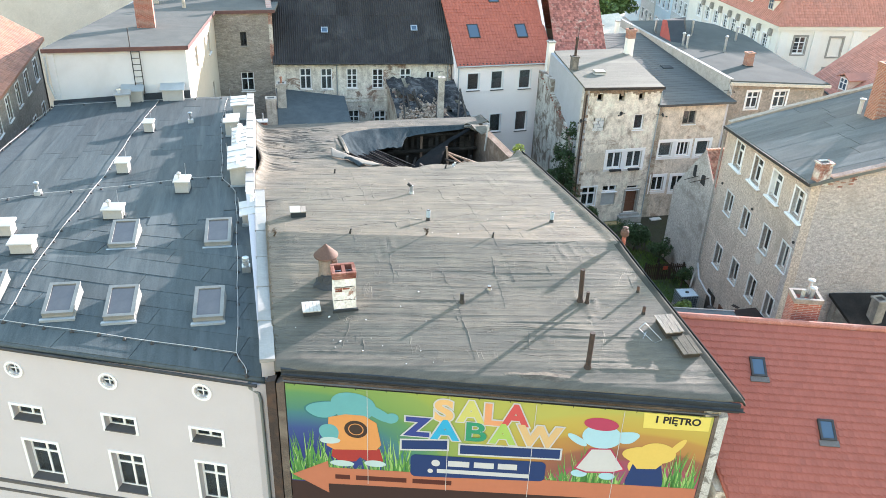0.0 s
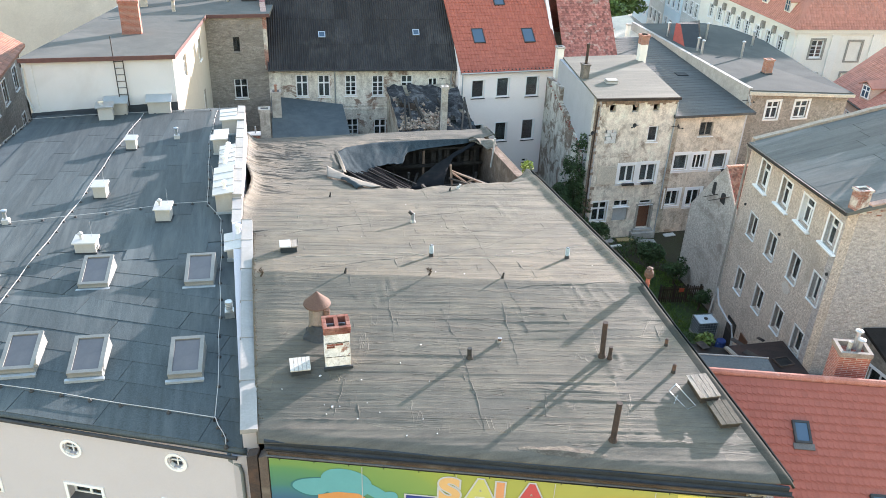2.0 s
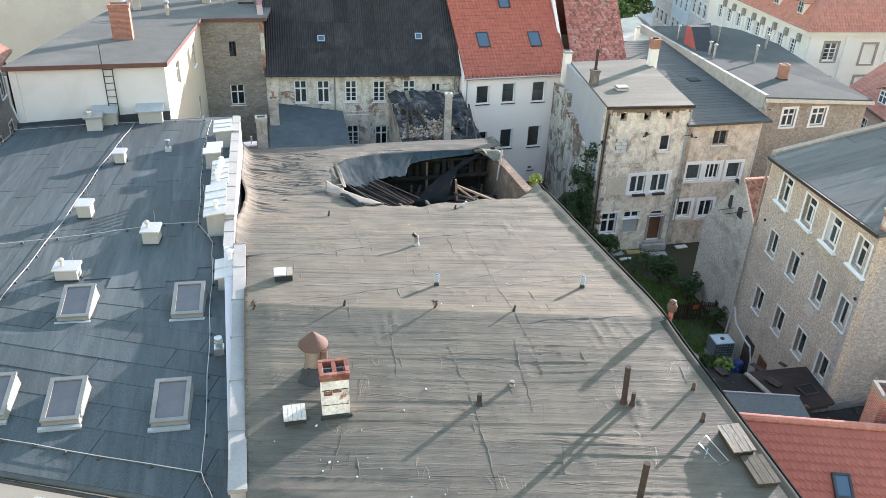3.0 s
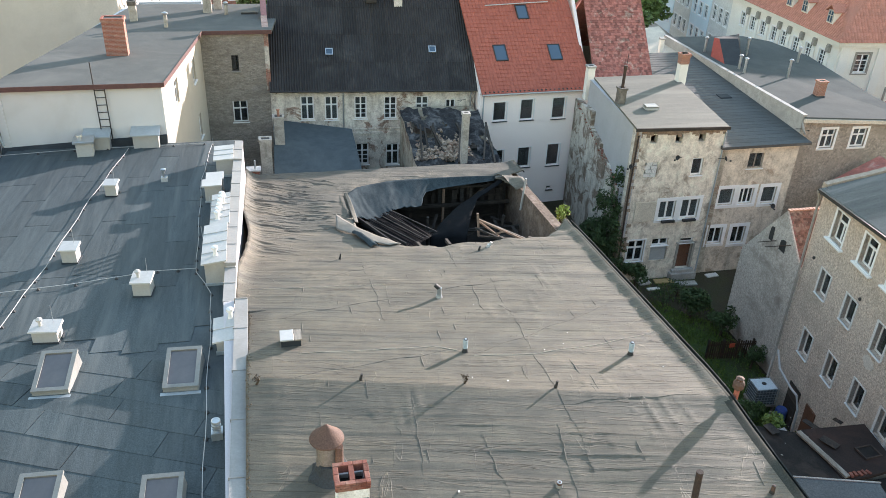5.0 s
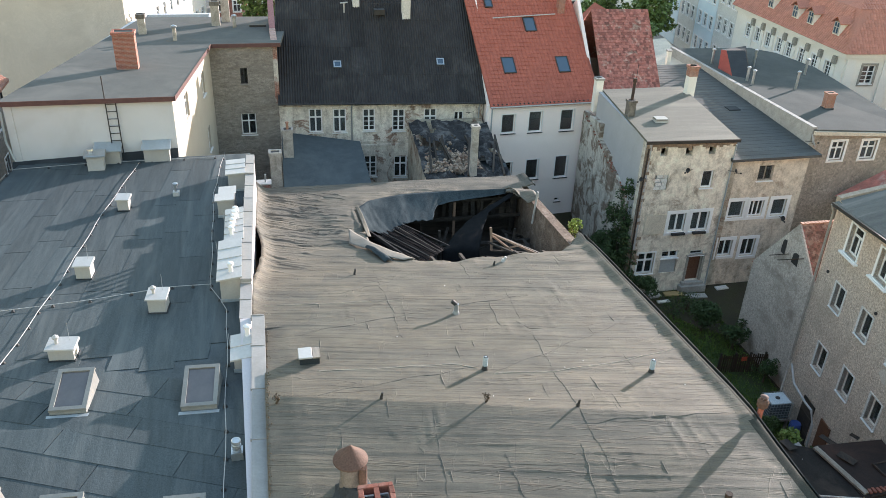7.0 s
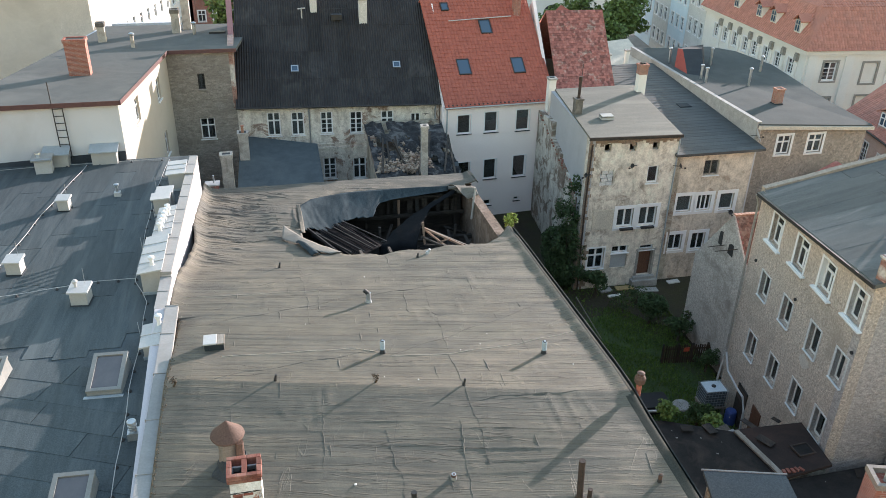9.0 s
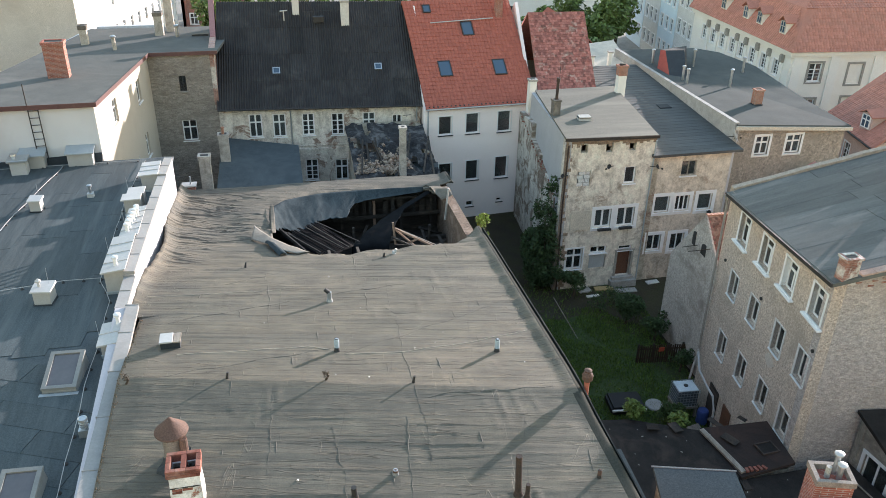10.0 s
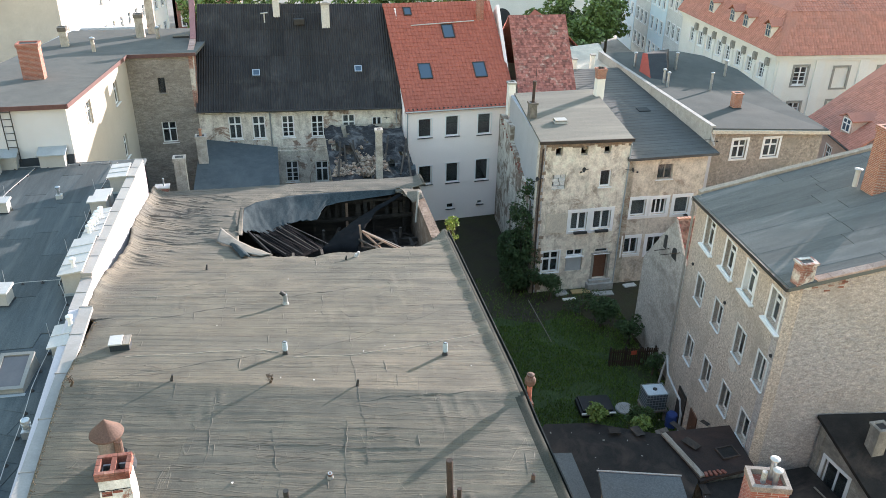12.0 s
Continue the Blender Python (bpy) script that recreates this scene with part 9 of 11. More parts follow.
for u in (2.6, 5.2, 7.9, 10.6):
    flat("seam", [(u, 8.2), (u + 0.018, 8.2), (u + 0.018, 12.16), (u, 12.16)], 0.03, WHITE)
# frame tube, cords and side strips
TUBE_GREY = surface("dull_grey_tube", (0.10, 0.10, 0.10), (0.07, 0.07, 0.07), scale=3, bump=0.1, rough=0.6)
bm = bmesh.new()
polytube(bm, [B_M @ Vector((-0.05, -0.06, 12.3)), B_M @ Vector((13.4, -0.06, 12.32))], 0.03)
part("tube", bm, TUBE_GREY, banner, "grey tube along the upper edge")
for k in range(14):
    bm = bmesh.new()
    tube(bm, B_M @ Vector((0.3 + k * 0.97, -0.06, 12.3)), B_M @ Vector((0.3 + k * 0.97, 0.0, 12.12)), 0.012, 5)
    part("cord", bm, DARK_METAL, banner)
FLAKING = surface("flaking_white_paint", (0.52, 0.51, 0.49), (0.40, 0.39, 0.37), (0.16, 0.15, 0.135), scale=4, big=1.6, fine=22, bump=0.4, coords="World", stain_amount=(0.56, 0.62))
for u0, u1, mat, lab in ((-0.62, -0.32, RUST, "rusty brown corner strip"), (-0.28, -0.03, DARK_WALL, ""), (13.33, 13.45, DARK_WALL, ""), (13.45, 13.72, FLAKING, "white painted corner strip with flaking edges")):
    bm = bmesh.new()
    hexa(bm, [B_M @ Vector(p) for p in ((u0, -0.02, G), (u1, -0.02, G), (u1, 0.3, G), (u0, 0.3, G), (u0, -0.02, 12.15), (u1, -0.02, 12.25), (u1, 0.3, 12.25), (u0, 0.3, 12.15))])
    part("corner_strip", bm, mat, hall, lab)

# ---- behind the torn roof: lean-to, burnt annex, stacks ----


def stack(name, label, x, y, w, d, z0, z1, mat, top=None, cap=0.0, pots=0, pot_mat=None, flare=0.0):
    t = thing(name, label, "chimney", (x, y, z0))
    h = z1 - z0
    bm = bmesh.new()
    hexa(bm, [(-w / 2, -d / 2, 0), (w / 2, -d / 2, 0), (w / 2, d / 2, 0), (-w / 2, d / 2, 0), (-w / 2, -d / 2, h), (w / 2, -d / 2, h), (w / 2, d / 2, h), (-w / 2, d / 2, h)])
    bevel(bm, 0.01)
    part("shaft", bm, mat, t)
    if top:
        bm = ring_bm(-w / 2 - 0.05 - flare, w / 2 + 0.05 + flare, -d / 2 - 0.05 - flare, d / 2 + 0.05 + flare, 0.14, h - cap, h + 0.04)
        part("crown", bm, top, t)
        # dark plate on the solid shaft gives the shade of a flue
        bm = bmesh.new()
        box(bm, -w / 2 + 0.08, w / 2 - 0.08, -d / 2 + 0.08, d / 2 - 0.08, h - 0.1, h + 0.005)
        part("flue", bm, DARK_METAL, t, "dark plate standing in for the open flue")
    for k in range(pots):
        px = (k - (pots - 1) / 2) * 0.3
        bm = bmesh.new()
        lathe(bm, [(0.09, h), (0.085, h + 0.4), (0.11, h + 0.41), (0.12, h + 0.5), (0.1, h + 0.5)], 12, (px, 0, 0))
        part("pot", bm, pot_mat or TERRACOTTA, t)
    return t


annex = thing("lean_to", "low lean-to with a blue-grey felt roof", "outbuilding")
walls(annex, [(2.0, 56.6), (7.0, 56.4), (7.2, 65.9), (2.1, 66.2)], G, [6.0, 6.0, 6.0, 6.0], BRICK_OLD)
bm = bmesh.new()
slab(bm, [(1.7, 56.2, 6.2), (7.3, 56.0, 6.2), (7.4, 64.2, 6.75), (2.0, 65.8, 7.1)], 0.14)
part("roof", bm, FELT_L, annex, "blue-grey felt roof")
stack("chimney", "white plastered chimney with bared bricks beside the lean-to", 1.33, 56.75, 0.68, 0.55, G, 9.3, STACK_GREY, STACK_GREY, 0.2)
stack("chimney", "white plastered chimney at the corner of the dark house", 2.3, 62.2, 0.66, 0.6, 5.5, 8.65, STACK_GREY, STACK_GREY, 0.1, 1)
# small white box at the far left corner of the felt roof
t = thing("roof_vent", "small white box vent with a metal lid", "vent", (0.55, 53.4, 8.5))
bm = bmesh.new()
box(bm, -0.35, 0.35, -0.25, 0.25, 0, 0.3)
part("body", bm, BRICK_RED, t)
bm = bmesh.new()
box(bm, -0.42, 0.42, -0.32, 0.32, 0.3, 0.38)
part("lid", bm, WHITE_SHEET, t)
bm = bmesh.new()
tube(bm, (0.1, 0, 0.36), (0.1, 0, 0.85), 0.05, 10)
part("pipe", bm, GALV, t)

ruin = thing("burnt_annex", "burnt annex with a collapsed roof under torn black sheeting", "outbuilding")
walls(ruin, [(10.9, 57.0), (16.3, 56.6), (16.6, 65.6), (11.2, 65.9)], G, [6.3, 6.3, 7.6, 7.6], BRICK_OLD)
SHEETING = surface("torn_black_sheeting", (0.025, 0.027, 0.03), (0.012, 0.012, 0.013), (0.10, 0.10, 0.10), scale=2.5, big=1.3, fine=20, rough=0.75, bump=0.8, dist=0.05, coords="World", stain_amount=(0.5, 0.62))
bm = bmesh.new()
n = 36
rows = []
for j in range(n + 1):
    row = []
    for i in range(n + 1):
        x, y = 10.75 + 5.7 * i / n, 56.4 + 7.2 * j / n
        z = 6.5 + 0.27 * (y - 56.4) * (1 - 0.25 * i / n) + 0.35 * noise.noise(Vector((x * 0.8, y * 0.8, 1))) + 0.15 * noise.noise(Vector((x * 2.6, y * 2.6, 4)))
        row.append(bm.verts.new((x, y, z)))
    rows.append(row)
for j in range(n):
    for i in range(n):
        if noise.noise(Vector((i * 0.17, j * 0.17, 8))) > 0.32:
            continue
        bm.faces.new([rows[j][i], rows[j][i + 1], rows[j + 1][i + 1], rows[j + 1][i]])
ob = part("sheeting", bm, SHEETING, ruin, "torn black sheeting over rubble")
ob.modifiers.new("thick", "SOLIDIFY").thickness = 0.03
RUBBLE = surface("pale_rubble", (0.42, 0.35, 0.275), (0.20, 0.165, 0.13), (0.24, 0.13, 0.09), scale=5, big=1.5, fine=25, bump=0.5, island=0.35)
rnd = random.Random(51)
bm = bmesh.new()
for k in range(900):
    x, y = rnd.uniform(10.9, 14.6), 57.9 + abs(rnd.gauss(0, 1.1))
    s = rnd.choice((0.04, 0.06, 0.08, 0.12, 0.18))
    z = 6.45 + 0.24 * (y - 56.9) + rnd.uniform(0, 0.25)
    box(bm, -s, s, -s * 0.6, s * 0.6, -s * 0.4, s * 0.4, Matrix.Translation((x, y, z)) @ pose(0, 0, 0, rnd.uniform(0, 90), rnd.uniform(0, 90), rnd.uniform(0, 180)))
ob = part("rubble", bm, RUBBLE, ruin, "pale rubble and broken bricks")
ob["kind"] = "stuff"
for k in range(9):
    x = 11.2 + k * 0.6
    bm = bmesh.new()
    a, b = Vector((x, 57.0 + rnd.uniform(0, 1), 6.6 + rnd.uniform(-0.1, 0.3))), Vector((x + rnd.uniform(-1, 1), 61 + rnd.uniform(-1, 2), 7.9 + rnd.uniform(-0.3, 0.3)))
    q = (b - a).to_track_quat("X", "Z").to_matrix().to_4x4()
    q.translation = a
    box(bm, 0, (b - a).length, -0.06, 0.06, -0.07, 0.07, q)
    part("rafter", bm, WOOD_DARK, ruin)
stack("chimney", "pale plastered chimney standing in the burnt annex", 13.9, 57.3, 0.42, 0.42, 6.3, 10.2, STACK_GREY, STACK_GREY, 0.15)
bm = bmesh.new()
slab(bm, [(10.9, 56.3, 6.3), (16.3, 55.9, 6.3), (16.7, 59.3, 6.75), (14.6, 60.0, 6.8), (13.2, 58.4, 6.6), (11.0, 57.8, 6.5)], 0.1)
part("lower_roof", bm, FELT_L, ruin, "blue-grey felt strip along the foot of the ruin")
# light metal sheet on the ruin's edge
bm = bmesh.new()
box(bm, 14.9, 16.1, 59.3, 60.0, 6.9, 6.93)
part("metal_sheet", bm, GALV, ruin, "loose pale metal sheet")

# ---- dark house: gutter, pipes, chimneys ----
o, a, up, n3 = slope_frame(DK_L, DK_R, DK_T)
bm = bmesh.new()
tube(bm, DK_L + Vector((0, -0.06, -0.06)), DK_R + Vector((0, -0.06, -0.06)), 0.07, 10)
part("gutter", bm, DARK_METAL, dk)
for x in (7.05, 16.4):
    u = on_x(DA, DB, x)
    p = on_wall(DA, DB, u, 0, -0.12)
    bm = bmesh.new()
    polytube(bm, [p @ Vector((0, -0.3, 8.85)), p @ Vector((0, 0, 8.4)), p @ Vector((0, 0, G))], 0.055, 10)
    part("downpipe", bm, GALV, dk)
bm = bmesh.new()
for z0, z1, dpt in ((5.55, 5.72, 0.1), (5.9, 5.98, 0.06), (8.62, 8.74, 0.08)):
    box(bm, 0.1, 14.6, -dpt, 0.02, z0, z1, on_wall(DA, DB, 0, 0))
part("cornice", bm, PLASTER_DK, dk, "worn plaster mouldings")
for u, v, w, h in ((5.9, 8.45, 0.5, 1.3), (9.6, 7.4, 0.6, 1.7)):
    p = o + a * u + up * v
    stack("chimney", "grey plastered chimney on the black roof", p.x, p.y, w, 0.5, p.z - 0.4, p.z + h, PALE_GREY, CONCRETE, 0.12)
p = o + a * 5.0 + up * 7.6
t = thing("vent_pipe", "white plastic roof vent pipe", "pipe", tuple(p))
bm = bmesh.new()
tube(bm, (0, 0, -0.1), (0, 0, 0.75), 0.05, 10), tube(bm, (-0.28, 0, 0.75), (0.28, 0, 0.8), 0.05, 10)
part("pipe", bm, WHITE_SHEET, t)
bm = bmesh.new()
polytube(bm, [o + a * 6.4 + up * 8.2 + n3 * 0.35, o + a * 9.4 + up * 8.35 + n3 * 0.35], 0.02)
t = thing("roof_ladder_rail", "thin dark rail near the ridge", "rail")
part("rail", bm, DARK_METAL, t)
bm = bmesh.new()
box(bm, o.x + 7.5, o.x + 8.3, 71.0, 71.5, 13.95, 14.35)
t = thing("roof_box", "small black box on the roof", "box")
part("box", bm, DARK_METAL, t)
t = thing("satellite_dish", "small dark wall bracket with wire", "aerial")
bm = bmesh.new()
tube(bm, (15.6, 65.55, 8.0), (15.6, 65.2, 8.2), 0.02), tube(bm, (15.3, 65.2, 8.2), (15.9, 65.2, 8.25), 0.02)
part("bracket", bm, DARK_METAL, t)
# brick verge between grey wing and black roof
for k in range(13):
    y, z = 66.42 + 0.31 * k, 13.1 + 0.006 * k
    bm = bmesh.new()
    box(bm, 1.68, 2.12, y, y + 0.29, z, z + 0.1 + 0.015 * (k % 2))
    bevel(bm, 0.01)
    part("coping_brick", bm, surface("pinkish_coping_brick", (0.50, 0.36, 0.31), (0.40, 0.27, 0.23), scale=4, fine=25, bump=0.3, obj_random=0.2), gw)
bm = bmesh.new()
box(bm, 1.75, 2.05, 66.45, 70.5, 9.0, 13.1)
part("verge_wall", bm, brick_mat("bared_brick_verge", (0.38, 0.17, 0.12), (0.30, 0.13, 0.10), (0.42, 0.37, 0.32), plaster=(0.56, 0.52, 0.46), amount=(0.47, 0.53)), gw, "plastered verge wall with bared brick")
bm = bmesh.new()
hexa(bm, [(1.72, 70.45, 11.0), (2.12, 70.45, 11.0), (2.12, 73.2, 11.0), (1.72, 73.2, 11.0), (1.72, 70.45, 13.3), (2.12, 70.45, 13.3), (2.12, 73.2, 15.65), (1.72, 73.2, 15.65)])
part("verge_cap", bm, surface("mauve_verge_paint", (0.34, 0.19, 0.20), (0.27, 0.15, 0.16), scale=2, fine=20, bump=0.1), gw, "mauve painted verge")

# ---- pale pink house: eave, gutter ----
bm = bmesh.new()
tube(bm, WH_L + Vector((0, -0.05, -0.05)), WH_R + Vector((0, -0.05, -0.05)), 0.06, 10)
part("gutter", bm, WHITE_SHEET, wh)
bm = bmesh.new()
polytube(bm, [(17.0, 64.2, 8.8), (17.0, 64.25, G)], 0.05, 10)
part("downpipe", bm, ZINC, wh)
o, a, up, n3 = slope_frame(WH_L, WH_R, WH_T)
for u, v, h in ((7.6, 8.3, 1.6),):
    p = o + a * u + up * v
    stack("chimney", "red brick chimney at the tiled ridge", p.x, p.y, 0.55, 0.55, p.z - 0.5, p.z + h, BRICK_RED, BRICK_RED, 0.12)
bm = bmesh.new()
for v in (7.6,):
    tube(bm, o + a * 1.8 + up * v + n3 * 0.2, o + a * 7.0 + up * (v + 0.25) + n3 * 0.2, 0.04, 8)
part("snow_rail", bm, WHITE_SHEET, wh, "pale snow guard rail")
bm = bmesh.new()
for k in range(26):
    box(bm, 0, 0.1, 0, 0.12, 0, 0.1, Matrix.Translation(WH_L + (WH_R - WH_L) * ((k + 0.5) / 26) + Vector((0, 0.02, 0.06))))
part("eave_filler", bm, DARK_METAL, wh)["kind"] = "stuff"
stack("chimney", "white plastered chimney between two houses", 24.7, 63.6, 0.55, 0.5, 8.5, 11.0, PALE, CONCRETE, 0.1)

# ---- peeling house: chimney, roof light, dishes ----
gch = stack("chimney", "sooty brick chimney with a tall metal flue", 24.2, 57.0, 0.5, 0.5, 10.3, 11.6, SOOTY, SOOTY, 0.1)
bm = bmesh.new()
tube(bm, (0, 0, 1.0), (0.05, 0.05, 2.5), 0.1, 12), tube(bm, (0.05, 0.05, 2.5), (0.05, 0.05, 2.75), 0.13, 12)
part("flue_pipe", bm, RUST, gch, "rusty metal flue")
bm = bmesh.new()
tube(bm, (0.1, 0.05, 2.2), (0.12, 0.05, 3.6), 0.015, 6)
part("aerial", bm, DARK_METAL, gch)
sl = thing("roof_light", "white domed roof light on a low kerb", "skylight", (25.7, 55.6, 10.6), rz=-4)
bm = bmesh.new()
box(bm, -0.42, 0.42, -0.32, 0.32, -0.05, 0.16)
part("kerb", bm, WHITE_SHEET, sl)
bm = bmesh.new()
box(bm, -0.45, 0.45, -0.35, 0.35, 0.16, 0.26)
bevel(bm, 0.05, 2)
part("dome", bm, WHITE_PAINT, sl)
stack("chimney", "white chimney with an orange brick crown", 30.6, 61.2, 0.62, 0.5, 9.3, 11.75, PALE, None)
t = stack("chimney", "orange brick chimney crown", 30.6, 61.2, 0.66, 0.54, 11.75, 12.45, BRICK_ORANGE, BRICK_ORANGE, 0.12)
bm = bmesh.new()
# dark block added so that the open flue reads as deep shade
tube(bm, (-0.1, 0, 0.6), (-0.1, 0, 0.85), 0.12, 10), tube(bm, (0.15, 0.05, 0.6), (0.15, 0.05, 0.8), 0.1, 10)
part("pot", bm, DARK_METAL, t)


t = thing("roof_hatch", "small flat dark hatch on the felt roof", "hatch", (33.98, 60.6, 9.36), rz=-2)
bm = bmesh.new()
box(bm, -0.45, 0.45, -0.4, 0.4, -0.05, 0.1)
bevel(bm, 0.02)
part("lid", bm, FELT_DARK, t)


def dish(x, y, z, r, rz, tilt=25, mat=None):
    t = thing("satellite_dish", "grey satellite dish on a wall bracket", "satellite dish", (x, y, z), group="satellite dishes", rz=rz)
    bm = bmesh.new()
    rings = []
    for k in range(5):
        rr = r * k / 4
        rings.append([bm.verts.new((rr * math.cos(2 * math.pi * i / 20), 0.12 * (rr / r) ** 2 * -1, rr * math.sin(2 * math.pi * i / 20) * 1.1)) for i in range(20)])
    for p, q in zip(rings, rings[1:]):
        for i in range(20):
            bm.faces.new([p[i], p[(i + 1) % 20], q[(i + 1) % 20], q[i]])
    bmesh.ops.remove_doubles(bm, verts=bm.verts, dist=0.001)
    ob = part("reflector", bm, mat or PALE_GREY, t, "", pose(0, -0.25, 0, -tilt, 0, 0))
    ob.modifiers.new("thick", "SOLIDIFY").thickness = 0.012
    bm = bmesh.new()
    tube(bm, (0, -0.22, 0), (0, 0.15, -0.05), 0.025), tube(bm, (0, -0.25, -0.15), (0, -0.62, -0.05), 0.012)
    part("arm", bm, DARK_METAL, t)
    bm = bmesh.new()
    box(bm, -0.04, 0.04, -0.7, -0.58, -0.09, -0.01)
    part("receiver", bm, DARK_METAL, t)


dish(26.6, 52.35, 8.6, 0.14, -60, mat=DARK_METAL), dish(29.35, 52.3, 8.4, 0.15, 50, mat=DARK_METAL), dish(23.5, 52.3, 8.2, 0.13, -60, mat=DARK_METAL)
dish(35.4, 53.6, 9.6, 0.42, 60, mat=WHITE_SHEET)
dish(34.0, 52.5, 4.7, 0.16, -10, mat=DARK_METAL)
bm = bmesh.new()
polytube(bm, [(23.55, 52.42, 10.1), (23.5, 52.42, 6.0), (23.6, 52.42, G)], 0.05, 8)
part("downpipe", bm, RUST, gr)
bm = bmesh.new()
polytube(bm, [(29.45, 52.42, 10.1), (29.4, 52.42, 5.0), (29.4, 52.42, G)], 0.05, 8)
part("downpipe", bm, ZINC, gr)
bm = bmesh.new()
hexa(bm, [(23.2, 52.12, 10.5), (29.5, 52.12, 10.36), (29.5, 52.2, 10.36), (23.2, 52.2, 10.5), (23.2, 52.12, 10.71), (29.5, 52.12, 10.56), (29.5, 52.2, 10.56), (23.2, 52.2, 10.71)])
part("eave_board", bm, WOOD_DARK, gr)
bm = bmesh.new()
for x0, x1, z0, z1 in ((24.15, 25.6, 4.1, 5.5),):
    box(bm, x0, x1, 52.44, 52.5, z0, z1)
part("plaster_panel", bm, RENDER_BEIGE, gr, "smooth beige plaster panel")
bm = bmesh.new()
rg = random.Random(17)
for k in range(46):
    z = G + k * 0.23
    box(bm, 23.36, 23.62 + (0.55 if k < 20 else 0.25) * rg.random(), 52.455 + 0.02 * rg.random(), 52.52, z, z + 0.22)
for k in range(26):
    x = 23.4 + k * 0.235
    box(bm, x, x + 0.225, 52.46 + 0.02 * rg.random(), 52.52, 10.2 - 0.32 * rg.random(), 10.42)
part("bared_brick", bm, brick_mat("bared_brown_brick", (0.26, 0.18, 0.12), (0.34, 0.26, 0.19), (0.20, 0.18, 0.15)), gr, "strip of bared brown brick")
for x0, x1 in ((26.1, 27.0), (27.6, 28.5)):
    bm = bmesh.new()
    box(bm, x0, x1, 52.2, 52.4, 4.0, 4.14)
    part("flower_box", bm, DARK_METAL, gr)
# crumbling yard wall
yw = thing("yard_wall", "crumbling plastered yard wall with bared bricks", "wall", kind="structure")
bm = bmesh.new()
pts = [(64.4, 8.3), (60.5, 8.7), (60.5, 7.6), (58.0, 7.3), (58.0, 6.9), (56.0, 6.6), (55.4, 6.1), (53.8, 5.9)]
va = [bm.verts.new((24.15 - (64.4 - y) * 0.07, y, z)) for y, z in pts] + [bm.verts.new((23.4, 53.8, G)), bm.verts.new((24.15, 64.4, G))]
vb2 = [bm.verts.new((v.co.x + 0.35, v.co.y, v.co.z)) for v in va]
bm.faces.new(va), bm.faces.new(list(reversed(vb2)))
for i in range(len(va)):
    bm.faces.new([va[i], va[(i + 1) % len(va)], vb2[(i + 1) % len(va)], vb2[i]])
part("wall_body", bm, ROUGH_WALL, yw)
bm = bmesh.new()
rnd = random.Random(61)
for k in range(60):
    y = rnd.uniform(54, 64)
    z = 5.9 + (y - 53.8) * 0.23 + rnd.uniform(-0.1, 0.1)
    x = 24.15 - (64.4 - y) * 0.07 + rnd.uniform(0.02, 0.2)
    box(bm, -0.12, 0.12, -0.06, 0.06, -0.03, 0.05, Matrix.Translation((x, y, z)) @ pose(0, 0, 0, rnd.uniform(-20, 20), 0, rnd.uniform(0, 180)))
part("loose_bricks", bm, BRICK_PIECE, yw)["kind"] = "stuff"

# ---- white house behind: ladder, chimneys, vents ----
ld = thing("ladder", "black metal wall ladder", "ladder")
bm = bmesh.new()
for x in (-7.15, -6.65):
    tube(bm, (x, 53.25, 10.8), (x, 53.25, 14.1 if x > -7 else 15.3), 0.03, 8)
part("stile", bm, DARK_METAL, ld)
for k in range(8):
    bm = bmesh.new()
    tube(bm, (-7.15, 53.25, 11.0 + k * 0.4), (-6.65, 53.25, 11.0 + k * 0.4), 0.022, 6)
    part("rung", bm, DARK_METAL, ld)
stack("chimney", "broad red brick chimney on the flat roof", -6.75, 60.0, 1.2, 0.75, 13.2, 15.85, BRICK_RED, BRICK_RED, 0.15)
stack("chimney", "slim weathered chimney with a sooty top", -7.0, 70.4, 0.5, 0.5, 12.7, 14.4, STACK_GREY, SOOTY, 0.25)
stack("chimney", "slim weathered chimney with a sooty top", -2.1, 73.2, 0.6, 0.6, 12.4, 14.6, STACK_GREY, SOOTY, 0.25)
stack("chimney", "tall slim chimney, whitewashed and sooty", -1.4, 74.6, 0.6, 0.5, 12.4, 16.4, STACK_GREY, SOOTY, 0.6)
for x, y, h in ((-4.65, 67.9, 0.9), (-0.75, 72.2, 0.8)):
    t = thing("vent_pipe", "white roof vent pipe with a cap", "pipe", (x, y, wb_z(x, y) + 0.05), group="pipes on the flat roof")
    bm = bmesh.new()
    tube(bm, (0, 0, 0), (0, 0, h), 0.13, 12)
    part("pipe", bm, STACK_GREY, t)
    bm = bmesh.new()
    lathe(bm, [(0.15, h), (0.19, h + 0.05), (0.19, h + 0.14), (0.05, h + 0.2)], 12)
    part("cap", bm, GALV, t)
t = thing("roof_hatch", "flat dark roof hatch", "hatch", (0.9, 72.4, wb_z(0.9, 72.4) + 0.1))
bm = bmesh.new()
box(bm, -0.6, 0.6, -0.2, 0.2, 0, 0.15)
part("lid", bm, DARK_METAL, t)
bm = bmesh.new()
polytube(bm, [(-12.2, 53.2, 13.6), (-12.25, 53.2, 12.0), (-12.0, 53.1, 11.0)], 0.06, 8)
part("downpipe", bm, ZINC, wb)

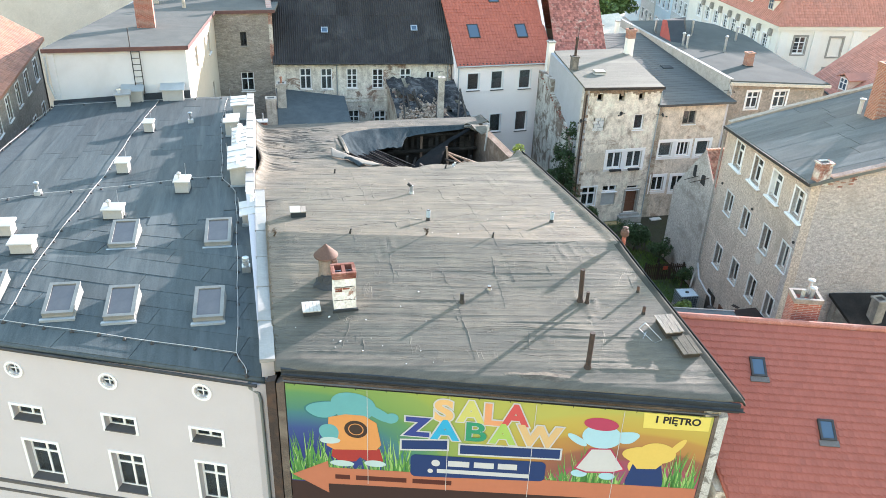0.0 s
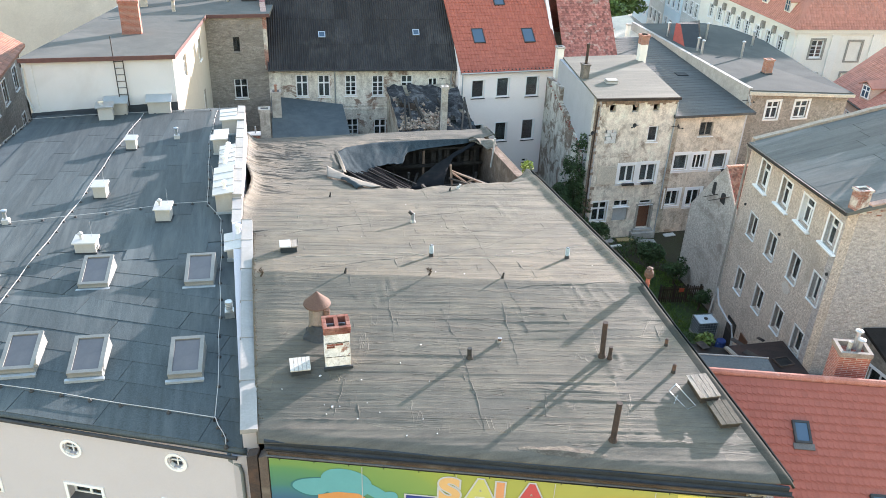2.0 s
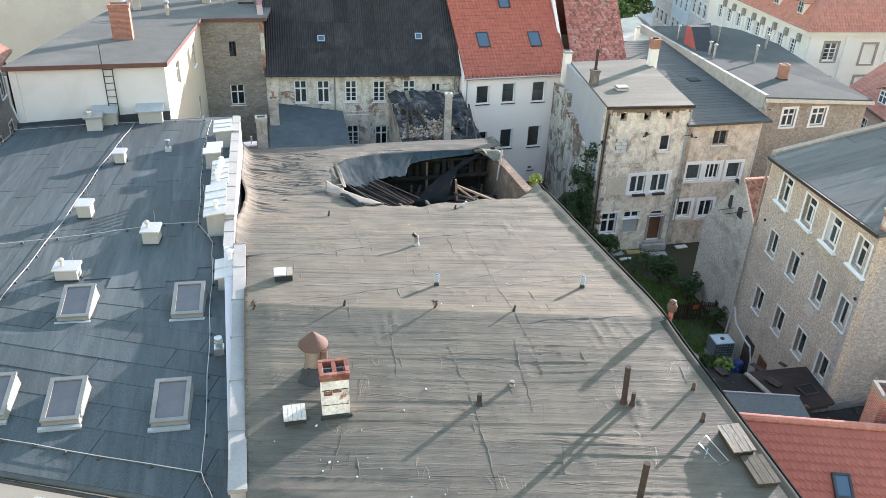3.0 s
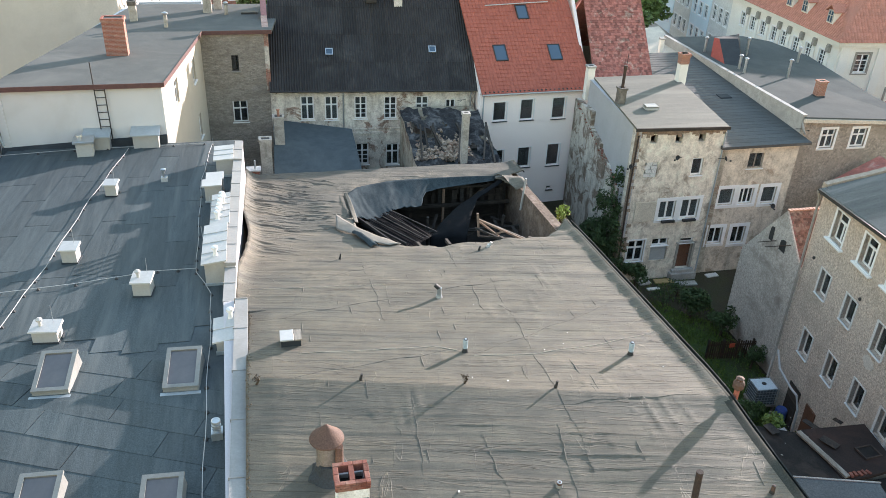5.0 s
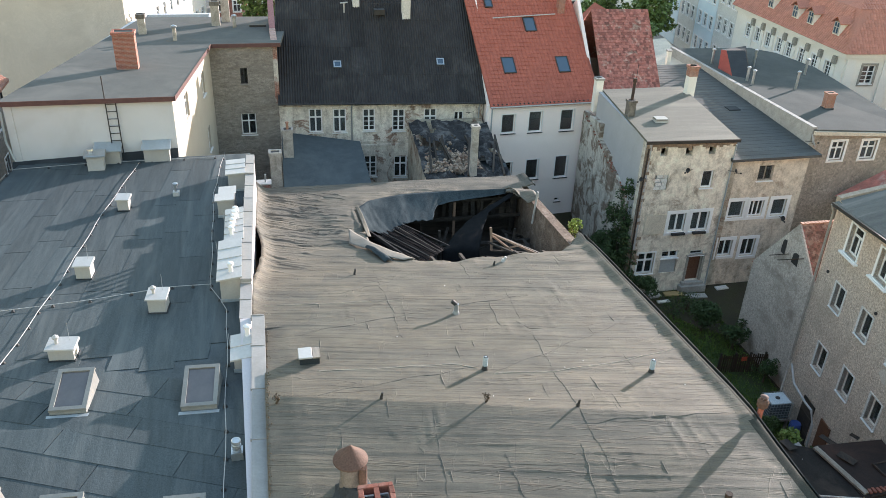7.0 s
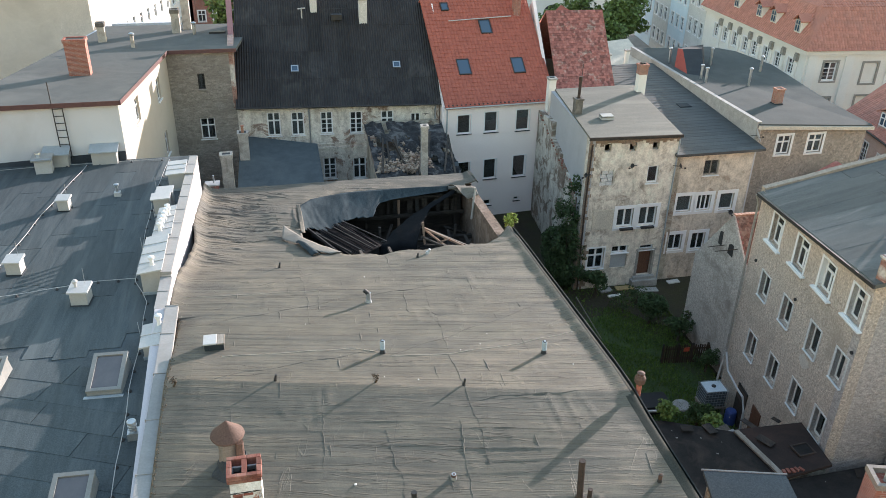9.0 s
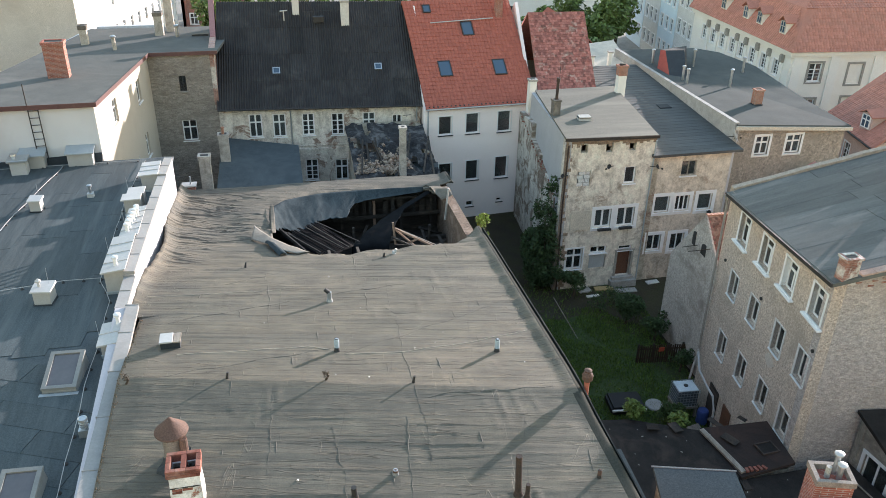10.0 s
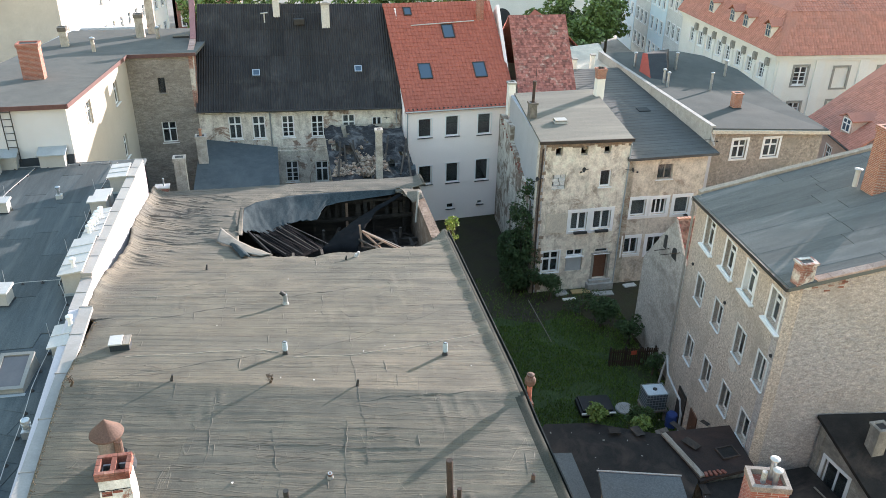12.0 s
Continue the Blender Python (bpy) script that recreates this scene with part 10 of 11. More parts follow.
# ---- flat-roofed house: pipes, chimney, red roof light ----
for x, y, h in ((37.5, 70.3, 1.5), (40.7, 69.2, 1.7), (40.7, 63.2, 1.7), (43.9, 66.8, 1.5), (37.7, 65.2, 1.5), (37.5, 64.1, 1.6)):
    t = thing("vent_pipe", "shiny metal roof vent pipe with a cap", "pipe", (x, y, 9.68), group="metal vent pipes")
    bm = bmesh.new()
    h *= 0.8
    tube(bm, (0, 0, 0), (0, 0, h), 0.1, 14)
    part("pipe", bm, GALV, t)
    bm = bmesh.new()
    lathe(bm, [(0.12, h), (0.15, h + 0.03), (0.15, h + 0.12), (0.05, h + 0.17)], 14)
    part("cap", bm, GALV, t)
t = stack("chimney", "orange brick chimney with a dark base and white rim", 40.2, 58.6, 0.62, 0.52, 9.75, 11.0, BRICK_ORANGE, BRICK_ORANGE, 0.06)
bm = bmesh.new()
box(bm, -0.35, 0.35, -0.3, 0.3, -0.1, 0.22)
part("base", bm, FELT_DARK, t)
t = thing("roof_lantern", "red-sided ridge lantern on the flat roof", "roof light")
bm = bmesh.new()
LOWS = [(37.1, 66.1, 9.7), (38.3, 65.6, 9.7), (41.2, 71.5, 9.7), (37.2, 68.7, 9.7)]
HIGHS = [(38.2, 69.6, 11.05), (39.85, 69.5, 11.05), (41.0, 71.3, 10.9), (37.9, 69.9, 11.05)]
vs = [bm.verts.new(p) for p in LOWS + HIGHS]
for f in ((0, 1, 5, 4), (1, 2, 6, 5), (2, 3, 7, 6), (3, 0, 4, 7), (4, 5, 6, 7), (3, 2, 1, 0)):
    bm.faces.new([vs[i] for i in f])
me = mesh_of(bm, "lantern", [FELT_DARK, surface("brick_red_paint", (0.33, 0.08, 0.06), (0.27, 0.065, 0.05), scale=2, bump=0.1)])
for p in me.polygons:
    if p.normal.x < -0.45:
        p.material_index = 1
part("lantern", me, None, t)
bm = bmesh.new()
hexa(bm, [(35.8, 53.62, 9.95), (44.7, 53.62, 9.4), (44.7, 53.76, 9.4), (35.8, 53.76, 9.95), (35.8, 53.62, 10.2), (44.7, 53.62, 9.62), (44.7, 53.76, 9.62), (35.8, 53.76, 10.2)])
part("eave_moulding", bm, RENDER_BEIGE, fr)

# ---- peach gable and small roofs beyond ----
ph = thing("house", "small peach house with tan roof", "house")
walls(ph, [(32.6, 71.0), (37.0, 71.0), (38.0, 80.0), (33.0, 80.0)], G, [8.6, 9.1, 9.1, 8.6], PEACH)
bm = bmesh.new()
slab(bm, [(32.3, 70.8, 8.7), (36.2, 70.8, 9.25), (38.2, 80.2, 9.3), (32.8, 80.2, 8.8)], 0.12)
part("roof", bm, RENDER_BEIGE, ph)
for x, y, z, h in ((32.9, 72.3, 8.7, 1.4), (34.2, 71.6, 8.9, 1.7)):
    stack("chimney", "slim white chimney beyond the roofs", x, y, 0.32, 0.32, z, z + h, PALE, CONCRETE, 0.08)
stack("chimney", "small white chimney with a red tiled crown", 32.2, 73.5, 0.55, 0.5, 8.0, 11.3, PALE, TILE_RED, 0.25)
sr = thing("house", "small house with a red tiled roof", "house")
walls(sr, [(33.0, 82.0), (37.0, 82.0), (37.0, 90.0), (33.0, 90.0)], G, 8.2, PALE)
bm = bmesh.new()
slab(bm, [(32.7, 81.7, 8.2), (35.0, 81.7, 10.4), (35.0, 90.3, 10.4), (32.7, 90.3, 8.2)], 0.12)
slab(bm, [(35.0, 81.7, 10.4), (37.3, 81.7, 8.2), (37.3, 90.3, 8.2), (35.0, 90.3, 10.4)], 0.12)
part("roof", bm, TILE_RED, sr)

# ---- sandy house: verge, pipes, chimneys ----
bm = bmesh.new()
A, B = Vector((rbx(30.2) + 0.85, 30.12, 13.22)), Vector((39.85, 28.22, 16.48))
n = 26
for k in range(n):
    a, b = A + (B - A) * (k / n), A + (B - A) * ((k + 0.97) / n)
    hexa(bm, [(a.x, a.y - 0.1, a.z - 0.06), (b.x, b.y - 0.1, b.z - 0.06), (b.x, b.y + 0.22, b.z - 0.06), (a.x, a.y + 0.22, a.z - 0.06), (a.x, a.y - 0.1, a.z + 0.05), (b.x, b.y - 0.1, b.z + 0.05), (b.x, b.y + 0.22, b.z + 0.05), (a.x, a.y + 0.22, a.z + 0.05)])
part("verge_coping", bm, surface("pinkish_brick_coping", (0.50, 0.38, 0.32), (0.38, 0.27, 0.22), scale=5, fine=25, bump=0.3, island=0.25), rb, "row of pinkish bricks along the gable")["kind"] = "stuff"
bm = bmesh.new()
a, b = Vector((rbx(40.5) + 0.1, 40.5, 12.1)), Vector((41.05, 38.6, 15.9))
hexa(bm, [(a.x, a.y - 0.1, a.z - 0.2), (b.x, b.y - 0.1, b.z - 0.2), (b.x, b.y + 0.2, b.z - 0.2), (a.x, a.y + 0.2, a.z - 0.2), (a.x, a.y - 0.1, a.z + 0.12), (b.x, b.y - 0.1, b.z + 0.12), (b.x, b.y + 0.2, b.z + 0.12), (a.x, a.y + 0.2, a.z + 0.12)])
bmesh.ops.subdivide_edges(bm, edges=bm.edges[:], cuts=12, use_grid_fill=True)
for v in bm.verts:
    v.co.z += 0.05 * noise.noise(v.co * 1.5)
part("verge_coping", bm, surface("weathered_coping", (0.42, 0.36, 0.29), (0.27, 0.23, 0.185), scale=5, fine=25, bump=0.4), rb, "weathered coping along the far gable")
# lapped felt strips of the roof
P0, P1, P2, P3 = Vector((rbx(40.5) - 0.2, 40.37, 12.05)), Vector((rbx(30.3) - 0.2, 30.2, 12.95)), Vector((39.8, 28.25, 16.42)), Vector((41.0, 38.5, 15.82))
rnd = random.Random(71)
for i in range(10):
    f0, f1 = i / 10, (i + 1.06) / 10
    u = 0.0
    while u < 1.0:
        u1 = min(u + rnd.uniform(0.2, 0.42), 1.0)
        q = []
        for f, uu in ((f0, u), (f0, u1), (min(f1, 1), u1), (min(f1, 1), u)):
            lo_, hi_ = P0 + (P1 - P0) * (1 - f), P3 + (P2 - P3) * (1 - f)
            q.append(lo_ + (hi_ - lo_) * uu)
        u = u1 + 0.002
        bm = bmesh.new()
        hexa(bm, [p - Vector((0, 0, 0.01)) for p in q] + [p + Vector((0, 0, 0.006 + 0.005 * (i % 2))) for k, p in enumerate(q)])
        part("felt_strip", bm, surface("worn_grey_felt_strip", (0.135, 0.143, 0.138), (0.095, 0.103, 0.103), (0.20, 0.20, 0.19), scale=1.1, big=0.35, fine=25, bump=0.25, dist=0.01, coords="World", obj_random=0.16, stretch=(0.5, 2.6, 1), stain_amount=(0.58, 0.75)), rb)
bm = bmesh.new()
hexa(bm, [(rbx(40.5) - 0.34, 40.4, 11.88), (rbx(30.3) - 0.34, 30.15, 12.78), (rbx(30.3) - 0.26, 30.15, 12.78), (rbx(40.5) - 0.26, 40.4, 11.88),
          (rbx(40.5) - 0.34, 40.4, 12.04), (rbx(30.3) - 0.34, 30.15, 12.94), (rbx(30.3) - 0.26, 30.15, 12.94), (rbx(40.5) - 0.26, 40.4, 12.04)])
part("gutter_board", bm, DARK_METAL, rb, "dark gutter board along the eave")
bm = bmesh.new()
polytube(bm, [(rbx(40.2) - 0.3, 40.35, 11.95), (rbx(40.2) - 0.14, 40.3, 11.5), (rbx(40) - 0.14, 40.2, 2.8), (26.75, 39.6, 2.2), (26.4, 39.2, 1.6)], 0.06, 10)
part("downpipe", bm, surface("dull_grey_pipe", (0.36, 0.33, 0.29), (0.26, 0.24, 0.21), scale=3, bump=0.1), rb, "grey downpipe leading into the water tank")
PATCHED = brick_mat("brick_with_flaking_white_plaster", (0.33, 0.14, 0.10), (0.26, 0.11, 0.085), (0.36, 0.32, 0.28), plaster=(0.60, 0.575, 0.53), amount=(0.45, 0.51))
t = stack("chimney", "short whitewashed chimney at the gable corner", 26.35, 30.36, 0.66, 0.46, 12.8, 13.92, PATCHED, PATCHED, 0.05)
BARED = surface("bared_brick", (0.33, 0.15, 0.105), (0.25, 0.115, 0.085), (0.40, 0.33, 0.28), scale=4, big=1.5, fine=25, bump=0.4, obj_random=0.3)
# single bricks, laid in courses that thin out away from the corner
rnd = random.Random(83)
for r in range(16):
    for c in range(9):
        x, z = 26.02 + c * 0.25 + (0.12 if r % 2 else 0), 13.4 - r * 0.075
        if z > 12.92 + 0.22 * (x - 26) or rnd.random() < 0.10 + 0.05 * r + 0.06 * c:
            continue
        yw = 30.34 - 0.1457 * (x - 25.97)
        bm = bmesh.new()
        box(bm, x, x + 0.235, yw - 0.03 - rnd.uniform(0, 0.012), yw + 0.05, z, z + 0.064)
        part("brick", bm, BARED, rb)
t = stack("chimney", "orange brick chimney on the grey roof", 33.1, 35.45, 0.95, 0.8, 14.0, 17.0, BRICK_ORANGE, BRICK_ORANGE, 0.2)
for x, y, z, h in ((32.5, 36.1, 14.35, 0.5),):
    t = thing("vent_pipe", "whitish roof vent with a broad cap", "pipe", (x, y, z), group="roof pipes")
    bm = bmesh.new()
    tube(bm, (0, 0, -0.3), (0, 0, h), 0.11, 12)
    part("pipe", bm, WHITE_SHEET, t)
    bm = bmesh.new()
    lathe(bm, [(0.16, h - 0.02), (0.18, h + 0.04), (0.08, h + 0.08)], 14)
    part("cap", bm, WHITE_SHEET, t)
for y, z in ((39.5, 8.68), (35.3, 9.03), (30.55, 9.53)):
    t = thing("wall_vent", "small dark round vent in the wall", "vent", group="wall vents")
    bm = bmesh.new()
    tube(bm, (rbx(y) - 0.06, y, z), (rbx(y) + 0.1, y, z), 0.08, 12)
    part("grille", bm, DARK_METAL, t)
# patch of bare plaster, yard door and boards
bm = bmesh.new()
for cy, cz, r1, r2 in ((33.45, 6.92, 0.42, 0.3),):
    vs = [bm.verts.new((rbx(cy + r1 * math.cos(2 * math.pi * k / 18) * (1 + 0.2 * math.sin(3 * k))) - 0.012, cy + r1 * math.cos(2 * math.pi * k / 18) * (1 + 0.2 * math.sin(3 * k)), cz + r2 * math.sin(2 * math.pi * k / 18) * (1 + 0.15 * math.sin(5 * k)))) for k in range(18)]
    bm.faces.new(vs)
ob = part("bare_patch", bm, GREY_WALL, rb, "pale patch where render came off")
ob.modifiers.new("thick", "SOLIDIFY").thickness = 0.02
for y0, y1, z1, mat, lab in ((37.2, 38.3, 2.0, WOOD_DARK, "dark wooden yard door"), (35.6, 36.5, 2.0, WOOD_BROWN, "rust-brown yard door")):
    bm = bmesh.new()
    for k in range(5):
        a, b = y0 + (y1 - y0) * k / 5, y0 + (y1 - y0) * (k + 0.94) / 5
        hexa(bm, [(rbx(a) - 0.07, a, G), (rbx(b) - 0.07, b, G), (rbx(b) + 0.03, b, G), (rbx(a) + 0.03, a, G), (rbx(a) - 0.07, a, z1), (rbx(b) - 0.07, b, z1), (rbx(b) + 0.03, b, z1), (rbx(a) + 0.03, a, z1)])
    part("door", bm, mat, rb, lab)
bm = bmesh.new()
polytube(bm, [(26.75, 39.4, 3.2), (26.5, 38.6, 2.6), (26.35, 37.3, 2.4), (26.2, 36.6, 2.5), (26.15, 36.2, 1.9), (26.1, 36.0, G)], 0.06, 8)
part("waste_pipe", bm, WHITE_SHEET, rb, "white bent waste pipe")

# ---- water tank on its stand ----
tank = thing("water_tank", "translucent white cube tank in a wire cage", "tank", (26.1, 38.93, 0.25), rz=-4)
# sides toned dark and top pale, as light from above falls on them
bm = bmesh.new()
box(bm, -0.58, 0.58, -0.48, 0.48, 0.1, 1.1)
bevel(bm, 0.06, 2)
part("bottle", bm, surface("shaded_tank_plastic", (0.13, 0.16, 0.18), (0.10, 0.125, 0.14), scale=2, bump=0.1, rough=0.5), tank)
bm = bmesh.new()
box(bm, -0.56, 0.56, -0.46, 0.46, 1.1, 1.15)
bevel(bm, 0.02)
part("top", bm, surface("skylit_tank_top", (0.60, 0.68, 0.72), (0.50, 0.57, 0.62), scale=2, bump=0.1, rough=0.5), tank, "bluish top toned pale for the light from above")
bm = bmesh.new()
lathe(bm, [(0.12, 1.15), (0.12, 1.19), (0.02, 1.2)], 16)
part("lid", bm, DARK_METAL, tank)
for k in range(7):
    bm = bmesh.new()
    z = 0.12 + k * 0.17
    polytube(bm, [(-0.61, -0.51, z), (0.61, -0.51, z), (0.61, 0.51, z), (-0.61, 0.51, z), (-0.61, -0.51, z)], 0.012, 5)
    part("cage_bar", bm, GALV, tank)
for k in range(8):
    for y in (-0.51, 0.51):
        bm = bmesh.new()
        tube(bm, (-0.61 + 1.22 * k / 7, y, 0.1), (-0.61 + 1.22 * k / 7, y, 1.15), 0.012, 5)
        part("cage_bar", bm, GALV, tank)
bm = bmesh.new()
box(bm, -0.65, 0.65, -0.55, 0.55, 0.0, 0.1)
part("pallet", bm, WOOD_OLD, tank)
for x in (-0.55, 0.55):
    for y in (-0.45, 0.45):
        bm = bmesh.new()
        box(bm, x - 0.06, x + 0.06, y - 0.06, y + 0.06, -0.65, 0.0)
        part("leg", bm, WOOD_OLD, tank)
bt = thing("barrel", "upright blue plastic barrel by the tank", "barrel", (26.75, 37.9, G))
bm = bmesh.new()
lathe(bm, [(0.27, 0), (0.3, 0.1), (0.31, 0.45), (0.3, 0.8), (0.26, 0.88)], 18)
part("body", bm, surface("blue_plastic", (0.06, 0.10, 0.30), (0.05, 0.08, 0.24), scale=3, rough=0.4, bump=0.05), bt)
tb = thing("round_slab", "pale round concrete slab in the grass", "slab", (24.9, 39.7, G))
bm = bmesh.new()
lathe(bm, [(0.5, 0), (0.52, 0.06), (0.48, 0.12)], 22)
part("slab", bm, CONCRETE, tb)
for x, y, w, d, rz, mat in ((25.9, 36.4, 0.75, 1.6, 12, WOOD_OLD), (26.3, 36.1, 0.35, 1.5, 16, PALE_GREY)):
    t = thing("board", "old board lying against the house", "board", (x, y, G + 0.35), rz=rz)
    bm = bmesh.new()
    box(bm, -w / 2, w / 2, -d / 2, d / 2, 0, 0.05, pose(0, 0, 0, 18, 0, 0))
    part("plank", bm, mat, t)
bn = thing("trampoline_cover", "low dark covered frame in the grass", "frame", (23.2, 39.9, G), rz=-6)
bm = bmesh.new()
box(bm, -0.95, 0.95, -0.75, 0.75, 0.05, 0.55)
bevel(bm, 0.12, 2)
part("cover", bm, surface("black_cover", (0.02, 0.021, 0.022), (0.012, 0.012, 0.013), scale=3, rough=0.6, bump=0.3), bn)
bm = bmesh.new()
box(bm, -0.95, 0.95, -0.86, -0.76, 0.42, 0.5)
part("edge_bar", bm, PALE_GREY, bn)
for k, (x, y, rz, w, d, mat) in enumerate(((26.9, 52.0, -3, 1.3, 0.5, surface("ochre_board", (0.42, 0.31, 0.14), (0.34, 0.25, 0.12), scale=3, bump=0.2)), (25.5, 52.0, 8, 0.9, 0.5, CONCRETE), (28.3, 51.5, -4, 1.5, 0.5, CONCRETE), (25.8, 51.2, 2, 0.9, 0.25, PALE), (30.6, 52.2, 5, 0.9, 0.4, PALE_GREY))):
    t = thing("board" if k % 2 == 0 else "stone_slab", "slab or board lying before the house", "board", (x, y, G), rz=rz)
    bm = bmesh.new()
    box(bm, -w / 2, w / 2, -d / 2, d / 2, 0.0, 0.1)
    bevel(bm, 0.015)
    part("slab", bm, mat, t)
# low wire fence with a red tag, sticks
fc = thing("garden_fence", "dark brown picket fence with an orange-red tag", "fence")
FX = [25.55 + 0.135 * k for k in range(22)]
for x in (25.6, 26.5, 27.4, 28.3):
    bm = bmesh.new()
    box(bm, x - 0.05, x + 0.05, 43.62 - 0.115 * (x - 25.6), 43.72 - 0.115 * (x - 25.6), G, G + 1.3)
    part("post", bm, WOOD_DARK, fc)
for z in (0.3, 0.95):
    bm = bmesh.new()
    hexa(bm, [(25.5, 43.58, G + z), (28.45, 43.24, G + z), (28.45, 43.28, G + z), (25.5, 43.62, G + z), (25.5, 43.58, G + z + 0.08), (28.45, 43.24, G + z + 0.08), (28.45, 43.28, G + z + 0.08), (25.5, 43.62, G + z + 0.08)])
    part("rail", bm, FENCE_WOOD, fc)
rf = random.Random(63)
for x in FX:
    h = 1.28 + rf.uniform(-0.06, 0.05)
    y = 43.56 - 0.115 * (x - 25.5)
    bm = bmesh.new()
    hexa(bm, [(x, y - 0.02, G), (x + 0.095, y - 0.02, G), (x + 0.095, y, G), (x, y, G), (x + rf.uniform(-0.02, 0.02), y - 0.02, G + h), (x + 0.095, y - 0.02, G + h - 0.03), (x + 0.095, y, G + h - 0.03), (x, y, G + h)])
    part("picket", bm, FENCE_WOOD, fc)
bm = bmesh.new()
box(bm, 26.75, 27.1, 43.33, 43.36, G + 0.85, G + 1.12)
part("tag", bm, surface("orange_red_tag", (0.50, 0.10, 0.05), (0.42, 0.08, 0.04), scale=3, bump=0), fc, "orange-red tag")
for x, y, x2, y2 in ((22.3, 49.5, 23.0, 46.6),):
    t = thing("pole", "thin pale pole leaning in the grass", "pole")
    bm = bmesh.new()
    tube(bm, (x, y, G + 1.4), (x2, y2, G + 0.05), 0.03, 6)
    part("stick", bm, WOOD_OLD, t)

# ---- low roofs in front of the yard ----
low = thing("shed", "low shed with a dark tarred roof", "shed")
walls(low, [(15.0, 26.0), (23.2, 29.7), (23.0, 32.4), (18.3, 34.0)], G, 4.0, BRICK_OLD, skip=())
bm = bmesh.new()
slab(bm, [(14.6, 24.0, 4.35), (18.8, 24.5, 4.35), (23.3, 29.6, 4.3), (23.05, 32.5, 4.25), (20.2, 33.9, 4.2), (18.1, 34.2, 4.2), (15.2, 31.0, 4.3)], 0.14)
TAR = surface("cracked_tar", (0.026, 0.023, 0.020), (0.010, 0.009, 0.009), (0.062, 0.046, 0.036), scale=1.5, big=0.5, fine=25, bump=0.5, coords="World", stain_amount=(0.52, 0.7))
part("roof", bm, TAR, low, "cracked tarred roof")
low2 = thing("shed", "low shed with a rusty brown roof against the house", "shed")
walls(low2, [(23.4, 29.8), (25.8, 29.8), (26.0, 32.0), (23.2, 32.4)], G, 4.0, BRICK_OLD)
bm = bmesh.new()
slab(bm, [(23.25, 29.4, 4.35), (25.75, 29.5, 4.6), (26.05, 32.15, 4.6), (23.05, 32.55, 4.35)], 0.14)
part("roof", bm, surface("rust_brown_tar", (0.036, 0.024, 0.02), (0.02, 0.016, 0.015), (0.06, 0.033, 0.025), scale=1.2, big=0.6, fine=25, bump=0.4, coords="World"), low2, "rust-brown roof")
t = thing("roof_hatch", "flat dark hatch on the low roof", "hatch", (25.1, 30.6, 4.52), rz=4)
bm = ring_bm(-0.42, 0.42, -0.35, 0.35, 0.06, 0, 0.08)
part("frame", bm, RUST, t)
bm = bmesh.new()
box(bm, -0.38, 0.38, -0.31, 0.31, 0.0, 0.04)
part("lid", bm, TAR, t)
bm = bmesh.new()
a, b = Vector((23.0, 32.4, 4.36)), Vector((23.45, 29.6, 4.42))
box(bm, -0.12, 0.12, 0, (b - a).length, 0.0, 0.09, Matrix.Translation(a) @ pose(0, 0, 0, 0, 0, math.degrees(math.atan2(-(b - a).x, (b - a).y))))
t = thing("ridge_board", "grey board along the seam of two low roofs", "board")
part("plank", bm, WOOD_OLD, t)
low3 = thing("shed", "sunken shed with patched tar paper and scraps on its roof", "shed")
walls(low3, [(22.4, 24.6), (28.6, 24.6), (28.2, 29.3), (23.4, 29.3)], G, 3.75, BRICK_OLD)
bm = bmesh.new()
slab(bm, [(21.6, 24.4, 4.05), (28.9, 24.4, 4.05), (28.4, 29.55, 4.15), (23.3, 29.45, 4.15)], 0.14)
part("roof", bm, TAR, low3, "patched tar paper roof")
SCRAP = surface("tar_paper_scrap", (0.042, 0.037, 0.033), (0.024, 0.022, 0.02), (0.07, 0.052, 0.04), scale=2, big=0.9, fine=20, bump=0.5, coords="World", obj_random=0.4)
rnd = random.Random(93)
for k in range(14):
    x, y = rnd.uniform(16.0, 28.0), rnd.uniform(25.0, 33.4)
    if x < 19.5 and y < 26.5:
        continue
    z = 4.37 if y > 29.6 or x < 22 else 4.17
    if x > 23.0 and 29.3 < y < 32.6:
        z = 4.5
    w, d = rnd.uniform(0.2, 0.55), rnd.uniform(0.3, 0.9)
    t = thing("tar_paper_sheet", "loose sheet of tar paper on a low roof", "sheet", (x, y, z), rz=rnd.uniform(-30, 30), group="tar paper sheets")
    bm = bmesh.new()
    n = 5
    g = [[bm.verts.new((w * (i / n - 0.5), d * (j / n - 0.5), 0.02 + 0.02 * abs(noise.noise(Vector((i * 0.8, j * 0.8, k)))))) for i in range(n + 1)] for j in range(n + 1)]
    for j in range(n):
        for i in range(n):
            bm.faces.new([g[j][i], g[j][i + 1], g[j + 1][i + 1], g[j + 1][i]])
    part("sheet", bm, SCRAP, t).modifiers.new("thick", "SOLIDIFY").thickness = 0.02
for k in range(9):
    x, y = rnd.uniform(22.5, 28.0), rnd.uniform(24.8, 29.0)
    t = thing("wood_scrap", "broken lath lying on a low roof", "wood", (x, y, 4.18), rz=rnd.uniform(0, 180), group="wood scraps")
    bm = bmesh.new()
    box(bm, -rnd.uniform(0.3, 0.8), rnd.uniform(0.3, 0.8), -0.03, 0.03, 0, 0.04)
    part("lath", bm, WOOD_OLD, t)
bb_ = thing("brick_pile", "row of loose bricks on the low roof", "bricks")
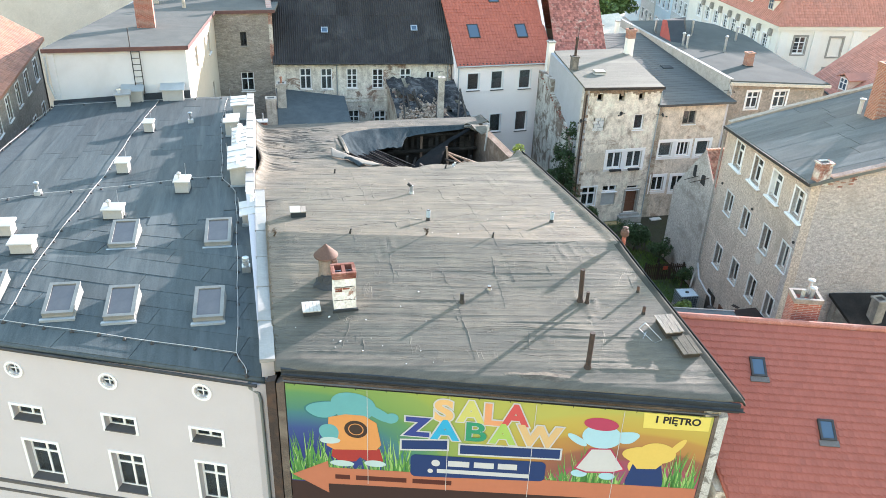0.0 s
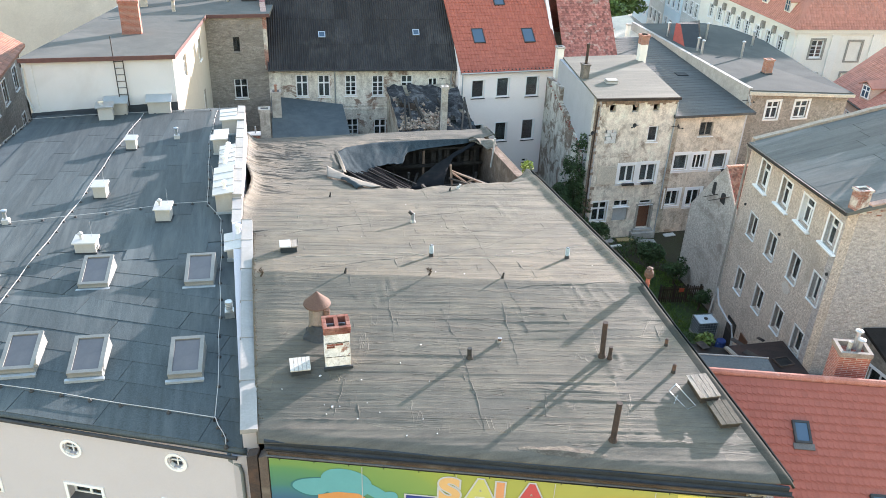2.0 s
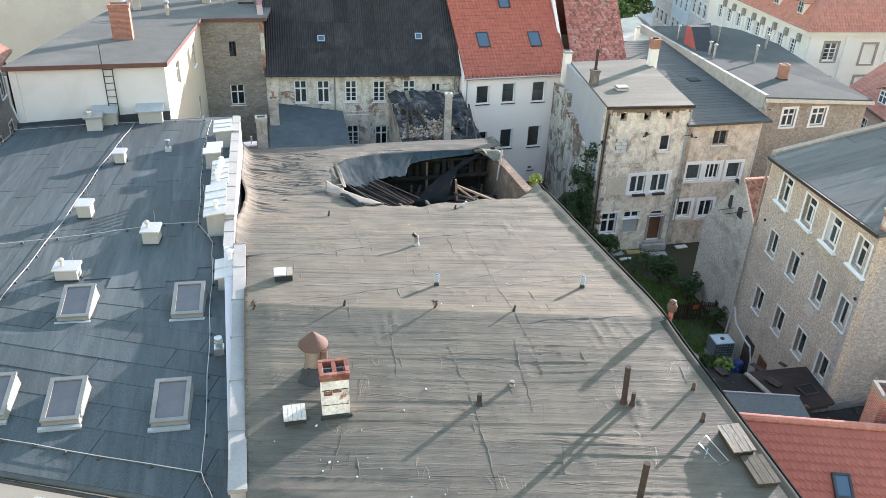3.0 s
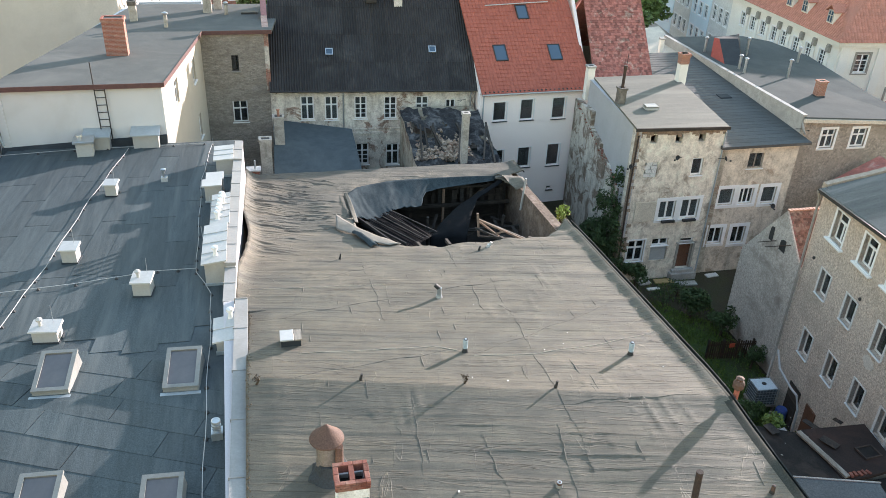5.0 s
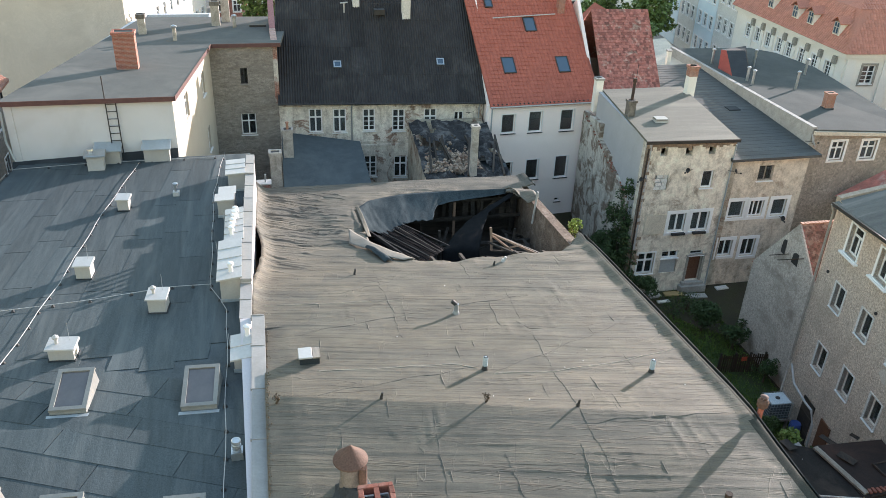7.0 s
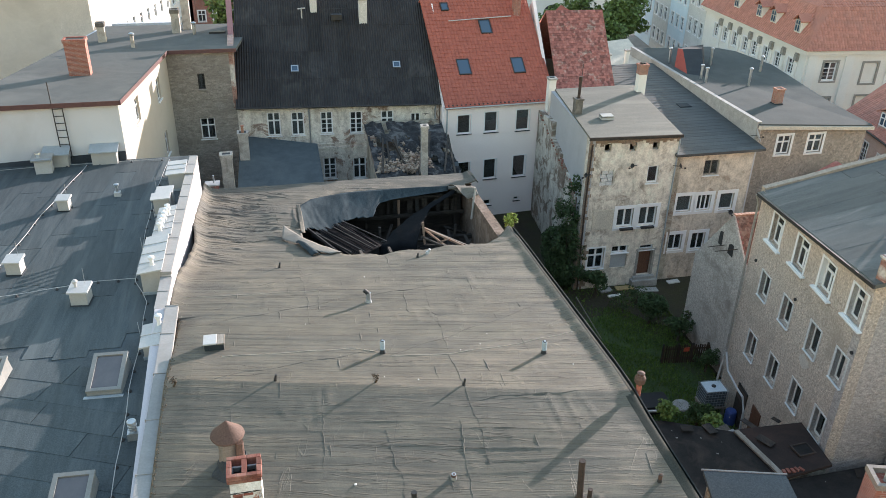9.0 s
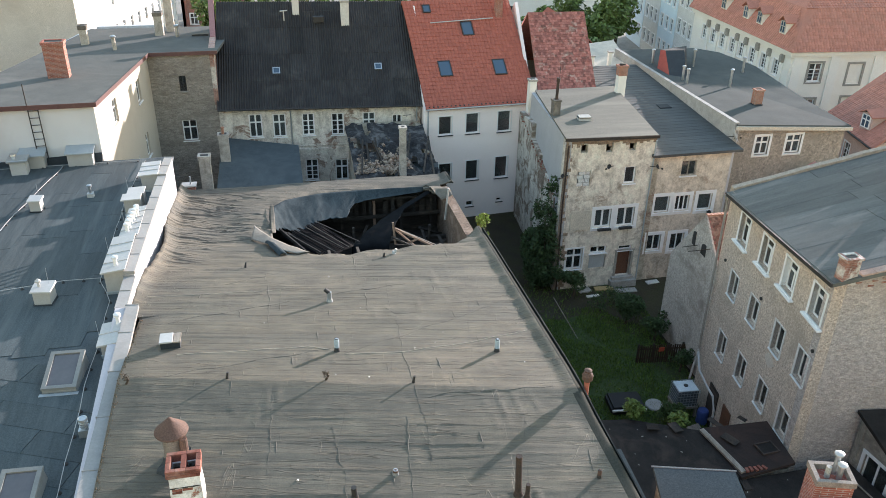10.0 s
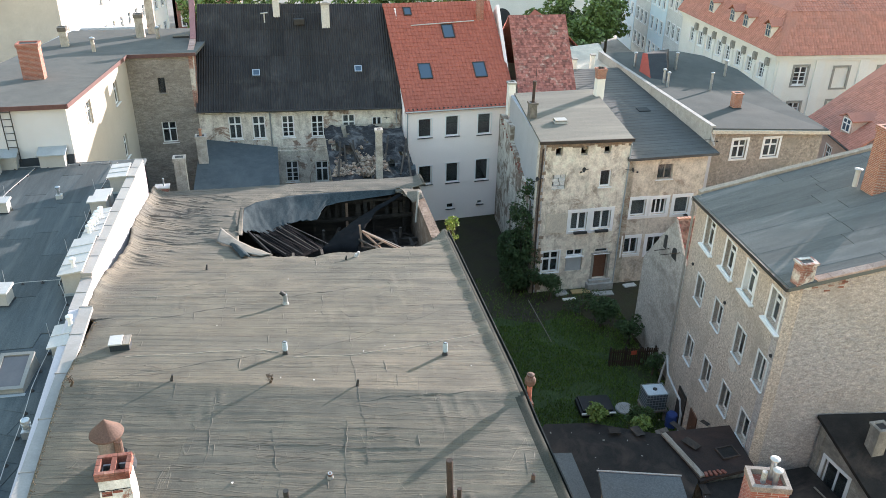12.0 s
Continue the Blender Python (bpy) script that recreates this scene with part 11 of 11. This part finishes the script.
for k in range(5):
    bm = bmesh.new()
    box(bm, -0.12, 0.12, -0.06, 0.06, 0, 0.07, Matrix.Translation((23.6 + 0.2 * k, 29.62 + 0.03 * (k % 2), 4.45)) @ pose(0, 0, 0, 0, 0, 80 + 9 * k))
    part("brick", bm, BRICK_PIECE, bb_)
blue = thing("outbuilding", "narrow back wing with a plain blue-grey sheet roof", "outbuilding")
walls(blue, [(15.9, 22.4), (18.2, 21.8), (18.7, 24.1), (16.45, 24.75)], G, 9.95, BRICK_OLD)
bm = bmesh.new()
slab(bm, [(15.6, 22.2, 10.3), (18.15, 21.5, 10.3), (18.8, 24.25, 10.27), (16.35, 24.95, 10.27)], 0.12)
part("roof", bm, surface("plain_blue_grey_sheet", (0.082, 0.094, 0.10), (0.07, 0.08, 0.086), scale=0.8, fine=20, bump=0.1, coords="World"), blue, "plain blue-grey roof")
bm = bmesh.new()
polytube(bm, [(16.3, 25.0, 10.28), (18.85, 24.28, 10.28)], 0.03)
part("edge_trim", bm, CONCRETE, blue)
lean = thing("lean_to", "narrow lean-to with a plain grey felt roof beside the hall", "outbuilding")
walls(lean, [(14.0, 24.9), (16.2, 24.9), (16.25, 27.2), (14.2, 27.4)], G, 8.75, BRICK_OLD)
bm = bmesh.new()
slab(bm, [(13.95, 24.95, 9.05), (16.3, 24.98, 8.95), (16.42, 27.3, 8.95), (14.1, 27.55, 9.05)], 0.12)
part("roof", bm, MATS["plain_blue_grey_sheet"], lean, "plain blue-grey roof")
bm = bmesh.new()
for k in range(60):
    x, y = rnd.uniform(15, 26), rnd.uniform(25, 33.5)
    s = rnd.uniform(0.015, 0.05)
    box(bm, -s, s, -s * 0.5, s * 0.5, 0, s * 0.4, Matrix.Translation((x, y, 4.36)) @ pose(0, 0, 0, 0, 0, rnd.uniform(0, 180)))
tagged(part("roof_litter", bm, STONE), "pale litter scattered on the low roofs", "debris", kind="stuff")

# ---- low house against the gable ----
STAINED = surface("stained_grey_render", (0.42, 0.38, 0.32), (0.26, 0.235, 0.20), (0.16, 0.145, 0.125), scale=3, big=0.5, fine=16, bump=0.6, dist=0.03, coords="World", stain_amount=(0.45, 0.65))
lo_h = thing("outbuilding", "stained low house with a dark roof and a white window frame", "outbuilding")
LA, LB = (28.7, 29.85), (29.2, 25.0)
lop2 = [(0.7, 2.0, 3.3, 4.9)]
walls(lo_h, [LA, LB, (34, 24.6), (34, 29.1)], G, [6.45, 4.5, 4.5, 6.45], STAINED, {0: lop2})
window(lo_h, LA, LB, 0.7, 3.3, 1.3, 1.6, "pair", inset=0.12, band=0.16)
bm = bmesh.new()
slab(bm, [(28.45, 29.92, 6.65), (28.95, 24.7, 4.6), (34.5, 24.4, 4.6), (34.3, 29.05, 6.65)], 0.16)
part("roof", bm, TAR, lo_h)
stack("chimney", "stained stub chimney on the dark roof", 30.0, 28.2, 0.55, 0.55, 5.6, 7.2, STAINED, STAINED, 0.05)

# ---- brick chimney behind the red ridge ----
rc = thing("chimney", "red brick chimney with pale crown and metal cowls", "chimney", (19.55, 21.4, 0), rz=-17)
bm = bmesh.new()
box(bm, -0.5, 0.5, -0.38, 0.38, 8.5, 12.62)
part("shaft", bm, BRICK_RED, rc)
bm = ring_bm(-0.53, 0.53, -0.41, 0.41, 0.12, 12.62, 12.8)
part("crown", bm, surface("stained_cement", (0.27, 0.24, 0.21), (0.18, 0.16, 0.14), scale=4, fine=25, bump=0.3), rc, "stained cement crown")
for x, y, h in ((-0.12, 0.0, 0.35), (0.18, -0.05, 0.45), (0.12, 0.15, 0.75)):
    bm = bmesh.new()
    tube(bm, (x, y, 12.4), (x, y, 12.75 + h * 0.7), 0.075, 12)
    part("flue", bm, CONCRETE if x < 0 else GALV, rc)
    if x > 0:
        bm = bmesh.new()
        lathe(bm, [(0.13, 12.78 + h * 0.7), (0.135, 12.82 + h * 0.7), (0.04, 12.85 + h * 0.7)], 16, (x, y, 0))
        part("cowl", bm, WHITE_SHEET, rc)

# ---- gable openings of the crumbling shed ----
# the wall is not cut: flat dark plates give the holes' shade
for y, z, w, h in ((44.41, 7.35, 0.34, 0.85), (43.3, 7.12, 0.55, 0.7)):
    rg = random.Random(int(z * 10))
    bm = bmesh.new()
    ring = [(-0.5, -0.5), (-0.1, -0.52), (0.45, -0.5), (0.5, -0.1), (0.46, 0.42), (0.1, 0.52), (-0.42, 0.5), (-0.52, 0.05)]
    bm.faces.new([bm.verts.new((28.392, y + w * (a + rg.uniform(-0.07, 0.07)), z + h * (b + rg.uniform(-0.07, 0.07)))) for a, b in ring])
    ob = part("hole", bm, DARK_METAL, shed, "flat dark plate for the shade of a ragged hole in the gable")
    ob.modifiers.new("thick", "SOLIDIFY").thickness = 0.02
for y0, z0, y1, z1 in ((45.16, 6.36, 43.8, 7.19), (44.45, 6.45, 42.56, 7.59)):
    bm = bmesh.new()
    tube(bm, (28.2, y0, z0), (28.3, y1, z1), 0.025, 6)
    part("pole", bm, RUST, shed)
bm = bmesh.new()
for k in range(26):
    box(bm, 0, 0.2, 0, 0.22, 0, 0.06, Matrix.Translation((28.45 + k * 0.21, 43.55, 9.1)) @ pose(0, 0, 0, 0, 4, 0))
part("ridge_tile", bm, TERRACOTTA, sroof)["kind"] = "stuff"
part("wall", wall_bm((34.0, 48.5), (44.5, 47.0), G, 6.0, (), 0.3), BRICK_OLD, shed, "low dark yard wall")
tri = thing("shed", "small shed with a steep red tiled roof", "shed")
bm = bmesh.new()
va = [bm.verts.new(p) for p in ((38.6, 50.0, 5.5), (42.2, 49.0, 5.5), (41.6, 49.6, 7.6), (41.8, 53.0, 7.6), (38.6, 53.5, 5.5), (42.4, 53.0, 5.5))]
for f in ((0, 1, 2), (0, 2, 3, 4), (1, 5, 3, 2), (4, 3, 5), (0, 4, 5, 1)):
    bm.faces.new([va[i] for i in f])
part("roof", bm, TILE_OLD, tri)
part("wall", wall_bm((38.8, 50.1), (42.1, 49.2), G, 5.5, (), 0.3), BRICK_OLD, tri)

# ---- plants ----


def leaf_mass(name, label, spots, n, size, mat, seed, parent=None, flat_=0.35):
    """Many small leaves in uneven clumps. spots: (x, y, z, rx, ry, rz)."""
    rnd = random.Random(seed)
    vs, fs = [], []
    weights = [s[3] * s[4] * s[5] for s in spots]
    for k in range(n):
        s = rnd.choices(spots, weights)[0]
        while True:
            p = Vector((rnd.uniform(-1, 1), rnd.uniform(-1, 1), rnd.uniform(-1, 1)))
            if 0.15 < p.length < 1:
                break
        if rnd.random() < 0.75:
            p = p.normalized() * rnd.uniform(0.7, 1.0)
        c = Vector((s[0] + p.x * s[3], s[1] + p.y * s[4], s[2] + p.z * s[5]))
        if noise.noise(c * 1.3) < -0.22:
            continue
        d = size * rnd.uniform(0.6, 1.4)
        q = Euler((rnd.uniform(-1, 1), rnd.uniform(-1, 1), rnd.uniform(0, 6.3))).to_matrix()
        b = len(vs)
        for u, v, w in ((-0.5, 0, 0), (0, -0.32, 0.05), (0.55, 0, -0.05), (0, 0.32, 0.05)):
            vs.append(tuple(c + q @ Vector((u * d, v * d, w * d))))
        fs.append((b, b + 1, b + 2, b + 3))
    me = bpy.data.meshes.new(name)
    me.from_pydata(vs, [], fs)
    me.materials.append(mat)
    ob = new(name, me)
    ob.parent = parent
    return ob


def tree(name, label, x, y, z, h, r, n, size, mat, seed):
    t = thing(name, label, "tree" if "tree" in name else "bush")
    rnd = random.Random(seed)
    bm = bmesh.new()
    tube(bm, (x, y, z), (x + 0.1, y, z + h * 0.5), h * 0.025 + 0.03, 8, h * 0.014 + 0.02)
    spots = []
    for k in range(9):
        a, f = k * 2.4, rnd.uniform(0.35, 1.0)
        e = Vector((x + r * 0.65 * math.cos(a) * f, y + r * 0.65 * math.sin(a) * f, z + h * rnd.uniform(0.45, 0.88)))
        tube(bm, (x + 0.05, y, z + h * rnd.uniform(0.25, 0.45)), e, 0.012 * h, 6, 0.01)
        spots.append((e.x, e.y, e.z, r * rnd.uniform(0.3, 0.5), r * rnd.uniform(0.3, 0.5), r * rnd.uniform(0.25, 0.4)))
    spots.append((x, y, z + h * 0.7, r * 0.5, r * 0.5, h * 0.25))
    part("trunk", bm, BARK, t)
    leaf_mass("crown", "", spots, n, size, mat, seed, t)
    return t


# climbing growth by the yard wall, shrubs, weeds
t = thing("climbing_shrub", "tall dark green shrub against the crumbling wall", "bush")
bm = bmesh.new()
for k in range(5):
    tube(bm, (22.9 + 0.15 * k, 53.0 + 0.2 * k, G), (22.7 + 0.25 * k, 53.2 + 0.2 * k, 5.0 + 0.4 * (k % 3)), 0.05, 6, 0.015)
part("trunk", bm, BARK, t)
rg = random.Random(29)
spots = [(22.8, 53.2, 1.2, 1.4, 1.3, 1.5), (22.85, 53.3, 3.0, 0.9, 1.0, 1.2), (22.9, 53.4, 4.6, 0.6, 0.8, 1.0), (22.5, 54.6, 2.0, 1.0, 1.2, 1.4)]
for k in range(46):
    z = rg.uniform(0.4, 7.4)
    r = 1.9 * (1 - z / 8.8)
    a = rg.uniform(0, 6.3)
    spots.append((22.85 + r * math.cos(a), 53.3 + 0.9 * r * math.sin(a), z, rg.uniform(0.2, 0.42), rg.uniform(0.2, 0.42), rg.uniform(0.25, 0.6)))
leaf_mass("crown", "", spots, 20000, 0.15, LEAF_DARK, 3, t)
for i, (x, y, h, r, n, s) in enumerate(((24.4, 51.3, 1.9, 1.0, 900, 0.2), (26.6, 47.6, 2.0, 1.2, 1300, 0.2), (27.6, 45.6, 1.6, 1.0, 900, 0.2), (25.6, 49.4, 0.9, 0.9, 500, 0.16), (27.7, 42.3, 1.3, 0.8, 700, 0.18), (24.8, 37.9, 1.5, 0.75, 900, 0.18), (26.2, 34.9, 1.6, 0.8, 700, 0.18), (26.8, 50.0, 1.0, 0.8, 400, 0.16))):
    tree("garden_bush", "low dark green garden bush", x, y, G, h * 1.15, r * 1.1, n * 2, s * 0.75, LEAF if i in (5, 6) else LEAF_DARK, 100 + i)
tree("garden_bush", "yellow-green shrub growing at the wall top", 16.0, 44.9, 7.0, 2.9, 0.5, 900, 0.11, LEAF_BRIGHT, 140)
tree("garden_bush", "bright vine leaves on the shed edge", 20.6, 34.3, 3.9, 0.8, 0.7, 420, 0.2, LEAF_PALE, 141)
tree("garden_bush", "bright vine leaves on the shed edge", 22.3, 33.3, 3.9, 0.7, 0.6, 320, 0.2, LEAF_PALE, 142)
tree("garden_bush", "small weed at the chimney", -11.0, 66.5, 10.5, 1.6, 0.6, 300, 0.2, LEAF, 143)
for i, (x, y, h, r) in enumerate(((43.0, 97.0, 8.5, 3.2), (47.5, 103.0, 9.0, 3.4), (51.0, 108.0, 9.0, 3.2), (40.0, 92.5, 7.5, 2.8), (44.5, 110.0, 9.5, 3.5), (37.8, 99.0, 9.5, 3.2))):
    tree("street_tree", "leafy green tree on the square", x, y, G, h, r, 2600, 0.5, surface("sunlit_leaf", (0.17, 0.24, 0.06), (0.10, 0.15, 0.04), scale=3, fine=20, bump=0, rough=0.6, island=0.5), 200 + i)
for i, (x, y, h, r) in enumerate(((6.0, 90.0, 15.5, 4.0), (11.0, 91.0, 15.0, 4.0), (16.5, 91.0, 15.8, 4.2), (22.0, 92.0, 16.0, 4.0), (27.5, 92.0, 15.5, 3.8), (1.5, 92, 15.0, 3.5))):
    tree("street_tree", "leafy green tree behind the house ridge", x, y, G, h, r, 2200, 0.55, MATS["sunlit_leaf"], 220 + i)

# grass of the yard
rnd = random.Random(77)
vs, fs = [], []
for k in range(80000):
    x, y = rnd.uniform(14.5, 28.6), rnd.uniform(34.0, 55)
    if y > 49 + 2 * noise.noise(Vector((x * 0.5, 0, 8))) and rnd.random() < 0.8:
        continue
    if x > 28.2 and y < 47:
        continue
    if noise.noise(Vector((x * 0.35, y * 0.35, 3))) < -0.25 and rnd.random() < 0.8:
        continue
    h, a = rnd.uniform(0.06, 0.2), rnd.uniform(0, 6.3)
    w = 0.035
    b = len(vs)
    lx, ly = rnd.uniform(-0.08, 0.08), rnd.uniform(-0.08, 0.08)
    vs += [(x - w * math.cos(a), y - w * math.sin(a), G), (x + w * math.cos(a), y + w * math.sin(a), G), (x + lx, y + ly, G + h)]
    fs.append((b, b + 1, b + 2))
me = bpy.data.meshes.new("grass")
me.from_pydata(vs, [], fs)
me.materials.append(surface("grass_blade", (0.14, 0.225, 0.042), (0.085, 0.14, 0.028), scale=2, fine=10, bump=0, rough=0.7, island=0.4))
tagged(new("grass", me), "thin dark green yard grass", "grass", kind="stuff")
# ivy stub on the ridge of the felt
for x, y in ((6.45, 27.75), (0.5, 28.9)):
    tree("weed", "small dry weed growing from the felt", x, y, on_felt(x, y), 0.35, 0.16, 60, 0.05, BARK, 300 + int(x))

# ---- single tiles of the near red roof ----
for u, v, low in NEAR_TILES:
    m = m0.copy()
    m.translation = r_o + r_a * u + r_up * v
    part("tile", TILE_MESH[low], None, rh_roof, "", m)
